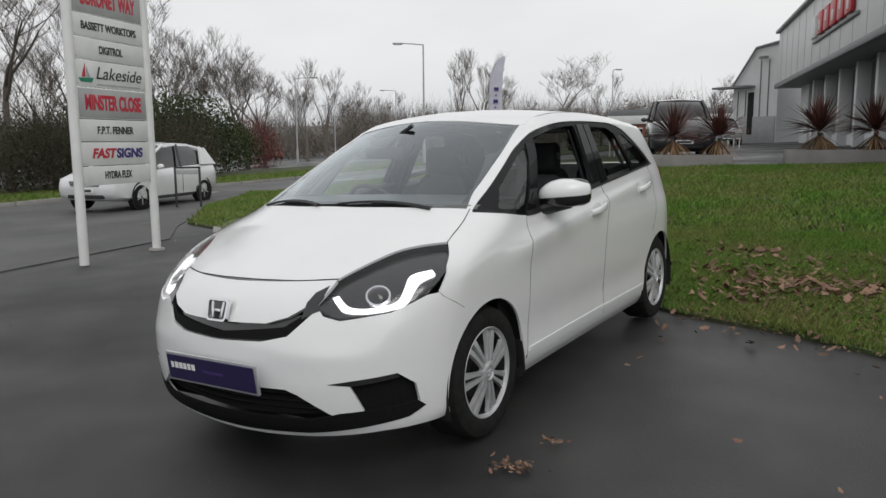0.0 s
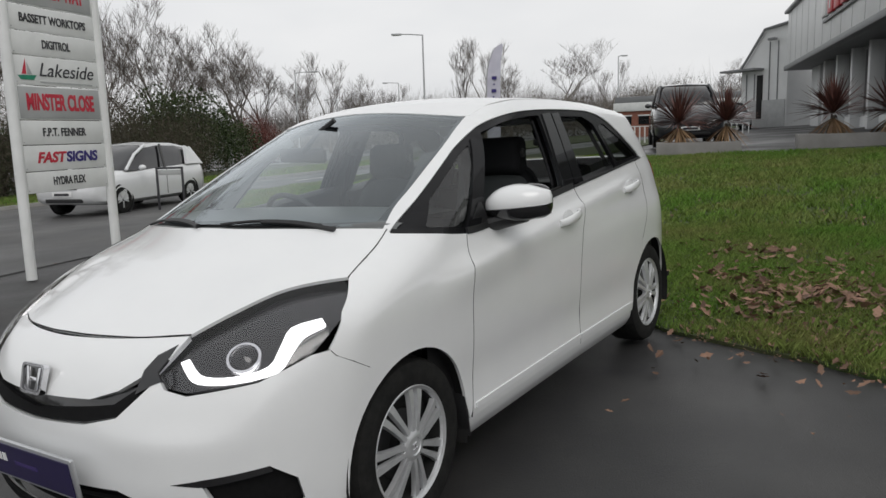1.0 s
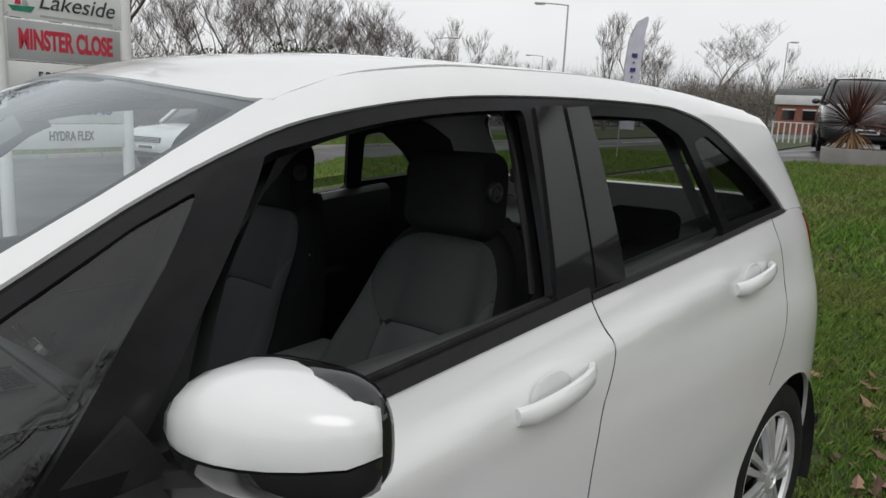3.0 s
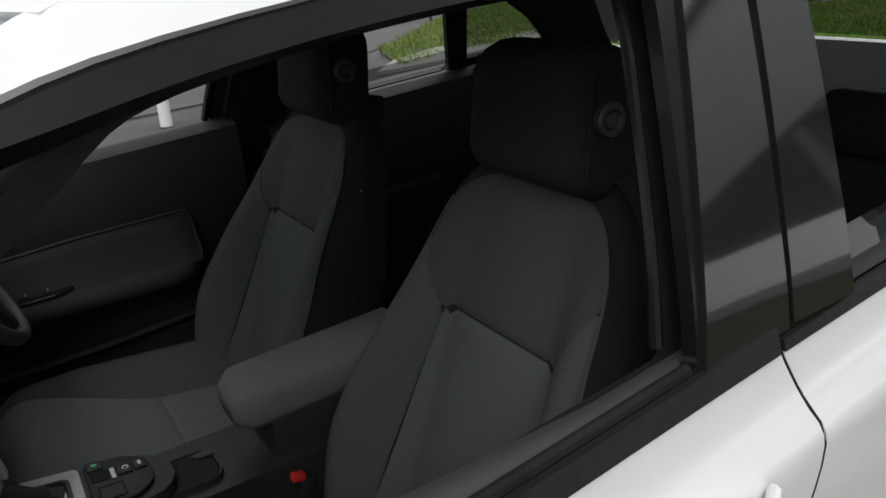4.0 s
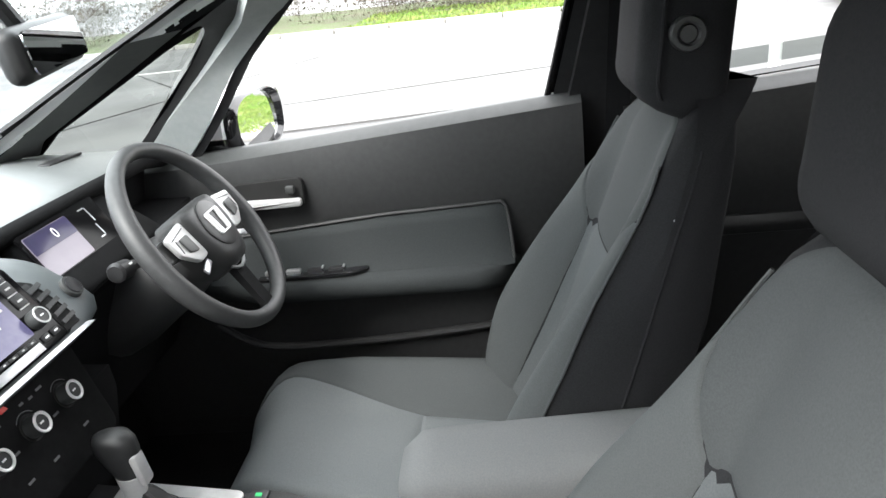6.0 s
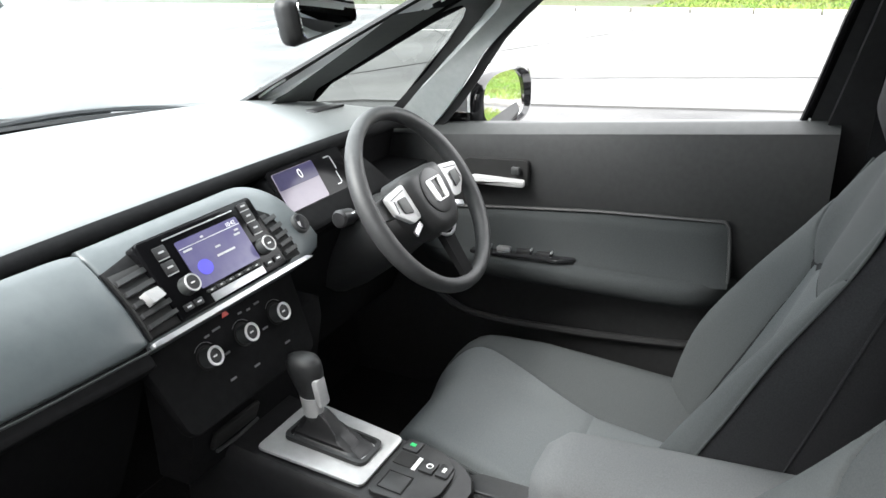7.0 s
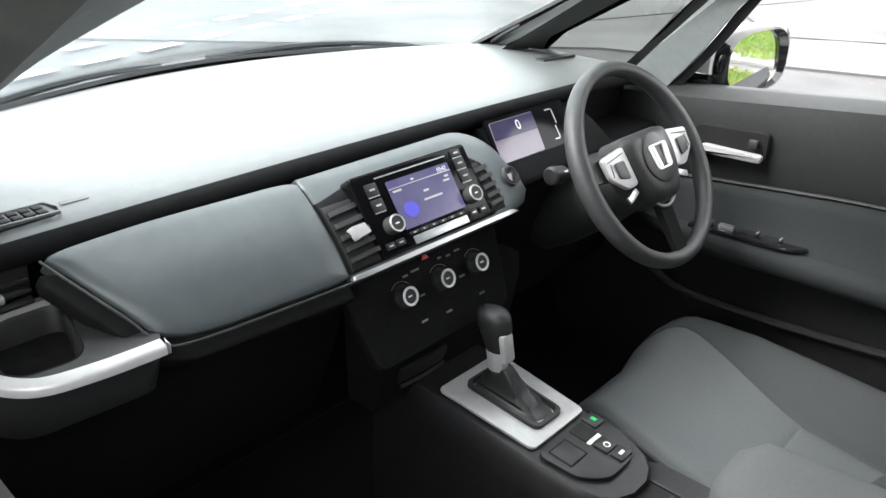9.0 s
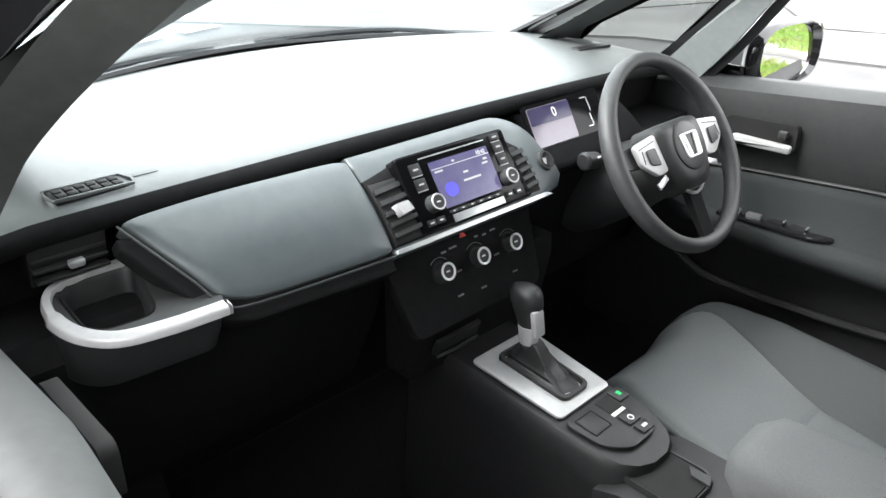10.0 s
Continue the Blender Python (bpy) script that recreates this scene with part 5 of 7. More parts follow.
    def seam_u(v):
        return float(np.interp(v, (0, .18, .62, 1), (.80, .74, .44, .36)))
    flip_u = 1 if outer > 0 else -1
    # same cloth as the backrest; its paler tone is painted sky light
    sheet("cushion_front", lambda a, v: cush(-1 + (seam_u(v) + 1) * a, v), 0 if flip_u > 0 else 1, 1 if flip_u > 0 else 0, 0, .612, FABRIC_LIT, seat, 18, 18, down=(0, 0, -1), tuck=.004)
    sheet("cushion_rear", lambda a, v: cush(-1 + (seam_u(v) + 1) * a, v), 0 if flip_u > 0 else 1, 1 if flip_u > 0 else 0, .612, 1, FABRIC_LIT, seat, 18, 10, down=(0, 0, -1), tuck=.004)
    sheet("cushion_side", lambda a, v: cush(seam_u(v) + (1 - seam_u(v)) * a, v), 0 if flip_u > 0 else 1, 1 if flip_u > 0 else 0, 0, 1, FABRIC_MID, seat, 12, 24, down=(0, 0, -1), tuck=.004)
    rings = []
    for v in np.linspace(0, 1, 16):
        top = [cush(-1 + 2 * k / 16, v) for k in range(17)]
        a, b = top[0], top[-1]
        rings.append([(x, y, z - .007) for x, y, z in top] + [(b[0] + outer * .004, b[1], b[2] - .06), (b[0] - outer * .03, b[1], .36), (a[0] - outer * .052, a[1], .36), (a[0] - outer * .050, a[1], a[2] - .085), (a[0] - outer * .006, a[1], a[2] - .012)])
    part("cushion_skirt", loft(rings), FABRIC_DARK, seat, smooth=60)
    part("piping", tube([Vector(cush(-1, v)) + Vector((-outer * .002, 0, -.004)) for v in np.linspace(.10, .98, 16)], .0035, 6), FABRIC_MID, seat)
    part("seat_base", block((.36, .46, .14), pose(cx, 1.86, .36), .03), VOID, seat)
    part("recline_cover", block((.03, .30, .10), pose(cx + inb * .235, 2.06, .45), .014), TRIM, seat)
    part("buckle", block((.016, .030, .07), pose(cx + inb * .255, 2.03, .56, -15, 0, 0), .006), TRIM, seat)
    part("buckle_release", block((.018, .024, .014), pose(cx + inb * .255, 2.02, .597, -15, 0, 0), .003), RED_MARK, seat, "red release button")


front_seat(-.345, 2.245, "driver_seat")
front_seat(.358, 2.268, "passenger_seat")


def rear_bench():
    b = new("rear_bench")
    b.parent = car
    rings = [[(x, 3.02 + (z - .5) * .42 + dy, z) for x, dy in ((-.62, .02), (-.58, -.02), (0, 0), (.58, -.02), (.62, .02), (.62, .12), (-.62, .12))] for z in (.46, .55, .75, .92, .97)]
    part("bench_back", loft(rings), FABRIC_DARK, b)
    rings = [[(x, y, z + dz) for x, dz in ((-.62, -.03), (-.5, 0), (0, -.01), (.5, 0), (.62, -.03), (.6, -.16), (-.6, -.16))] for y, z in ((2.58, .47), (2.66, .51), (2.9, .49), (3.06, .47))]
    part("bench_cushion", loft(rings), FABRIC_DARK, b)
    for x in (-.36, .36):
        part("rear_head_restraint", block((.24, .09, .14), pose(x, 3.27, 1.03, -12, 0, 0), .035, 3), FABRIC_DARK, b)
    part("parcel_shelf", block((1.10, .42, .02), pose(0, 3.48, .985), .006), TRIM, b)


rear_bench()

# ---- dashboard ----
dash = new("dashboard")
dash.parent = car
tagged(dash, "charcoal dashboard with padded fascia")


def foot(x):
    return .715 + .25 * (x / .72) ** 2


X0, X1, NX = -.705, .690, 40
vs, fs = [], []
prof_n = 0
for k in range(NX + 1):
    x = X0 + (X1 - X0) * k / NX
    f0 = foot(x)
    end = max(0, (abs(x) - .60) / .10)
    p = [(f0 + .036, 1.030), (f0 + .044, 1.044), (f0 + .060, 1.052), (f0 + .13, 1.064), ((f0 + 1.39) / 2, 1.067), (1.25, 1.064), (1.33, 1.062), (1.372, 1.058), (1.392, 1.054), (1.400, 1.050)]
    p = [(y, z - .012 * end ** 2 - .008 * (x / .7) ** 2) for y, z in p]
    prof_n = len(p)
    vs += [(x, y, z) for y, z in p]
fs = [(k * prof_n + j, (k + 1) * prof_n + j, (k + 1) * prof_n + j + 1, k * prof_n + j + 1) for k in range(NX) for j in range(prof_n - 1)]
mesh("dash_top", vs, fs, DASHTOP, dash, "broad matt dashboard top", smooth=60)
vs = []
for k in range(NX + 1):
    x = X0 + (X1 - X0) * k / NX
    end = max(0, (abs(x) - .60) / .10)
    vs += [(x, y, z - .012 * end ** 2 - .008 * (x / .7) ** 2) for y, z in ((1.396, 1.0525), (1.404, 1.049), (1.409, 1.042), (1.409, 1.034), (1.403, 1.026), (1.390, 1.022), (1.35, 1.020), (1.34, .93))]
mesh("dash_lip", vs, [(k * 8 + j, (k + 1) * 8 + j, (k + 1) * 8 + j + 1, k * 8 + j + 1) for k in range(NX) for j in range(7)], KNEE, dash, "black lip under the dashboard top", smooth=60)


def face(x, s, out=0.):
    """On the sloping fascia: s from 0 at its top edge to 1 at its foot."""
    y = 1.405 + .112 * s + .012 * math.sin(math.pi * s) + out * .75
    z = 1.036 - .112 * s + out * .62
    return (x, y, z)


def plate(name, outline, material, out=0., thick=.02, bulge=0., label="", parent=None, n=1, roll=.006):
    """A raised panel on the fascia: an outline in (x, s), rounded at its rim."""
    pts = dense(outline, .02, (1, .16))
    cx, cs = sum(p[0] for p in pts) / len(pts), sum(p[1] for p in pts) / len(pts)
    bm = bmesh.new()
    rows = []
    for sh, o in ((1.0, out - thick), (1.0, out - roll), (.985, out - roll * .3), (.965, out), (.80, out + bulge * .55), (.5, out + bulge * .9), (.2, out + bulge)):
        rows.append([bm.verts.new(face(cx + (x - cx) * sh, cs + (q - cs) * sh, o)) for x, q in pts])
    for a, b in zip(rows, rows[1:]):
        for k in range(len(pts)):
            bm.faces.new((a[k], a[(k + 1) % len(pts)], b[(k + 1) % len(pts)], b[k]))
    bm.faces.new(rows[-1])
    bmesh.ops.recalc_face_normals(bm, faces=bm.faces[:])
    return part(name, bm, material, parent or dash, label, smooth=60)


pad = rounded([(.2225, .07), (.43, .045), (.538, .07), (.530, .16), (.488, .62), (.470, .84), (.43, .95), (.2225, 1.02)], .05, 6)
plate("fascia_pad", pad, SOFT, .013, .04, .003, "blue-grey padded fascia")
plate("fascia_edge", rounded([(.2225, .98), (.545, .16), (.548, .24), (.498, .80), (.476, 1.02), (.44, 1.12), (.2225, 1.20)], .02), KNEE, .004, .03)
# paler tube stands in for the highlight along the pad's edge
part("fascia_highlight", tube([face(x, q, .010) for x, q in smooth_line([(.541, .10), (.534, .18), (.492, .64), (.472, .88), (.432, .985), (.225, 1.055)], 5)], .0016, 6), PILLARDARK, dash)
# soft frame round the middle screen, closing in a round shoulder
cowl = [(.2205, .06), (-.06, .04)] + [(-.06 - .078 * math.sin(a), .46 - .42 * math.cos(a)) for a in (math.pi / 2 * k / 8 for k in range(1, 9))] + [(-.150, .70), (-.153, .86), (-.138, .98), (-.10, 1.05), (.2205, 1.05)]
plate("centre_cowl", cowl, SOFT, .010, .04, .002, "soft grey frame of the middle screen")
plate("cowl_well", [(.2205, .30), (.2205, .985), (-.060, .985), (-.092, .90), (-.086, .42), (-.05, .22), (.160, .22)], KNEE, .0135, .004)
plate("start_ring", [(-.125 + .0155 * math.cos(a), .66 + .115 * math.sin(a)) for a in (2 * math.pi * k / 24 for k in range(24))], PILLARDARK, .018, .01)
plate("start_button", [(-.125 + .0125 * math.cos(a), .66 + .092 * math.sin(a)) for a in (2 * math.pi * k / 24 for k in range(24))], GLOSS, .020, .01)
# air vents with slats on both sides of the screen
for x0, x1, sa, sb, lean in ((.166, .2185, .34, .97, 0.), (-.086, -.052, .40, .96, .012)):
    plate("vent_well", [(x0 + lean, sa), (x1, sa), (x1, sb), (x0, sb)], VOID, .0145, .004)
    for k in range(5):
        s0 = sa + .05 + (sb - sa - .08) * k / 5
        plate("vent_slat", [(x0 + .002, s0), (x1 - .002, s0 + .02), (x1 - .002, s0 + .065), (x0 + .002, s0 + .045)], PLASTIC, .020, .008, roll=.002)
plate("vent_tab", rounded([(.182, .60), (.204, .60), (.200, .72), (.178, .70)], .004), PALE, .032, .014)
plate("trim_strip", rounded([(-.10, 1.005), (.2205, 1.005), (.2205, 1.055), (-.115, 1.055)], .008), SATIN, .0125, .01, label="thin silver trim strip", roll=.002)

# infotainment unit
unit = new("infotainment_unit")
unit.parent = dash
UM = Matrix.Translation((.0595, 1.469, .966)) @ pose(0, 0, 0, 56, 0, 180)


def knob(m, r, h, body, cap, parent):
    k = new("dial")
    k.parent = parent
    part("dial_body", lathe([(r * 1.02, 0), (r, h * .7), (r * .95, h), (r * .76, h * 1.02), (r * .74, h * .9)], 32, m), body, k)
    part("dial_face", lathe([(r * .82, h * .9), (r * .8, h * .97), (0, h * .97)], 32, m), cap, k)
    bm = bmesh.new()
    block((r * .5, r * .16, .0006), m @ pose(0, 0, h * .985), 0, 1, bm)
    part("dial_mark", bm, WHITE, k)


part("bezel", slab(rounded([(-.1115, -.058), (.1105, -.058), (.1105, .058), (-.1115, .058)], .008), .034, UM, .003), BEZEL, unit, "gloss black bezel")
part("display", slab(rounded([(-.060, -.032), (.060, -.032), (.060, .038), (-.060, .038)], .003), .0015, UM @ pose(.002, 0, .0345)), SCREEN, unit, "lit violet display")
part("display_glow", slab([(.013 * math.cos(a), .011 * math.sin(a)) for a in (2 * math.pi * k / 20 for k in range(20))], .0006, UM @ pose(-.034, -.008, .0361)), BLUE_LIT, unit)
writing("10:42", .009, UM @ pose(.046, .031, .0362), WHITE, unit, depth=.0002)
for x, y, w in ((.004, .010, .010), (-.045, .022, .016), (.012, -.002, .036), (.047, .014, .012), (-.012, .031, .005), (.050, .020, .008)):
    part("display_text", block((w, .003, .0005), UM @ pose(x, y, .0362)), PALE, unit)
part("display_header", block((.118, .0012, .0005), UM @ pose(.002, .0265, .0361)), SATIN, unit)
for x, ys in ((-.084, (.034, .012)), (.086, (.047, .031, .011))):
    for k, y in enumerate(ys):
        part("key", block((.020, .017 if k or x < 0 else .010, .003), UM @ pose(x, y, .0350), .001), TRIM, unit)
        part("key_print", block((.009, .0025, .0006), UM @ pose(x, y, .0368)), PALE, unit)
        part("key_edge", block((.019, .0016, .0006), UM @ pose(x, y - .0095 if k or x < 0 else y - .007, .0350)), PALE, unit)
for x in (-.092, -.074, .072, .092):
    part("small_key", block((.015, .009, .003), UM @ pose(x, -.044, .0350), .001), TRIM, unit)
    part("key_print", block((.007, .002, .0006), UM @ pose(x, -.044, .0368)), SATIN, unit)
for k in range(6):
    part("preset_key", block((.017, .0045, .002), UM @ pose(.047 - .0185 * k, -.0385, .0350), .0008), PLASTIC, unit)
    part("preset_print", block((.004, .0018, .0005), UM @ pose(.047 - .0185 * k, -.0385, .0363)), PALE, unit)
# thin pale bar stands in for the window's reflection in the bezel
part("bezel_reflection", block((.108, .0115, .0012), UM @ pose(.004, -.049, .0345), .0004), SATIN, unit, "painted window reflection under the display")
knob(UM @ pose(.079, -.0195, .034), .0125, .016, PILLARDARK, TRIM, unit)
knob(UM @ pose(-.0775, -.0195, .034), .0125, .016, PILLARDARK, TRIM, unit)
for x in (.079, -.0775):
    part("dial_rim", lathe([(.0095, .0162), (.0118, .0168), (.0124, .0155)], 28, UM @ pose(x, -.0195, .034)), PALE, unit)
# highlight along the bezel's upper edge, modelled as a satin bar
part("bezel_glint", block((.135, .0018, .001), UM @ pose(-.004, .0475, .0345)), SATIN, unit)

# climate panel
CM = Matrix.Translation((.038, 1.500, .850)) @ pose(0, 0, 0, 66, 0, 180)
climate = new("climate_panel")
climate.parent = dash
part("panel", slab(rounded([(-.150, -.085), (.130, -.085), (.150, .060), (-.175, .060)], .02), .02, CM @ pose(0, 0, -.018), .005), KNEE, climate)
for k, x in enumerate((.078, .002, -.075)):
    knob(CM @ pose(x, 0, 0), .0142, .020, PILLARDARK, TRIM, climate)
    part("dial_rim", lathe([(.0138, .0195), (.0142, .0212), (.0128, .0222), (.0106, .0216), (.0104, .0200)], 32, CM @ pose(x, 0, 0)), KNOBRING, climate, "white dial rim")
    # flat dark ring paints the shade at the dial's foot
    part("dial_shade", lathe([(.0142, .0005), (.018, .0012), (.018, 0)], 32, CM @ pose(x, 0, .002)), VOID, climate)
    part("dial_scale", tube([CM @ Vector((x + .022 * math.cos(a), .022 * math.sin(a), .003)) for a in (radians(40 + 12 * j) for j in range(9))], .0005, 4), DIMPRINT, climate)
part("hazard_mark", slab([(-.007, -.005), (.007, -.005), (0, .008)], .001, CM @ pose(-.015, .042, .003)), RED_MARK, climate)
for x, y, w in ((.05, .03, .012), (.03, .028, .008), (.012, .03, .008), (-.04, .028, .016), (-.06, .026, .01), (.045, -.01, .012), (-.04, -.01, .01), (.075, -.048, .012), (0, -.05, .012), (-.05, -.046, .012)):
    part("panel_print", block((w, .003, .0006), CM @ pose(x, y, .003)), DIMPRINT, climate)
# lower console fronts: shade under the dash is in the near-black colour
part("console_front", loft([[(x, y, z) for y, z in ((1.505, .835), (1.508, .800), (1.494, .730), (1.478, .660), (1.42, .66), (1.42, .84))] for x in (-.150, -.145, .150, .155)]), KNEE, dash, smooth=30)
part("lower_console", block((.24, .05, .20), pose(.02, 1.440, .745, -14, 0, 0), .03), KNEE, dash)
part("socket", block((.016, .004, .012), pose(.098, 1.504, .772, -14, 0, 0), .002), DIMPRINT, dash)
part("tray_mouth", block((.10, .01, .035), pose(.07, 1.496, .715, -22, 0, 0), .006), VOID, dash)
part("tray_edge", tube([(.118, 1.500, .700), (.07, 1.497, .694), (.025, 1.500, .700)], .003, 6), PILLARDARK, dash)

# passenger side: air vent, cup tray, glove box
part("end_vent", block((.086, .03, .054), pose(.588, 1.383, 1.000, -15, 0, 0), .004), VOID, dash)
for k in range(4):
    part("vent_slat", block((.080, .014, .004), pose(.588, 1.402 - .003 * k, .983 + .0115 * k, -8, 0, 0), .001), PLASTIC, dash)
part("vent_tab", block((.017, .010, .009), pose(.585, 1.411, .996, -8, 0, 0), .002), SATIN, dash)
tray = new("cup_tray")
tray.parent = dash
TM = Matrix.Translation((.565, 1.452, .960)) @ pose(0, 0, 0, -9, 0, 0)
o = rounded([(-.082, -.058), (.044, -.060), (.068, -.040), (.068, .036), (.040, .070), (-.100, .080)], .028, 6)
i = rounded([(-.040, -.048), (.030, -.048), (.044, -.034), (.044, .026), (.030, .042), (-.022, .046)], .02, 6)
bm = loft([[(x * .97, y * .85 - .01, -.075) for x, y in o], [(x, y, -.01) for x, y in o], [(x * .98, y * .97, .002) for x, y in o], [(x * 1.16, y * 1.16, .002) for x, y in i], [(x * 1.10, y * 1.10, -.003) for x, y in i], [(x * 1.08, y * 1.08, .001) for x, y in i], [(x, y, -.004) for x, y in i], [(x * .95, y * .95, -.06) for x, y in i]], False)
bm.transform(TM)
part("tray_rim", bm, PLASTIC, tray, smooth=50)
rings = []
band = smooth_line([(-.092, .082), (-.06, .081), (-.02, .078), (.028, .068), (.056, .040), (.066, .004), (.062, -.030), (.042, -.052), (.0, -.058), (-.052, -.058)], 5)
for k, q in enumerate(band):
    d = (Vector(band[min(k + 1, len(band) - 1)]) - Vector(band[max(k - 1, 0)])).normalized()
    nx, ny = d.y, -d.x
    if k > 0 and nx * q[0] + ny * q[1] < 0:
        nx, ny = -nx, -ny
    hw = .0085 if q[1] > 0 else .0055
    rings.append([(q[0] + nx * a, q[1] + ny * a, z) for a, z in ((-hw, .003), (-hw * .8, .007), (hw * .7, .007), (hw, .004), (hw + .001, -.003), (hw - .004, -.006), (-hw, -.004))])
bm = loft(rings)
bm.transform(TM)
part("tray_band", bm, PALE, tray, "satin silver band", smooth=50)
bm = slab([(x * .96, y * .96) for x, y in i], .004, TM @ pose(0, 0, -.055))
part("tray_well", bm, VOID, tray)
# knee panels, with the footwell's shade put into their black
for x0, x1, name in ((.16, .70, "glove_box"), (-.70, -.15, "knee_panel")):
    rings = [[(x, y, z) for y, z in ((1.440, .935), (1.455, .905), (1.440, .86), (1.395, .74), (1.33, .60), (1.25, .60), (1.25, .94))] for x in (x0, x0 + .02, x1 - .02, x1)]
    part(name, loft(rings), KNEE, dash, smooth=40)
part("demister_vent", block((.084, .036, .006), pose(.541, 1.358, 1.0535, -5, 0, 2), .002), TRIM, dash)
for k in range(6):
    for dy in (-.008, .008):
        part("demister_slot", block((.0095, .0125, .003), pose(.509 + .0128 * k, 1.357 + dy, 1.0577, 0, 0, 2), .001), VOID, dash)
part("demister_rim", tube([(.541 + x, 1.358 + y, 1.0575) for x, y in ((-.044, -.019), (.044, -.019), (.046, 0), (.044, .019), (-.046, .019), (-.050, .004), (-.044, -.019))], .0022, 6), DASHTOP, dash)
part("demister_vent", block((.10, .026, .006), pose(-.575, 1.255, 1.060, 0, 0, -6), .002), TRIM, dash)
part("airbag_mark", block((.030, .008, .0004), pose(.470, 1.352, 1.0571, -5, 0, 0), 0), mat("faint_mark", (.10, .105, .105), .45), dash)

# instrument display and column
plate("instrument_hood", rounded([(-.155, .02), (-.43, .0), (-.46, .75), (-.165, .80)], .04), KNEE, -.014, .03)
IM = Matrix.Translation((-.214, 1.438, 1.000)) @ pose(0, 0, 0, 56, 0, 180)
part("instrument_panel", slab(rounded([(-.066, -.042), (.140, -.042), (.150, .042), (-.062, .042)], .008), .004, IM), BEZEL, dash, "gloss black instrument panel")
part("instrument_screen", slab(rounded([(-.060, -.035), (.053, -.035), (.059, .035), (-.054, .035)], .004), .001, IM @ pose(0, 0, .0045)), SCREEN_PALE, dash, "lit instrument display")
part("instrument_band", slab(rounded([(-.056, .004), (.056, .004), (.058, .034), (-.053, .034)], .003), .0006, IM @ pose(0, 0, .0058)), mat("violet_band", (.030, .026, .065), .2, col2=(.022, .020, .045), scale=25, emit=.06), dash)
writing("0", .024, IM @ pose(.012, .019, .0066), WHITE, dash, depth=.0002)
bm = bmesh.new()
for x, y, w, h in ((.112, .016, .002, .026), (.102, .030, .016, .002), (.106, -.012, .002, .022), (.098, -.024, .012, .002)):
    block((w, h, .0008), IM @ pose(x, y, .0046), 0, 1, bm)
part("instrument_print", bm, SATIN, dash)

wheel_ob = new("steering_wheel")
wheel_ob.parent = car
tagged(wheel_ob, "black steering wheel with silver spoke switches")
SM = Matrix.Translation((-.371, 1.594, .955)) @ pose(0, 0, 0, 57, 0, 180)
R = .172
rings = []
for k in range(72):
    a = 2 * math.pi * k / 72
    c = Vector((math.cos(a) * R, math.sin(a) * R, 0))
    thick = .0145 + .0015 * math.cos(2 * a)
    rings.append([c + Vector((math.cos(a), math.sin(a), 0)) * thick * math.cos(b) + Vector((0, 0, 1)) * thick * 1.1 * math.sin(b) for b in (2 * math.pi * j / 14 for j in range(14))])
bm = loft(rings + [rings[0]], False)
bmesh.ops.remove_doubles(bm, verts=bm.verts[:], dist=1e-5)
bm.transform(SM)
part("rim", bm, mat("wheel_rubber", (.035, .036, .037), .5, col2=(.045, .046, .047), scale=80, bump=.2, bump_scale=1200, dist=.0006), wheel_ob, smooth=60)
hub = rounded([(-.070, .052), (.070, .052), (.072, .0), (.052, -.056), (.025, -.074), (-.025, -.074), (-.052, -.056), (-.072, .0)], .028)
bm = loft([[(x * 1.02, y * 1.02, -.030) for x, y in hub], [(x * 1.02, y * 1.02, .008) for x, y in hub], [(x * .96, y * .96, .022) for x, y in hub], [(x * .7, y * .7, .030) for x, y in hub], [(x * .3, y * .3, .032) for x, y in hub]])
bm.transform(SM)
part("airbag_cover", bm, PLASTIC, wheel_ob, smooth=60)
part("emblem_disc", lathe([(.043, .026), (.044, .0325), (.040, .0345), (.0, .0355)], 36, SM), TRIM, wheel_ob)
bm = bmesh.new()
for q in (-1, 1):
    slab([(q * .008, -.017), (q * .016, -.017), (q * .020, .019), (q * .013, .019)], .003, SM @ pose(0, 0, .0355), 0, bm)
part("emblem", bm, KNOBRING, wheel_ob, "chrome emblem")
o2, i2 = rounded([(-.022, -.021), (.022, -.021), (.027, .023), (-.027, .023)], .008), rounded([(-.019, -.018), (.019, -.018), (.0235, .020), (-.0235, .020)], .006)
bm = loft([[(x, y, .0352) for x, y in o2], [(x, y, .038) for x, y in o2], [(x, y, .038) for x, y in i2], [(x, y, .0352) for x, y in i2]], False)
bm.transform(SM)
part("emblem_ring", bm, KNOBRING, wheel_ob)
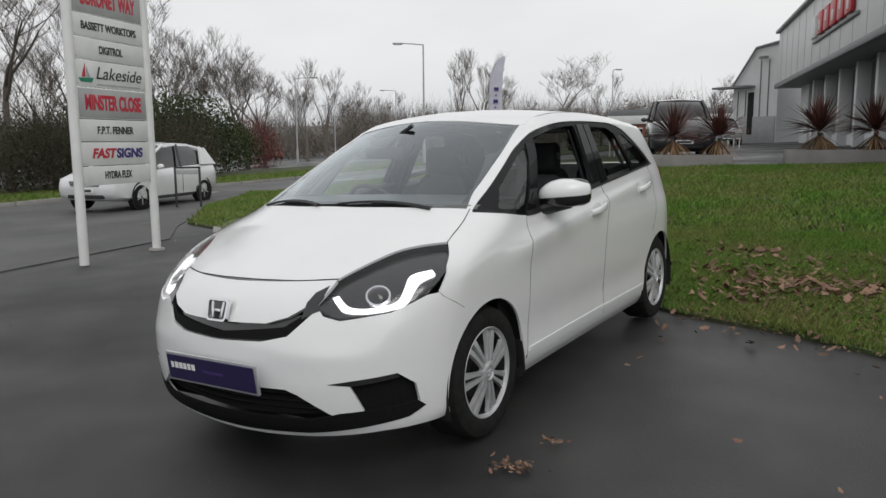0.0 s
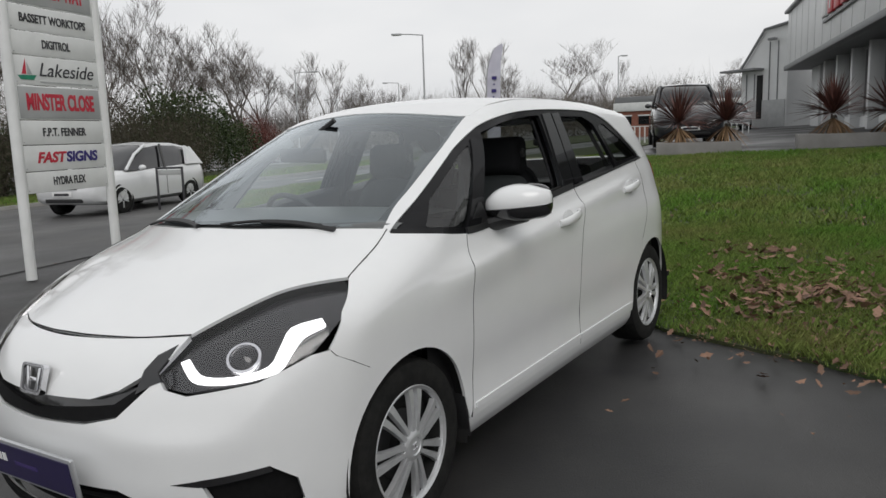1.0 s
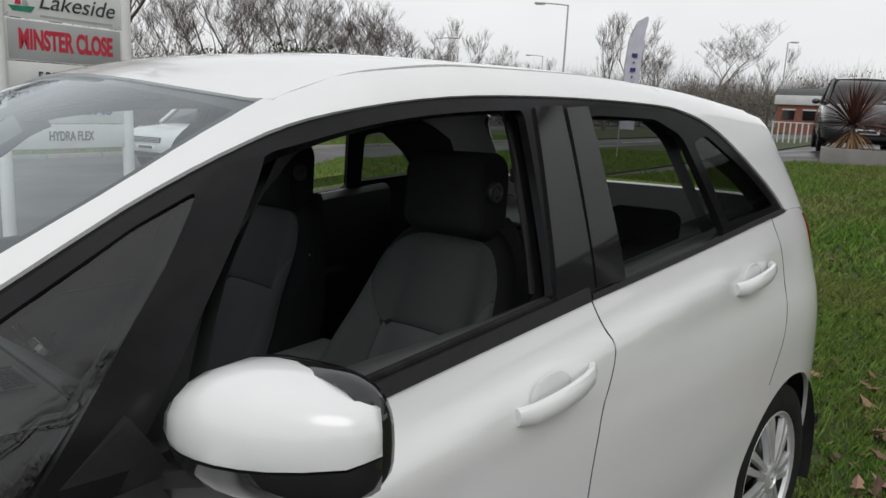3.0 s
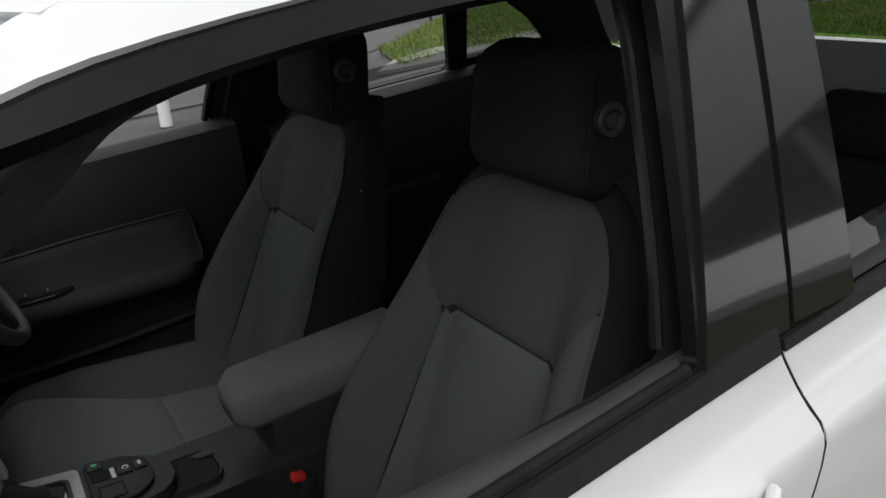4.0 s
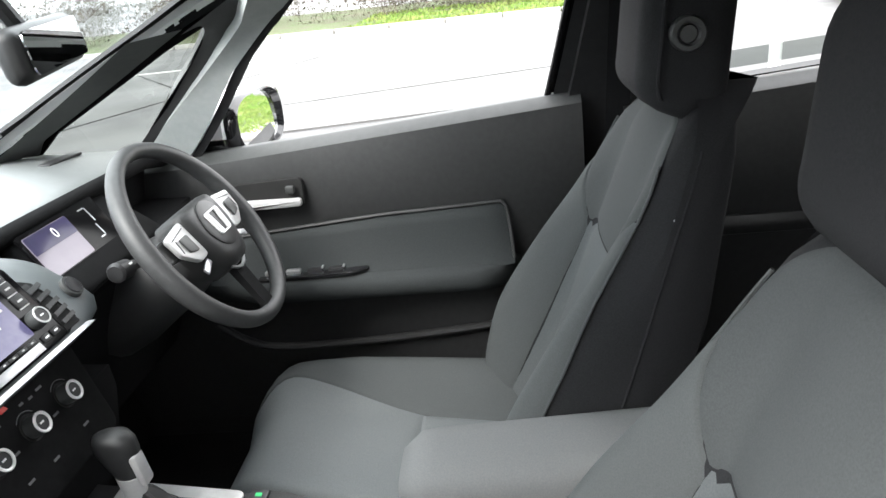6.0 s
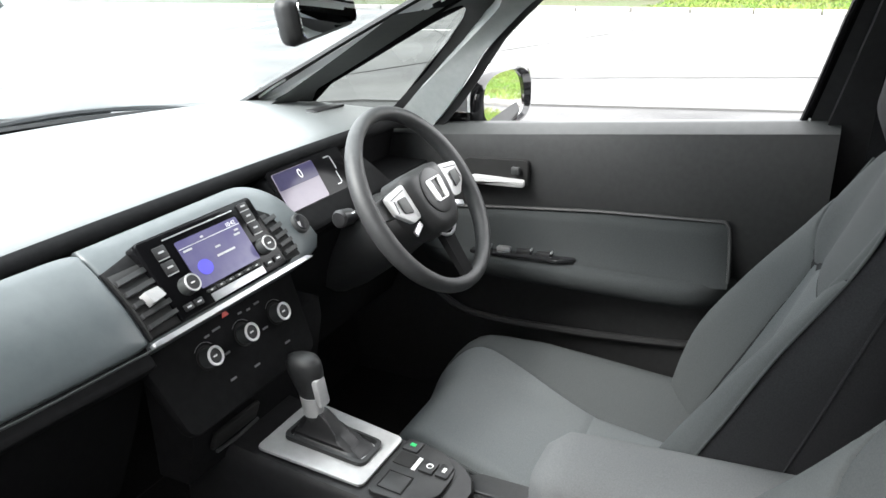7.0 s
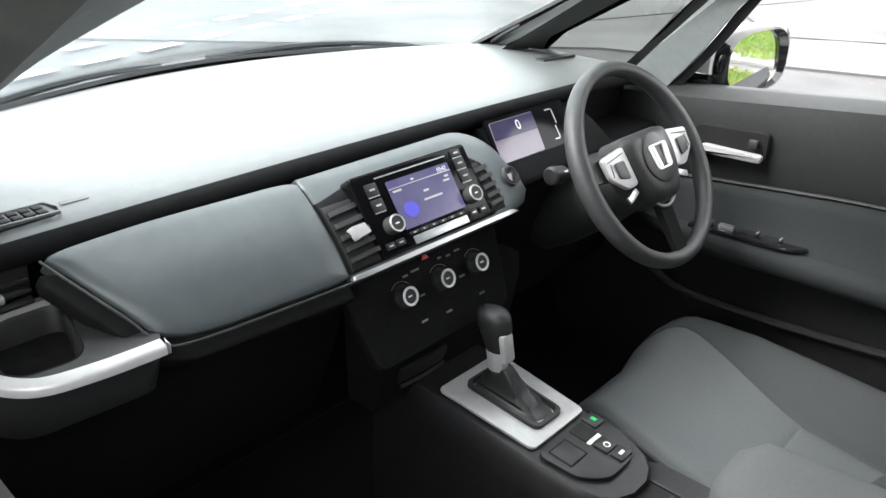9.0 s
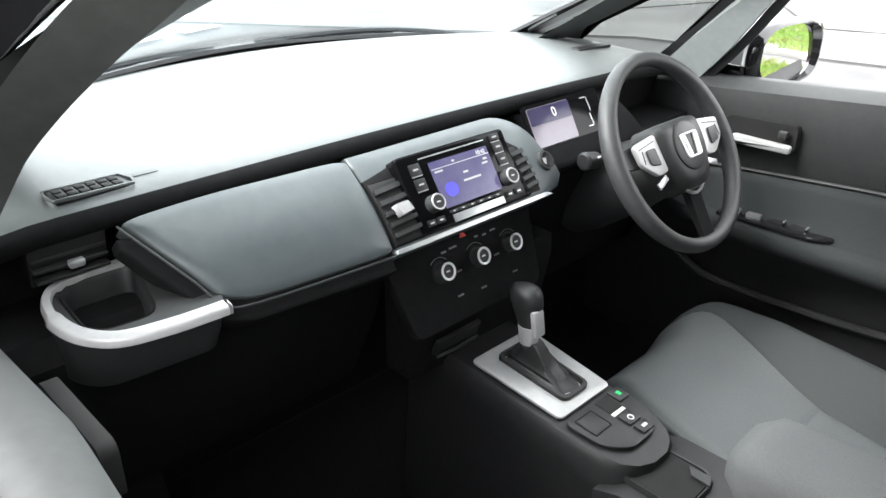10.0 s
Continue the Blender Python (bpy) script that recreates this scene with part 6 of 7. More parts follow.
for q in (-1, 1):
    bm = loft([[(q * x, y, z) for x, y, z in ((.075, .038, -.004), (.075, -.012, -.004), (.075, -.012, .012), (.075, .038, .012))], [(q * x, y, z) for x, y, z in ((.165, .030, -.008), (.165, .0, -.008), (.165, .0, .006), (.165, .030, .006))]])
    bm.transform(SM)
    part("spoke", bm, PLASTIC, wheel_ob)
    part("spoke_switch_panel", slab(rounded([(q * .066, -.028), (q * .096, -.030), (q * .132, -.004), (q * .136, .032), (q * .070, .040)], .008), .010, SM @ pose(0, 0, .010), .003), PALE, wheel_ob, "silver switch panel")
    part("switch_rocker", slab(rounded([(q * .086, -.014), (q * .112, -.008), (q * .114, .018), (q * .088, .018)], .005), .004, SM @ pose(0, 0, .0205), .001), PILLARDARK, wheel_ob)
    part("switch_gap", block((.048, .0016, .001), SM @ pose(q * .104, .026, .0205, 0, 0, -q * 8)), TRIM, wheel_ob)
    part("switch_gap", block((.0016, .022, .001), SM @ pose(q * .122, .008, .0205, 0, 0, q * 8)), TRIM, wheel_ob)
    part("switch_tab", block((.034, .012, .005), SM @ pose(q * .082, -.042, .010, 0, 0, -q * 20), .002), SATIN, wheel_ob)
bm = loft([[(-.018, -.07, -.006), (.018, -.07, -.006), (.018, -.07, .008), (-.018, -.07, .008)], [(-.016, -.165, -.006), (.016, -.165, -.006), (.016, -.165, .004), (-.016, -.165, .004)]])
bm.transform(SM)
part("lower_spoke", bm, KNEE, wheel_ob)
# highlight below the hub, put in as a thin satin tube
part("spoke_glint", tube([SM @ Vector((x, -.070 - .012 * (1 - (x / .03) ** 2), .012)) for x in (-.03, -.015, 0, .015, .03)], .003, 6), SATIN, wheel_ob)
part("column_cowl", tube([SM @ Vector((0, -.015, z)) for z in (-.03, -.10, -.20, -.26)], [.055, .068, .075, .07], 16), PLASTIC, car)
for q, y, tip in ((-1, .02, SATIN), (1, .0, PLASTIC)):
    st = new("column_stalk")
    st.parent = car
    part("lever", tube([SM @ Vector((q * .05, y, -.07)), SM @ Vector((q * .11, y + .012, -.06)), SM @ Vector((q * .150, y + .016, -.055))], [.008, .008, .010], 10), TRIM, st)
    part("lever_end", tube([SM @ Vector((q * .146, y + .016, -.055)), SM @ Vector((q * .176, y + .020, -.053)), SM @ Vector((q * .180, y + .020, -.053))], [.0145, .0155, .012], 16), TRIM, st)
    part("lever_print", block((.014, .003, .001), SM @ pose(q * .155, y + .018, -.040)), SATIN, st)

# ---- centre console ----
con = new("centre_console")
con.parent = car
tagged(con, "centre console with silver gear surround")
rings = []
for y, hw, zt in ((1.40, .088, .690), (1.50, .086, .676), (1.60, .084, .662), (1.72, .084, .652), (1.785, .080, .647), (1.812, .070, .643), (1.830, .052, .641), (1.840, .028, .640)):
    rings.append([(-.003 + x, y, z) for x, z in ((-hw - .02, .34), (-hw, zt - .05), (-hw + .002, zt - .012), (-hw + .012, zt), (hw - .012, zt), (hw - .002, zt - .012), (hw, zt - .05), (hw + .02, .34))])
part("console_body", loft(rings), TRIM, con, smooth=40)
CP = Matrix.Translation((-.008, 1.615, .6645)) @ pose(0, 0, 0, -6.5, 0, 0)
part("gear_surround", slab(rounded([(-.072, -.092), (.072, -.092), (.064, .088), (-.064, .088)], .012), .006, CP @ pose(0, 0, .0), .002), PALE, con, "satin silver gear surround")
o = rounded([(-.036, -.070), (.036, -.070), (.032, .070), (-.032, .070)], .014)
bm = loft([[(x, y, .004) for x, y in o], [(x, y, .013) for x, y in o], [(x * .84, y * .92, .014) for x, y in o], [(x * .78, y * .88, .004) for x, y in o]], False)
bm.transform(CP)
part("gate_frame", bm, PLASTIC, con)
pleats = []
for k in range(9):
    t = k / 8
    w = (.80 - .46 * t) * (1 + (.07 if k % 2 else -.05) * (1 - t))
    pleats.append([(x * w, -.030 * t + y * (.89 - .72 * t) * (1 + (.05 if k % 2 else -.03)) + .004 * math.sin(9 * x / .036 + k), .006 + .046 * t ** 1.4) for x, y in o])
bm = loft(pleats)
bm.transform(CP)
part("gear_gaiter", bm, TRIM, con, "pleated black gear gaiter", smooth=25)
lever = new("gear_lever")
lever.parent = con
GP = Matrix.Translation((-.005, 1.585, .700))
part("lever_stem", tube([GP @ Vector((0, .004, -.02)), GP @ Vector((0, 0, .03))], .013, 14), PLASTIC, lever)
bm = loft([[(hx * math.cos(a), y + hy * math.sin(a), z) for a in (2 * math.pi * j / 18 for j in range(18))] for z, hx, hy, y in ((.02, .013, .014, 0), (.045, .0155, .018, -.002), (.064, .0185, .024, -.005), (.084, .0215, .029, -.009), (.100, .0215, .029, -.011), (.108, .0185, .025, -.012), (.113, .010, .014, -.012))])
bm.transform(GP)
part("lever_knob", bm, PLASTIC, lever, smooth=60)
bm = loft([[(hx * math.cos(a), y + hy * math.sin(a), z) for a in (2 * math.pi * j / 18 for j in range(18))] for z, hx, hy, y in ((.014, .0145, .0155, 0), (.046, .0168, .0188, -.002), (.047, .0145, .0165, -.002), (.014, .0135, .0145, 0))])
bm.transform(GP)
part("lever_collar", bm, PALE, lever, "silver collar")
part("lever_tab", block((.024, .012, .046), GP @ pose(.004, .0185, .058, 10, 0, 0), .005), PALE, lever, "silver release panel")
BP = Matrix.Translation((-.008, 1.752, .6505)) @ pose(0, 0, 0, -5, 0, 0)
part("switch_plate", slab(rounded([(-.070, -.042), (.068, -.042), (.062, .026), (.030, .056), (-.030, .056), (-.062, .026)], .016), .006, BP, .002), PLASTIC, con)
part("shift_window", block((.030, .030, .002), BP @ pose(-.018, -.022, .0066), .001), VOID, con)
part("shift_window_edge", block((.030, .007, .002), BP @ pose(-.016, -.002, .0074), .001), WHITE, con)
for x, y, w, d in ((-.050, -.026, .026, .026), (-.018, .016, .028, .024), (-.020, .041, .028, .020)):
    part("console_switch", block((w, d, .006), BP @ pose(x, y, .0068), .002), TRIM, con)
part("blank_switch", block((.036, .036, .003), BP @ pose(.034, -.012, .0062), .001), PLASTIC, con)
for x, y, w, d in ((.015, -.012, .0015, .037), (.053, -.012, .0015, .037), (.034, -.031, .039, .0015), (.034, .007, .039, .0015)):
    part("switch_gap", block((w, d, .001), BP @ pose(x, y, .0075)), VOID, con)
part("switch_mark", block((.007, .009, .001), BP @ pose(-.050, -.026, .0103)), GREEN_MARK, con)
part("switch_mark", lathe([(.0035, 0), (.0055, .0006), (.0055, 0)], 16, BP @ pose(-.018, .018, .0100)), WHITE, con)
part("switch_mark", block((.010, .005, .001), BP @ pose(-.020, .041, .0103)), WHITE, con)
# cup holder and rear console
rings = []
for y, zt in ((1.79, .605), (1.83, .620), (1.95, .620), (2.05, .62), (2.30, .62)):
    rings.append([(x, y, z) for x, z in ((-.10, .34), (-.088, zt), (.088, zt), (.10, .34))])
part("rear_console", loft(rings), PLASTIC, con, smooth=30)
o = rounded([(-.046, -.046), (.046, -.046), (.046, .060), (-.046, .060)], .030, 6)
bm = loft([[(x * 1.10, y * 1.08, -.002) for x, y in o], [(x * 1.06, y * 1.05, .006) for x, y in o], [(x, y, .005) for x, y in o], [(x * .96, y * .96, -.04) for x, y in o]], False)
bm.transform(pose(.010, 1.850, .623))
part("cup_holder_rim", bm, PLASTIC, con, smooth=50)
# flat dark sheet stands in for the holder's shaded depth
part("cup_holder", slab([(x * .965, y * .965) for x, y in o], .003, pose(.010, 1.850, .6235)), VOID, con)
part("holder_tab", slab([(-.006, -.02), (.010, -.012), (.016, .016), (-.004, .012)], .004, pose(-.022, 1.895, .6275, 0, 0, 10)), PILLARDARK, con)
rings = []
for k in range(15):
    u = k / 14
    y = 1.948 + .345 * u
    e = math.sin(math.pi * min(u * 4.2 + .07, .5)) ** .6
    w, h = .068 * (.45 + .55 * e), .043 * (.35 + .65 * e)
    zc = .722 + .018 * u
    rings.append([(.0 + w * math.copysign(abs(math.cos(a)) ** .5, math.cos(a)), y, zc + h * math.copysign(abs(math.sin(a)) ** .6, math.sin(a))) for a in (2 * math.pi * j / 28 for j in range(28))])
part("armrest", loft(rings), FABRIC_REST, con, "grey cloth armrest", smooth=60)
part("armrest_box", block((.125, .30, .16), pose(0, 2.15, .63), .02), PLASTIC, con)
# interior mirror
im = new("interior_mirror")
im.parent = car
part("mirror_case", block((.245, .035, .070), pose(-.215, 1.50, 1.285, 8, 3, 12), .016, 3), TRIM, im)
part("mirror_glass", slab(rounded([(-.110, -.027), (.110, -.027), (.110, .027), (-.110, .027)], .012), .002, Matrix.Translation((-.2186, 1.5185, 1.2875)) @ pose(0, 0, 0, 82, -3, 192)), MIRROR, im)
part("mirror_stem", tube([(-.20, 1.49, 1.30), (-.11, 1.50, 1.38), (-.02, 1.52, 1.435)], .012, 8), TRIM, im)

# ---- things round the drive ----
AHEAD, ASIDE = Vector((-.542, .840, 0)), Vector((.840, .542, 0))
LEAN = Matrix.Rotation(radians(2.0), 4, AHEAD)  # the drive falls to one side; posts and walls stand true


def spot(px, depth):
    """A place on the plan: so far ahead of the first stand, and to one side by a ratio."""
    p = Vector((2.44, -2.04, 0)) + AHEAD * depth + ASIDE * depth * (px - 775) / 1336
    return p.x, p.y


def stand(name, label, category, x, y, turn=0, group="", z=None):
    ob = thing(name, label, category, group)
    ob.matrix_basis = Matrix.Translation((x, y, lift(x, y) if z is None else z)) @ LEAN @ pose(0, 0, 0, 0, 0, turn)
    return ob


# estate sign on two posts
ang = math.degrees(math.atan2(1.33, -.37))
sign = stand("estate_sign", "tall white estate sign with tenant names on two posts", "sign", -6.515, 4.015, ang)
W = 1.38
for x in (-W / 2, W / 2):
    part("post", lathe([(.0, 4.35), (.055, 4.35), (.058, 4.33), (.058, 0), (.0, 0)], 20, pose(x, 0, 0)), SIGNWHITE, sign)
part("post_foot", lathe([(.11, 0), (.10, .03), (.06, .035)], 16, pose(W / 2, 0, 0)), CONCRETE, sign)
ROWS = [(.985, 1.235, "HYDRA FLEX", SIGNBLACK, SIGNWHITE, .13, .50), (1.24, 1.545, "FASTSIGNS", None, SIGNWHITE, .17, .95), (1.55, 1.835, "F.P.T. FENNER", SIGNBLACK, SIGNWHITE, .13, .66), (1.84, 2.235, "MINSTER CLOSE", SIGNRED, SIGNGREY, .25, 1.02),
        (2.24, 2.575, "Lakeside", None, SIGNWHITE, .20, .84), (2.58, 2.850, "DIGITROL", SIGNBLACK, SIGNWHITE, .13, .42), (2.855, 3.14, "BASSETT WORKTOPS", SIGNBLACK, SIGNWHITE, .13, .98), (3.145, 3.54, "CORONET WAY", SIGNRED, SIGNGREY, .25, 1.0), (3.545, 4.2, "", None, SIGNWHITE, .1, .5)]
FACE = pose(0, -.03, 0, 90, 0, 0)
for z0, z1, text, ink, board, size, width in ROWS:
    z0, z1 = z0 - .02 - .028 * (z0 - 1.1), z1 - .02 - .028 * (z1 - 1.1)
    b = part("panel", block((W - .10, .03, z1 - z0 - .004), pose(0, 0, (z0 + z1) / 2), .004), SIGNWHITE, sign)
    zc = (z0 + z1) / 2
    if board is SIGNGREY:
        part("band", block((W - .16, .006, z1 - z0 - .03), pose(0, -.016, zc), .001), SIGNGREY, b)
    if text == "FASTSIGNS":
        writing("FAST", .165, Matrix.Translation((-.245, -.019, zc)) @ pose(0, 0, 0, 90, 0, 0), SIGNRED, b, width=.44, slant=.25, bold=.006)
        writing("SIGNS", .165, Matrix.Translation((.235, -.019, zc)) @ pose(0, 0, 0, 90, 0, 0), SIGNBLUE, b, width=.50, slant=.1, bold=.006)
    elif text == "Lakeside":
        writing(text, .22, Matrix.Translation((.12, -.019, zc + .01)) @ pose(0, 0, 0, 90, 0, 0), SIGNBLACK, b, width=.84, slant=.3)
        part("boat_hull", slab([(-.13, 0), (.13, .01), (.09, -.045), (-.09, -.045)], .004, Matrix.Translation((-.46, -.016, zc - .06)) @ pose(0, 0, 0, 90, 0, 0)), SIGNGREEN, b)
        part("boat_sail", slab([(-.07, 0), (-.01, 0), (-.01, .17)], .004, Matrix.Translation((-.46, -.016, zc - .045)) @ pose(0, 0, 0, 90, 0, 0)), SIGNRED, b)
        part("boat_sail", slab([(.005, 0), (.07, 0), (.01, .13)], .004, Matrix.Translation((-.46, -.016, zc - .045)) @ pose(0, 0, 0, 90, 0, 0)), SIGNGREY, b)
        part("small_print", block((.80, .003, .018), pose(.12, -.017, zc - .125)), SIGNGREY, b)
    elif text:
        writing(text, size, Matrix.Translation((0, -.0205, zc)) @ pose(0, 0, 0, 90, 0, 0), ink, b, width=width, bold=.010 if ink is SIGNRED else .003)
    for x in (-.60, .60):
        part("screw", lathe([(.008, .0), (.007, .003), (0, .003)], 8, Matrix.Translation((x, -.015, z0 + .03)) @ pose(0, 0, 0, 90, 0, 0)), STEEL, b)


# ---- parked vehicles ----
def vehicle(name, label, x, y, heading, paint, L=4.38, Wd=1.83, H=1.62, hood=.98, wind=(1.15, 2.05), tail=4.1, rim=ALLOY, zr=.33, upright=0., z=.006):
    """A parked car: nose towards -y of its own, lofted from sections."""
    v = stand(name, label, "car", x, y, heading, z=z)
    hw = Wd / 2
    prof = [(0, .42, .74, .80), (.10, .30, .82, .90), (.45, .24, hood - .06, .97), (1.0, .22, hood, 1), (1.5, .22, hood + .02, 1), (2.6, .22, hood + .05, 1), (3.6, .22, hood + .08, .99), (L - .25, .26, hood + .10, .95), (L - .04, .36, hood + .02, .86), (L, .45, hood - .12, .82)]
    rings = []
    for yy, z0, z1, w in prof:
        r = []
        for u, t in ((-.80, 0), (-.97, .12), (-1, .45), (-.985, .72), (-.93, .93), (-.80, 1), (-.4, 1.02), (0, 1.025), (.4, 1.02), (.80, 1), (.93, .93), (.985, .72), (1, .45), (.97, .12), (.80, 0)):
            r.append((u * hw * w, yy - L / 2, z0 + (z1 - z0) * t))
        rings.append(r)
    part("body", loft(rings), paint, v, smooth=50)
    g = [(wind[0], hood, hood + .01, .80), (wind[0] + (wind[1] - wind[0]) * .5, hood, (hood + H) / 2 + .05, .78), (wind[1], hood, H - .05, .74), (wind[1] + .5, hood, H, .72), (tail - .9, hood + .05, H - .02, .71), (tail - .25, hood + .08, H - .12, .69), (tail - .06, hood + .08, H - .28, .70)]
    rings = [[(u * hw * (w + (1 - t) * .14), yy - L / 2, z0 + (z1 - z0) * t) for u, t in ((-1, 0), (-.98, .5), (-.95, .9), (-.80, 1), (0, 1.02), (.80, 1), (.95, .9), (.98, .5), (1, 0))] for yy, z0, z1, w in g]
    part("cabin_glass", loft(rings), GLOSS, v, smooth=50)
    rr = [[(u * hw * (w + .02), yy - L / 2, z1 + dz) for u, dz in ((-.95, -.07), (-.90, .0), (0, .035), (.90, .0), (.95, -.07), (.8, -.06), (-.8, -.06))] for yy, z0, z1, w in g[2:6]]
    part("roof", loft(rr), paint, v, smooth=50)
    for s in (-1, 1):
        part("front_pillar", tube([(s * hw * .90, wind[0] - L / 2, hood + .02), (s * hw * .80, (wind[0] + wind[1]) / 2 - L / 2, (hood + H) / 2 + .05), (s * hw * .715, wind[1] - L / 2 + .05, H - .05)], .038, 8), paint, v)
        q0 = [(hw * .945, tail - .62 - L / 2, hood + .06), (hw * .76, tail - .42 - L / 2, H - .10), (hw * .73, tail - .12 - L / 2, H - .22), (hw * .86, L - .10 - L / 2, hood + .06)]
        part("rear_pillar", loft([[(s * (x + .025), y, z) for x, y, z in q0], [(s * (x - .05), y, z) for x, y, z in q0]]), paint, v, smooth=20)
        part("side_pillar", tube([(s * hw * .955, 2.55 - L / 2, hood + .02), (s * hw * .74, 2.65 - L / 2, H - .04)], .03, 6), TRIM, v)
        part("head_lamp", loft([[(s * hw * a, b - L / 2, c) for a, b, c in ((.46, .02, .70), (.84, .20, .74), (.88, .42, .84), (.60, .12, .80))], [(s * hw * a, b - L / 2 + .08, c) for a, b, c in ((.46, .02, .70), (.84, .20, .74), (.88, .42, .84), (.60, .12, .80))]]), PALE, v, smooth=0)
        part("door_mirror", ball((.10, .07, .07), pose(s * (hw + .10), wind[0] + .35 - L / 2, hood + .06)), paint, v)
        part("door_line", block((.006, .012, .62), pose(s * (hw + .0), 2.55 - L / 2, .66)), TRIM, v)
        for yy in (.88, L - .85):
            w = new("wheel")
            w.parent = v
            m = pose(s * (hw - .02), yy - L / 2, zr, 0, 90 * s, 0)
            part("tyre", lathe([(.2, .01), (.26, .02), (.31, .0), (.33, -.04), (.33, -.16), (.30, -.2), (.2, -.2)], 32, m), RUBBER, w)
            part("rim", lathe([(.21, .012), (.2, .016), (.19, -.02), (.06, -.03), (.0, .0)], 32, m), VOID, w)
            for k in range(5):
                one = block((.16, .035, .012), pose(.115, 0, .004), .004)
                one.transform(m @ Matrix.Rotation(2 * math.pi * k / 5, 4, "Z"))
                part("spoke", one, rim, w)
            # dark ring stands in for the shade of an arch the body lacks
            part("arch_shade", lathe([(.375, .0), (.335, .006), (.335, -.12)], 32, m), VOID, w)
    tg = [(-hw * .73, tail - .16 - L / 2, H - .13), (hw * .73, tail - .16 - L / 2, H - .13), (hw * .86, L - .06 - L / 2, hood + .04), (-hw * .86, L - .06 - L / 2, hood + .04)]
    part("tailgate", loft([[(x, y + .03, z) for x, y, z in tg], [(x, y - .06, z) for x, y, z in tg]]), paint, v, smooth=20)
    part("grille", loft([[(u * hw, b - L / 2, c) for u, b, c in ((-.44, .004, .62), (.44, .004, .62), (.48, .012, .74), (-.48, .012, .74))], [(u * hw, b - L / 2 - .03, c) for u, b, c in ((-.42, .004, .63), (.42, .004, .63), (.46, .012, .73), (-.46, .012, .73))]]), TRIM, v, smooth=0)
    for k in range(3):
        part("grille_bar", block((hw * .86, .02, .012), pose(0, -L / 2 - .02, .65 + .03 * k)), SATIN if upright == 0 else TRIM, v)
    part("lower_intake", block((hw * 1.1, .06, .10), pose(0, -L / 2 + .03, .38), .02), TRIM, v)
    part("number_plate", block((.52, .012, .11), pose(0, -L / 2 - .03, .52), .003), WHITE, v)
    part("plate_bars", block((.40, .004, .06), pose(0, -L / 2 - .038, .52)), SIGNBLACK, v)
    return v


vehicle("parked_car", "white people carrier parked at the roadside", -14.9, 10.5, 17, mat("white_car_paint", (.72, .73, .74), .3, coat=1., col2=(.68, .69, .70), scale=3))
px, py = spot(1193, 24.5)
vehicle("pickup_truck", "dark grey truck parked behind the planter", px, py, 20, DARKCAR, 4.9, 1.95, 1.85, 1.16, (1.45, 2.15), 3.7, upright=1, z=.50)
px, py = spot(483, 95)
vehicle("distant_car", "small red car far along the road", px, py, 60, mat("red_car_paint", (.28, .03, .03), .35, col2=(.22, .03, .03), scale=3))
px, py = spot(1272, 46)
vehicle("distant_car", "pale car parked beside the showroom", px, py, 20, mat("silver_car_paint", (.5, .51, .52), .35, col2=(.45, .46, .47), scale=3), z=.45)

# black hoop barrier in the verge
px, py = spot(330, 18.6)
hoop = stand("hoop_barrier", "black steel hoop barrier beside the road", "barrier", px, py, 32)
for x in (-.30, .30):
    part("upright", block((.05, .05, 1.0), pose(x, 0, .50), .01), SIGNBLACK, hoop)
part("top_rail", block((.65, .05, .05), pose(0, 0, .975), .01), SIGNBLACK, hoop)
part("notice", block((.55, .02, .12), pose(0, 0, .87), .004), SIGNGREY, hoop)


# ---- street lamps ----
def street_lamp(x, y, h, arm, turn):
    l = stand("street_lamp", "tall grey galvanised street lamp beside the road", "street lamp", x, y, turn, "street lamps", z=0)
    part("column", tube([(0, 0, 0), (0, 0, 1.2), (0, 0, 1.21), (0, 0, h)], [.10, .10, .065, .045], 12), STEEL, l)
    part("arm", tube([(0, 0, h - .03), (arm * .5, 0, h + .03), (arm, 0, h + .06)], .035, 8), STEEL, l)
    part("lantern", block((.62, .26, .11), pose(arm + (.28 if arm > 0 else -.28), 0, h + .05), .04), STEEL, l)
    part("lantern_glass", block((.40, .20, .03), pose(arm + (.30 if arm > 0 else -.30), 0, h - .015), .01), SIGNWHITE, l)


for pxx, d, h, arm, t in ((527, 64, 7.05, 1.3, 33), (749, 48, 7.35, -1.3, 33), (701, 86, 7.2, -1.2, 33), (594, 88, 5.9, -.9, 33), (1078, 72, 7.3, .25, 33)):
    street_lamp(*spot(pxx, d), h, arm, t)

# feather flag
px, py = spot(876, 27)
flag = stand("feather_flag", "pale lilac feather flag with dark marks", "flag", px, py, 33, z=0)
part("flag_pole", tube([(-.30, 0, 0), (-.30, 0, 2.8), (-.24, 0, 3.55), (-.05, 0, 4.05), (.24, 0, 4.22)], [.02, .02, .015, .012, .008], 8), STEEL, flag)
o = smooth_line([(-.28, .9), (-.28, 2.8), (-.22, 3.5), (-.05, 4.0), (.26, 4.19), (.20, 3.6), (.17, 2.8), (.14, .9)], 6)
bm = slab([(x, z) for x, z in o], .006, Matrix(((1, 0, 0, 0), (0, 0, -1, 0), (0, 1, 0, 0), (0, 0, 0, 1))))
for v in bm.verts:
    v.co.y += .03 * math.sin(v.co.z * 2.3 + v.co.x * 5)
part("flag_cloth", bm, FLAGWHITE, flag)
for k, hgt in enumerate((.24, .10, .24, .10, .24)):
    part("flag_mark", block((.05 if hgt < .2 else .16, .01, .05 if k % 2 else .11), pose(-.08 + .01 * k, -.05, 2.25 + .21 * k)), SIGNBLUE, flag)

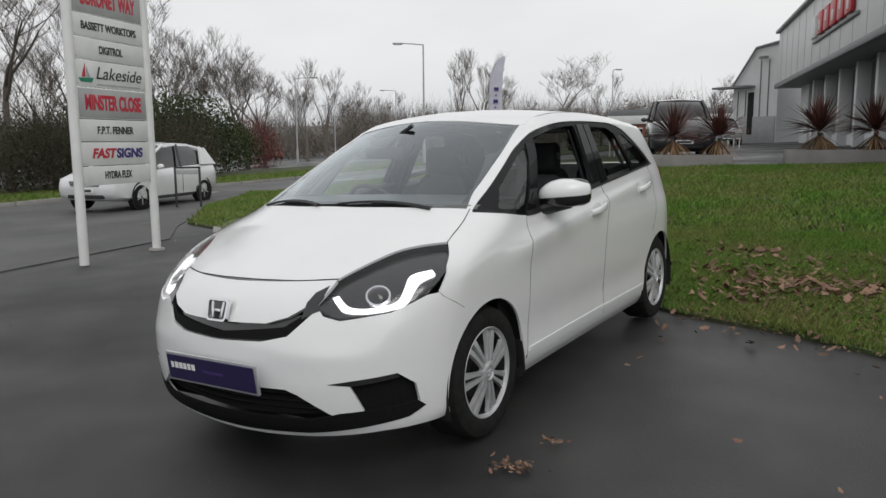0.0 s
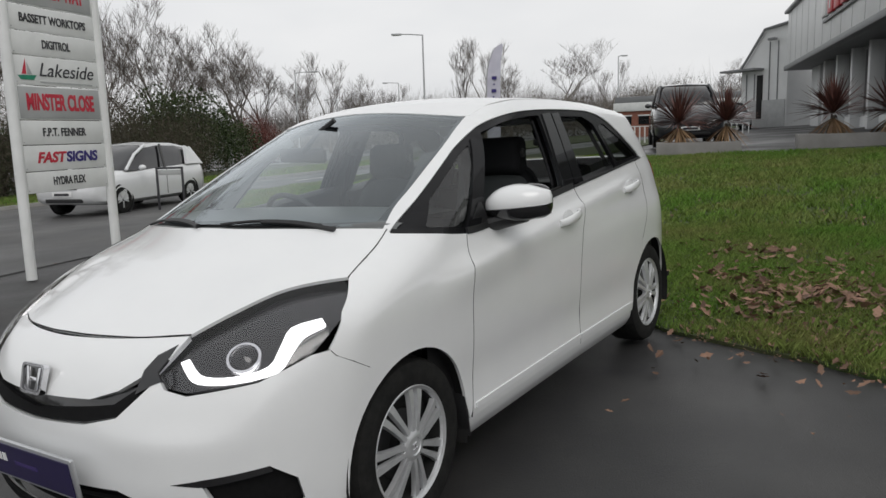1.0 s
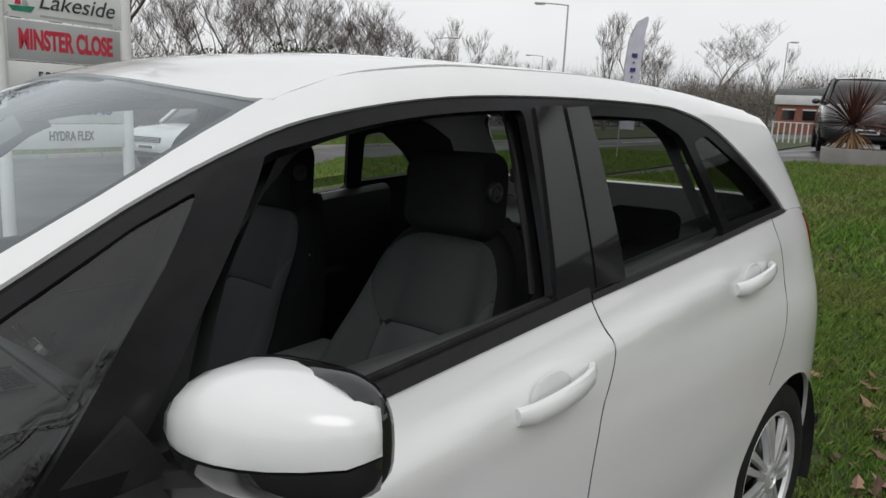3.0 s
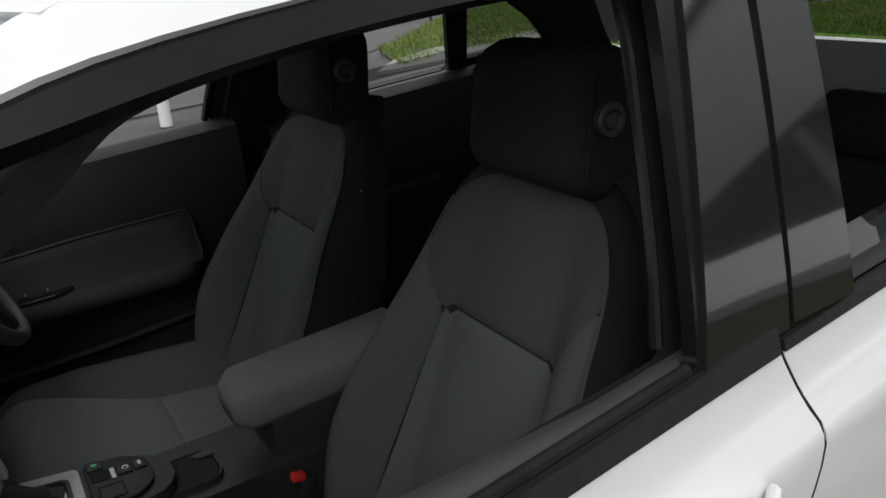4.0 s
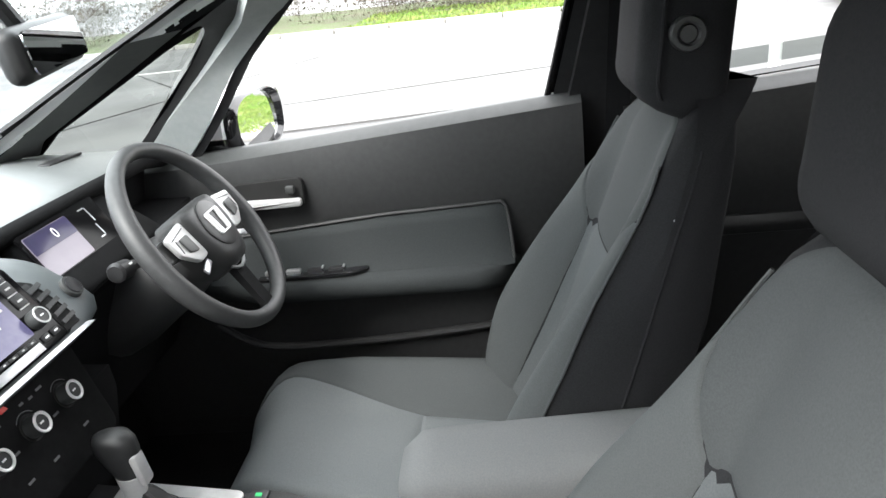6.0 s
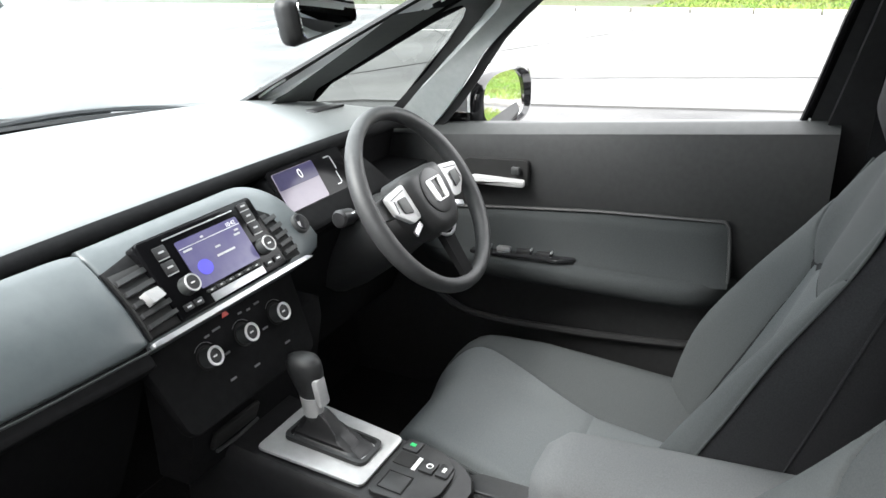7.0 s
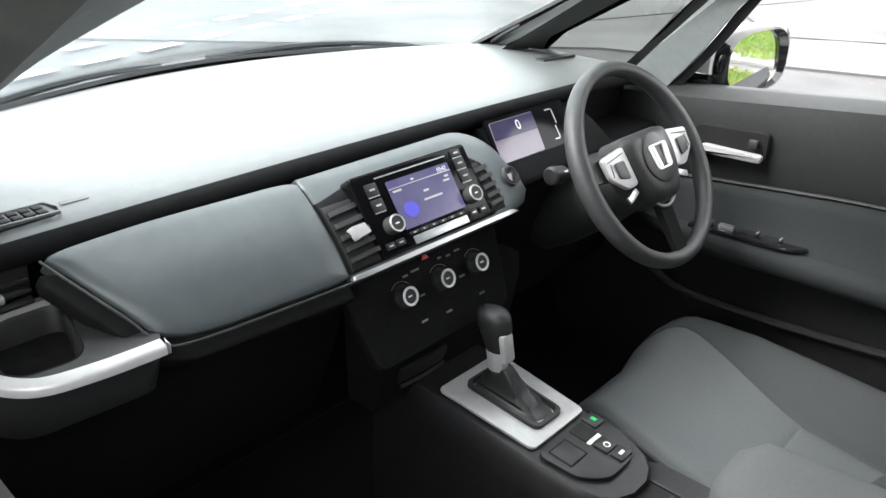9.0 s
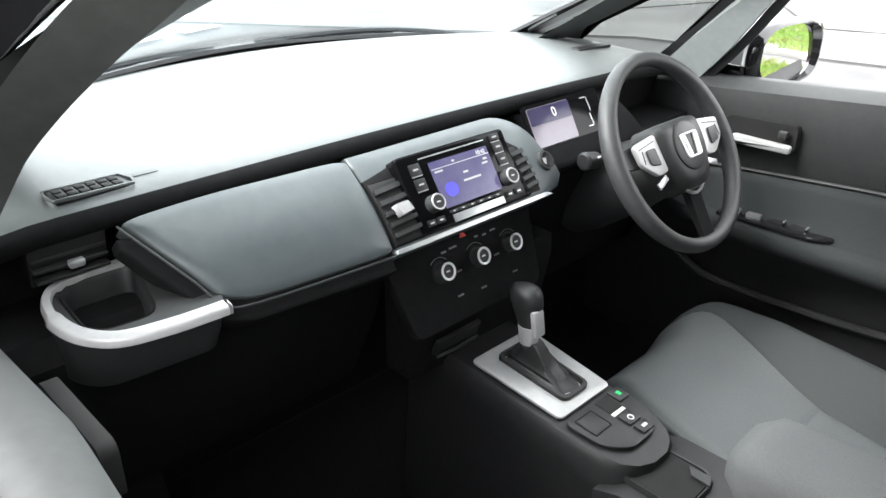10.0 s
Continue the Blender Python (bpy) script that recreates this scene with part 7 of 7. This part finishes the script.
# ---- planters with spiky plants ----
def planter(p0, p1, label):
    a, b = Vector((*p0, 0)), Vector((*p1, 0))
    m = (a + b) / 2
    t = math.degrees(math.atan2(b.y - a.y, b.x - a.x))
    pl = stand("planter", label, "planter", m.x, m.y, t)
    n = (b - a).length
    for yy in (0, 1.1):
        part("planter_wall", block((n, .18, .52), pose(0, yy, .02), .015), CONCRETE, pl)
    for xx in (-n / 2, n / 2):
        part("planter_end", block((.18, .92, .52), pose(xx - math.copysign(.09, xx), .55, .018), .015), CONCRETE, pl)
    part("planter_soil", block((n - .3, .95, .06), pose(0, .55, .22), .02), GRASSY, pl)


planter(spot(1150, 19.5), spot(1291, 19.0), "low concrete planter wall beside the lawn")
planter(spot(1386, 18.6), spot(1640, 17.5), "low concrete planter wall before the showroom")


def spiky_plant(x, y, s, seed):
    rnd = random.Random(seed)
    pl = stand("cordyline_plant", "bronze spiky plant with dry lower leaves", "plant", x, y, rnd.uniform(0, 360), "spiky plants", z=lift(x, y) + .22)
    part("stem", tube([(0, 0, 0), (.01, 0, .5 * s)], [.06 * s, .05 * s], 8), BARK, pl)
    for name, n, lo, hi, z0, ln, mt in (("foliage_head", 190, -.15, 1.5, .55, .85, YUCCA), ("dead_skirt", 70, -1.15, -.45, .45, .70, YUCCADRY)):
        vs, fs = [], []
        for k in range(n):
            a, e = rnd.uniform(0, 6.28), rnd.uniform(lo, hi)
            l = ln * s * 1.25 * rnd.uniform(.75, 1.1)
            d = Vector((math.cos(a) * math.cos(e), math.sin(a) * math.cos(e), math.sin(e)))
            w = Vector((-math.sin(a), math.cos(a), 0)) * .022 * s
            p = Vector((0, 0, z0 * s))
            i = len(vs)
            vs += [p + d * .04 - w * .5, p + d * .04 + w * .5, p + d * l * .5 + w + Vector((0, 0, .012)), p + d * l * .5 - w, p + d * l - Vector((0, 0, .10 * l * math.cos(e)))]
            fs += [(i, i + 1, i + 2, i + 3), (i + 3, i + 2, i + 4)]
        mesh(name, vs, fs, mt, pl, smooth=0)


for k, (pxx, d, s) in enumerate(((1169, 19.9, .98), (1249, 19.6, .92), (1428, 18.9, .98), (1527, 18.3, .90), (1625, 17.9, .95))):
    x, y = spot(pxx, d)
    spiky_plant(x + .15, y + .4, s, 20 + k)

# ---- showroom ----
def showroom():
    f0, f1 = Vector((*spot(1364, 45), 0)), Vector((*spot(1568, 21), 0))
    d = (f1 - f0).normalized()
    n = 36
    t = math.degrees(math.atan2(d.y, d.x))
    b = stand("showroom_building", "grey clad car showroom with dark glazing", "building", f0.x, f0.y, t, z=.40)
    # own axes: x along the front towards the viewer, y away from it
    part("fascia", block((n, 14, 3.0), pose(n / 2, 7.0, 4.85), .05), CLAD, b)
    part("fascia_edge", block((n, .4, .25), pose(n / 2, .05, 3.32), .03), CLADDARK, b)
    part("soffit", block((n, 2.4, .08), pose(n / 2, 1.2, 3.24)), CLADDARK, b)
    part("roof_edge", block((n + .3, 14.4, .16), pose(n / 2, 7.0, 6.42), .03), CLADDARK, b)
    part("back_wall", block((n, .3, 3.3), pose(n / 2, 3.0, 1.6)), CLADDARK, b)
    k = 0
    x = 1.2
    for w, kind in ((2.6, "wall"), (2.2, "glass"), (.45, "pier"), (2.8, "glass"), (.35, "pier"), (2.8, "glass"), (.35, "pier"), (2.8, "glass"), (.35, "pier"), (2.8, "glass"), (.35, "pier"), (2.8, "glass"), (.35, "pier"), (2.8, "glass"), (.35, "pier"), (2.8, "glass"), (.35, "pier"), (2.8, "glass")):
        if kind == "wall":
            part("wall", block((w, .3, 3.3), pose(x + w / 2, 1.3, 1.6)), CLAD, b)
        elif kind == "pier":
            part("pier", block((w, .5, 3.3), pose(x + w / 2, 1.2, 1.6), .02), CLAD, b)
        else:
            win = new("window")
            win.parent = b
            part("pane", block((w, .02, 2.7), pose(x + w / 2, 1.45, 1.85)), GLOSS, win)
            part("frame", block((w, .08, .10), pose(x + w / 2, 1.42, .48)), SIGNGREY, win)
            part("frame", block((w, .08, .08), pose(x + w / 2, 1.42, 3.18)), SIGNGREY, win)
            part("mullion", block((.06, .08, 2.7), pose(x + w * .5, 1.41, 1.85)), SIGNGREY, win)
            part("dwarf_wall", block((w, .25, .45), pose(x + w / 2, 1.45, .22)), CLAD, win)
        x += w
    for xx in range(1, n, 2):
        part("cladding_joint", block((.012, .012, 3.0), pose(xx * 1.0 + .4, -.005, 4.85)), SIGNGREY, b)
    sg = new("fascia_sign")
    sg.parent = b
    part("sign_box", block((8.4, .10, .12), pose(16.2, -.06, 4.38), .02), CLADDARK, sg)
    for k in range(5):
        part("sign_letter", block((1.0, .14, .92), pose(13.9 + k * 1.32, -.10, 4.98), .04), REDSIGN, sg)
        part("sign_letter_face", block((.26, .04, .40), pose(13.9 + k * 1.32, -.165, 4.98 + (.1 if k % 2 else -.1)), .02), CLAD, sg)
    part("sign_mark", block((.9, .14, .92), pose(12.4, -.10, 4.98), .06), SIGNWHITE, sg)
    # older gabled end
    e0, e1 = Vector((*spot(1289, 49), 0)), Vector((*spot(1366, 46), 0))
    d2 = (e1 - e0).normalized()
    g = stand("gabled_workshop", "grey gabled workshop at the showroom's end", "building", e0.x, e0.y, math.degrees(math.atan2(d2.y, d2.x)), z=.40)
    w = (e1 - e0).length
    part("gable_wall", slab([(0, 0), (w, 0), (w, 6.0), (w * .52, 5.8), (0, 3.55)], -16, Matrix(((1, 0, 0, 0), (0, 0, -1, 0), (0, 1, 0, 0), (0, 0, 0, 1)))), CLAD, g, smooth=0)
    part("roof_trim", tube([(-.1, -.1, 3.5), (w * .52, -.1, 5.85), (w + .1, -.1, 6.05)], .09, 6), CLADDARK, g)
    part("canopy", block((w * .8, .9, .12), pose(w * .1, -.4, 3.55)), CLADDARK, g)
    part("doorway", block((.42, .06, 2.6), pose(w * .42, -.03, 1.9), .01), VOID, g)
    part("lower_wall", block((w * .95, .05, 1.7), pose(w * .5, -.03, .85)), SIGNGREY, g)
    for xx in (.12, .30, .62, .80):
        part("panel_joint", block((.05, .06, 5.0 if xx > .5 else 3.2), pose(w * xx, -.02, 2.6 if xx > .5 else 1.7)), CLADDARK, g)
    part("flood_lamp", block((.5, .3, .16), pose(w * .75, -.35, 5.2), .04), CLADDARK, g)


showroom()


def low_unit():
    a, b = Vector((*spot(1075, 66), 0)), Vector((*spot(1300, 60), 0))
    d = (b - a).normalized()
    u = stand("brick_unit", "low red brick works unit with a white fascia", "building", a.x, a.y, math.degrees(math.atan2(d.y, d.x)), z=0)
    n = (b - a).length
    part("wall", block((n, 8, 2.2), pose(n / 2, 4, 1.1)), BRICK, u)
    part("fascia", block((n + .4, 8.4, .7), pose(n / 2, 4, 2.55), .04), SIGNWHITE, u)
    part("roof", block((n + .2, 8.2, .5), pose(n / 2, 4, 3.15), .04), CLADDARK, u)
    for k in range(7):
        w = new("window")
        w.parent = u
        part("pane", block((.9, .06, .7), pose(.9 + k * n / 7, -.02, 1.45)), GLOSS, w)
        part("frame", block((1.0, .04, .10), pose(.9 + k * n / 7, -.03, 1.85)), SIGNWHITE, w)
    # white railing before it
    r = stand("railing", "white steel railing before the works unit", "railing", *spot(1075, 40), math.degrees(math.atan2(d.y, d.x)), z=.2)
    for k in range(26):
        part("post", block((.05, .05, .9), pose(k * .26, 0, .45)), SIGNWHITE, r)
    part("rail", block((6.6, .05, .05), pose(3.25, 0, .9)), SIGNWHITE, r)


low_unit()


# ---- trees ----
def grow(rnd, p, d, length, radius, level, out, top, spread, twigs):
    """Adds a limb and its branches to out: (points, radii)."""
    n = 4 if level < 3 else 3
    pts, rad = [p], [radius]
    q = p.copy()
    dd = d.copy()
    for k in range(n):
        dd = (dd + Vector((rnd.uniform(-1, 1), rnd.uniform(-1, 1), rnd.uniform(-.4, 1))) * .13).normalized()
        q = q + dd * length / n
        pts.append(q.copy())
        rad.append(radius * (1 - (k + 1) / n * .55))
    out.append((pts, rad, level))
    if level >= top:
        return
    kids = rnd.randint(3, 4) if level < top - 1 else twigs
    for c in range(kids):
        t = rnd.uniform(.35, 1.0) if c else 1.0
        i = min(int(t * n), n - 1)
        base = pts[i].lerp(pts[i + 1], t * n - i) if t < 1 else pts[-1]
        a = rnd.uniform(0, 6.28)
        side = Vector((math.cos(a), math.sin(a), rnd.uniform(-.1, .5)))
        nd = (dd * (1 - spread) + side * spread * rnd.uniform(.7, 1.2) + Vector((0, 0, .16))).normalized()
        grow(rnd, base, nd, length * rnd.uniform(.55, .78), max(rad[i] * .58, .008), level + 1, out, top, spread, twigs)


def limbs(items, sides):
    vs, fs = [], []
    for pts, rad, level in items:
        rings = []
        for i, p in enumerate(pts):
            d = (pts[min(i + 1, len(pts) - 1)] - pts[max(i - 1, 0)]).normalized()
            u = d.cross(Vector((.3, .9, .2))).normalized()
            v = d.cross(u)
            rings.append(len(vs))
            vs += [p + (u * math.cos(2 * math.pi * k / sides) + v * math.sin(2 * math.pi * k / sides)) * rad[i] for k in range(sides)]
        for a, b in zip(rings, rings[1:]):
            fs += [(a + k, a + (k + 1) % sides, b + (k + 1) % sides, b + k) for k in range(sides)]
    return vs, fs


def bare_tree(seed, h, label, spread=.55, top=5, twigs=5, thick=.02):
    rnd = random.Random(seed)
    t = stand("bare_tree", label, "tree", 0, 0, z=0)
    out = []
    grow(rnd, Vector((0, 0, -.1)), Vector((0, 0, 1)), h * .34, h * thick, 0, out, top, spread, twigs)
    top_z = max(p.z for pts, *_ in out for p in pts)
    f = h / top_z
    out = [([Vector((p.x * f, p.y * f, p.z * f)) for p in pts], rad, lv) for pts, rad, lv in out]
    vs, fs = limbs([o for o in out if o[2] < 2], 8)
    mesh("trunk", vs, fs, BARK, t)
    vs, fs = limbs([o for o in out if o[2] >= 2], 3)
    mesh("crown", vs, fs, TWIG, t, smooth=0)
    return t


kinds = [bare_tree(3, 10, "bare winter tree with a fine rounded crown", .5, 5, 8), bare_tree(8, 9, "bare winter tree with spreading limbs", .62, 5, 7), bare_tree(15, 12, "slender bare winter tree", .36, 5, 7)]
PLACES = [(0, 296, 46, 1.05), (0, 440, 52, .95), (1, 985, 46, .72), (2, 815, 62, .72), (2, 850, 66, .78), (0, 895, 70, .80), (0, 1262, 66, .62), (1, 1195, 72, .55), (2, 580, 88, .95), (1, 20, 30, 1.15), (2, -40, 22, 1.0), (0, 100, 44, .9), (2, 200, 42, .85), (0, 360, 64, 1.0), (1, 640, 120, .9), (2, 690, 130, .85), (0, 770, 110, .7), (2, 1060, 95, .75), (1, 1100, 90, .6), (1, -150, 26, 1.2), (0, -350, 24, 1.1), (2, 520, 100, .8), (0, 1000, 120, .8), (0, 325, 50, .92), (0, 470, 62, .95), (1, 250, 52, 1.0), (0, 545, 74, .9), (0, 150, 48, 1.05), (1, 400, 58, .9), (0, 610, 96, .95)]
used = set()
for kind, pxx, d, s in PLACES:
    x, y = spot(pxx, d)
    m = Matrix.Translation((x, y, 0)) @ LEAN @ pose(0, 0, 0, 0, 0, pxx * 37 % 360) @ Matrix.Scale(s, 4)
    if kind not in used:
        kinds[kind].matrix_basis = m
        used.add(kind)
    else:
        c = copy_thing(kinds[kind], m)
        c.matrix_basis = m


# ---- the wooded bank across the drive, mirrored in the car's side ----
for kind, x, y, sc in ((1, 9.5, 2.0, 1.0), (0, 12.0, -1.5, 1.1), (2, 13.0, 5.5, .95), (0, 15.5, 1.5, 1.15), (1, 14.5, -5.0, 1.1), (2, 17.0, 8.0, 1.0)):
    m = pose(x, y, lift(x, y), 0, 0, x * 53 % 360) @ Matrix.Scale(sc, 4)
    c = copy_thing(kinds[kind], m)
    c.matrix_basis = m


# ---- brushwood along the road ----
def brush(name, label, blobs, seed, material, per, size, stems=True):
    """Tangled scrub: thin stems and small leaf shapes round many centres."""
    rnd = random.Random(seed)
    vs, fs = [], []
    for (cx, cy, cz, rx, ry, rz) in blobs:
        for k in range(per):
            a, b = rnd.uniform(0, 6.28), rnd.uniform(-1, 1)
            r = rnd.random() ** .4
            p = Vector((cx + rx * r * math.cos(a) * math.sqrt(1 - b * b), cy + ry * r * math.sin(a) * math.sqrt(1 - b * b), max(.02, cz + rz * r * b)))
            i = len(vs)
            if stems and k % 4:
                d = Vector((rnd.uniform(-.7, .7), rnd.uniform(-.7, .7), 1)).normalized() * size * rnd.uniform(4, 14)
                w = Vector((rnd.uniform(-1, 1), rnd.uniform(-1, 1), 0)).normalized() * size * .07
                vs += [p - w, p + w, p + d]
                fs.append((i, i + 1, i + 2))
            else:
                u = Vector((rnd.uniform(-1, 1), rnd.uniform(-1, 1), rnd.uniform(-1, 1))).normalized() * size * rnd.uniform(.5, 1.3)
                v = u.cross(Vector((rnd.uniform(-1, 1), rnd.uniform(-1, 1), rnd.uniform(-1, 1)))).normalized() * size * rnd.uniform(.3, .8)
                vs += [p - u, p + v * .8, p + u, p - v]
                fs.append((i, i + 1, i + 2, i + 3))
    return tagged(mesh(name, vs, fs, material, None, smooth=0), label, "scrub", kind="stuff")


rnd = random.Random(77)
blobs = []
for k in range(105):
    y = rnd.uniform(-20, 25)
    x = -24.5 - rnd.random() ** 1.5 * 13
    h = rnd.uniform(1.6, 3.4) + .06 * max(0, -24 - x) * 3
    blobs.append((x, y, h * .5, rnd.uniform(1.0, 2.4), rnd.uniform(1.2, 2.6), h * .62))
brush("scrub_belt", "brown winter scrub and brambles along the road", blobs, 31, BRUSH, 1700, .062)
blobs = [(*spot(p, d), z, 1.9, 1.9, r) for p, d, z, r in ((330, 38, 2.0, 2.3), (360, 40, 2.6, 2.0), (300, 42, 2.8, 2.2), (390, 44, 1.8, 1.8), (270, 40, 1.6, 1.8), (60, 30, 1.4, 1.5), (170, 40, 2.4, 2.0), (420, 50, 1.5, 1.6))]
brush("evergreen_scrub", "dark green ivy and holly scrub", blobs, 32, IVY, 3200, .085, False)
brush("red_stem_scrub", "reddish winter stems beside the road", [(*spot(450, 56), 1.6, 1.8, 1.8, 2.2), (*spot(470, 58), 1.3, 1.5, 1.5, 1.8)], 33, REDBRUSH, 2600, .09)
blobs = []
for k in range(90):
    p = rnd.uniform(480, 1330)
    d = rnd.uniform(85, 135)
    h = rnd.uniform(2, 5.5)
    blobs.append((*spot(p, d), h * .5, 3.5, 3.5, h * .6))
# haze over the far woodland comes from its pale material
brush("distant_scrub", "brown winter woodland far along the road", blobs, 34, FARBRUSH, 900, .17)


def hill():
    """A wooded ridge on the skyline, its haze painted into the pale grey."""
    vs, fs = [], []
    n, m = 120, 8
    for i in range(n + 1):
        p = -900 + 2900 * i / n
        for j in range(m + 1):
            d = 210 + 45 * j
            x, y = spot(p, d)
            e = math.sin(math.pi * min(1, max(0, (p + 900) / 2200))) ** .5
            z = (j / m) * (20 * e + 5 * noise.noise(Vector((p * .004, j * .3, 1))) + 2.2 * noise.noise(Vector((p * .03, j, 4)))) - .5
            vs.append((x, y, z))
    fs = [(i * (m + 1) + j, (i + 1) * (m + 1) + j, (i + 1) * (m + 1) + j + 1, i * (m + 1) + j + 1) for i in range(n) for j in range(m)]
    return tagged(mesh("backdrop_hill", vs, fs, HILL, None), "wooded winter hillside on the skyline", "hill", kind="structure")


hill()
rnd = random.Random(5)
blobs = []
for k in range(170):
    p, j = rnd.uniform(-700, 1500), rnd.uniform(.1, 1.0)
    e = math.sin(math.pi * min(1, max(0, (p + 900) / 2200))) ** .5
    blobs.append((*spot(p, 210 + 360 * j), 20 * e * j + 1.0, 11, 11, 4.5))
# same hazed grey as the ridge, no real haze
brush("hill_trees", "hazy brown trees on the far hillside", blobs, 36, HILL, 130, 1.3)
rnd = random.Random(8)
blobs = []
for k in range(60):
    y, x = rnd.uniform(-16, 11), rnd.uniform(19, 25)
    h = rnd.uniform(2.2, 4.2)
    blobs.append((x, y, h * .5 + .2, 1.8, 2.0, h * .62))
brush("bank_scrub", "brown winter scrub on the bank across the drive", blobs, 41, BRUSH, 700, .10)
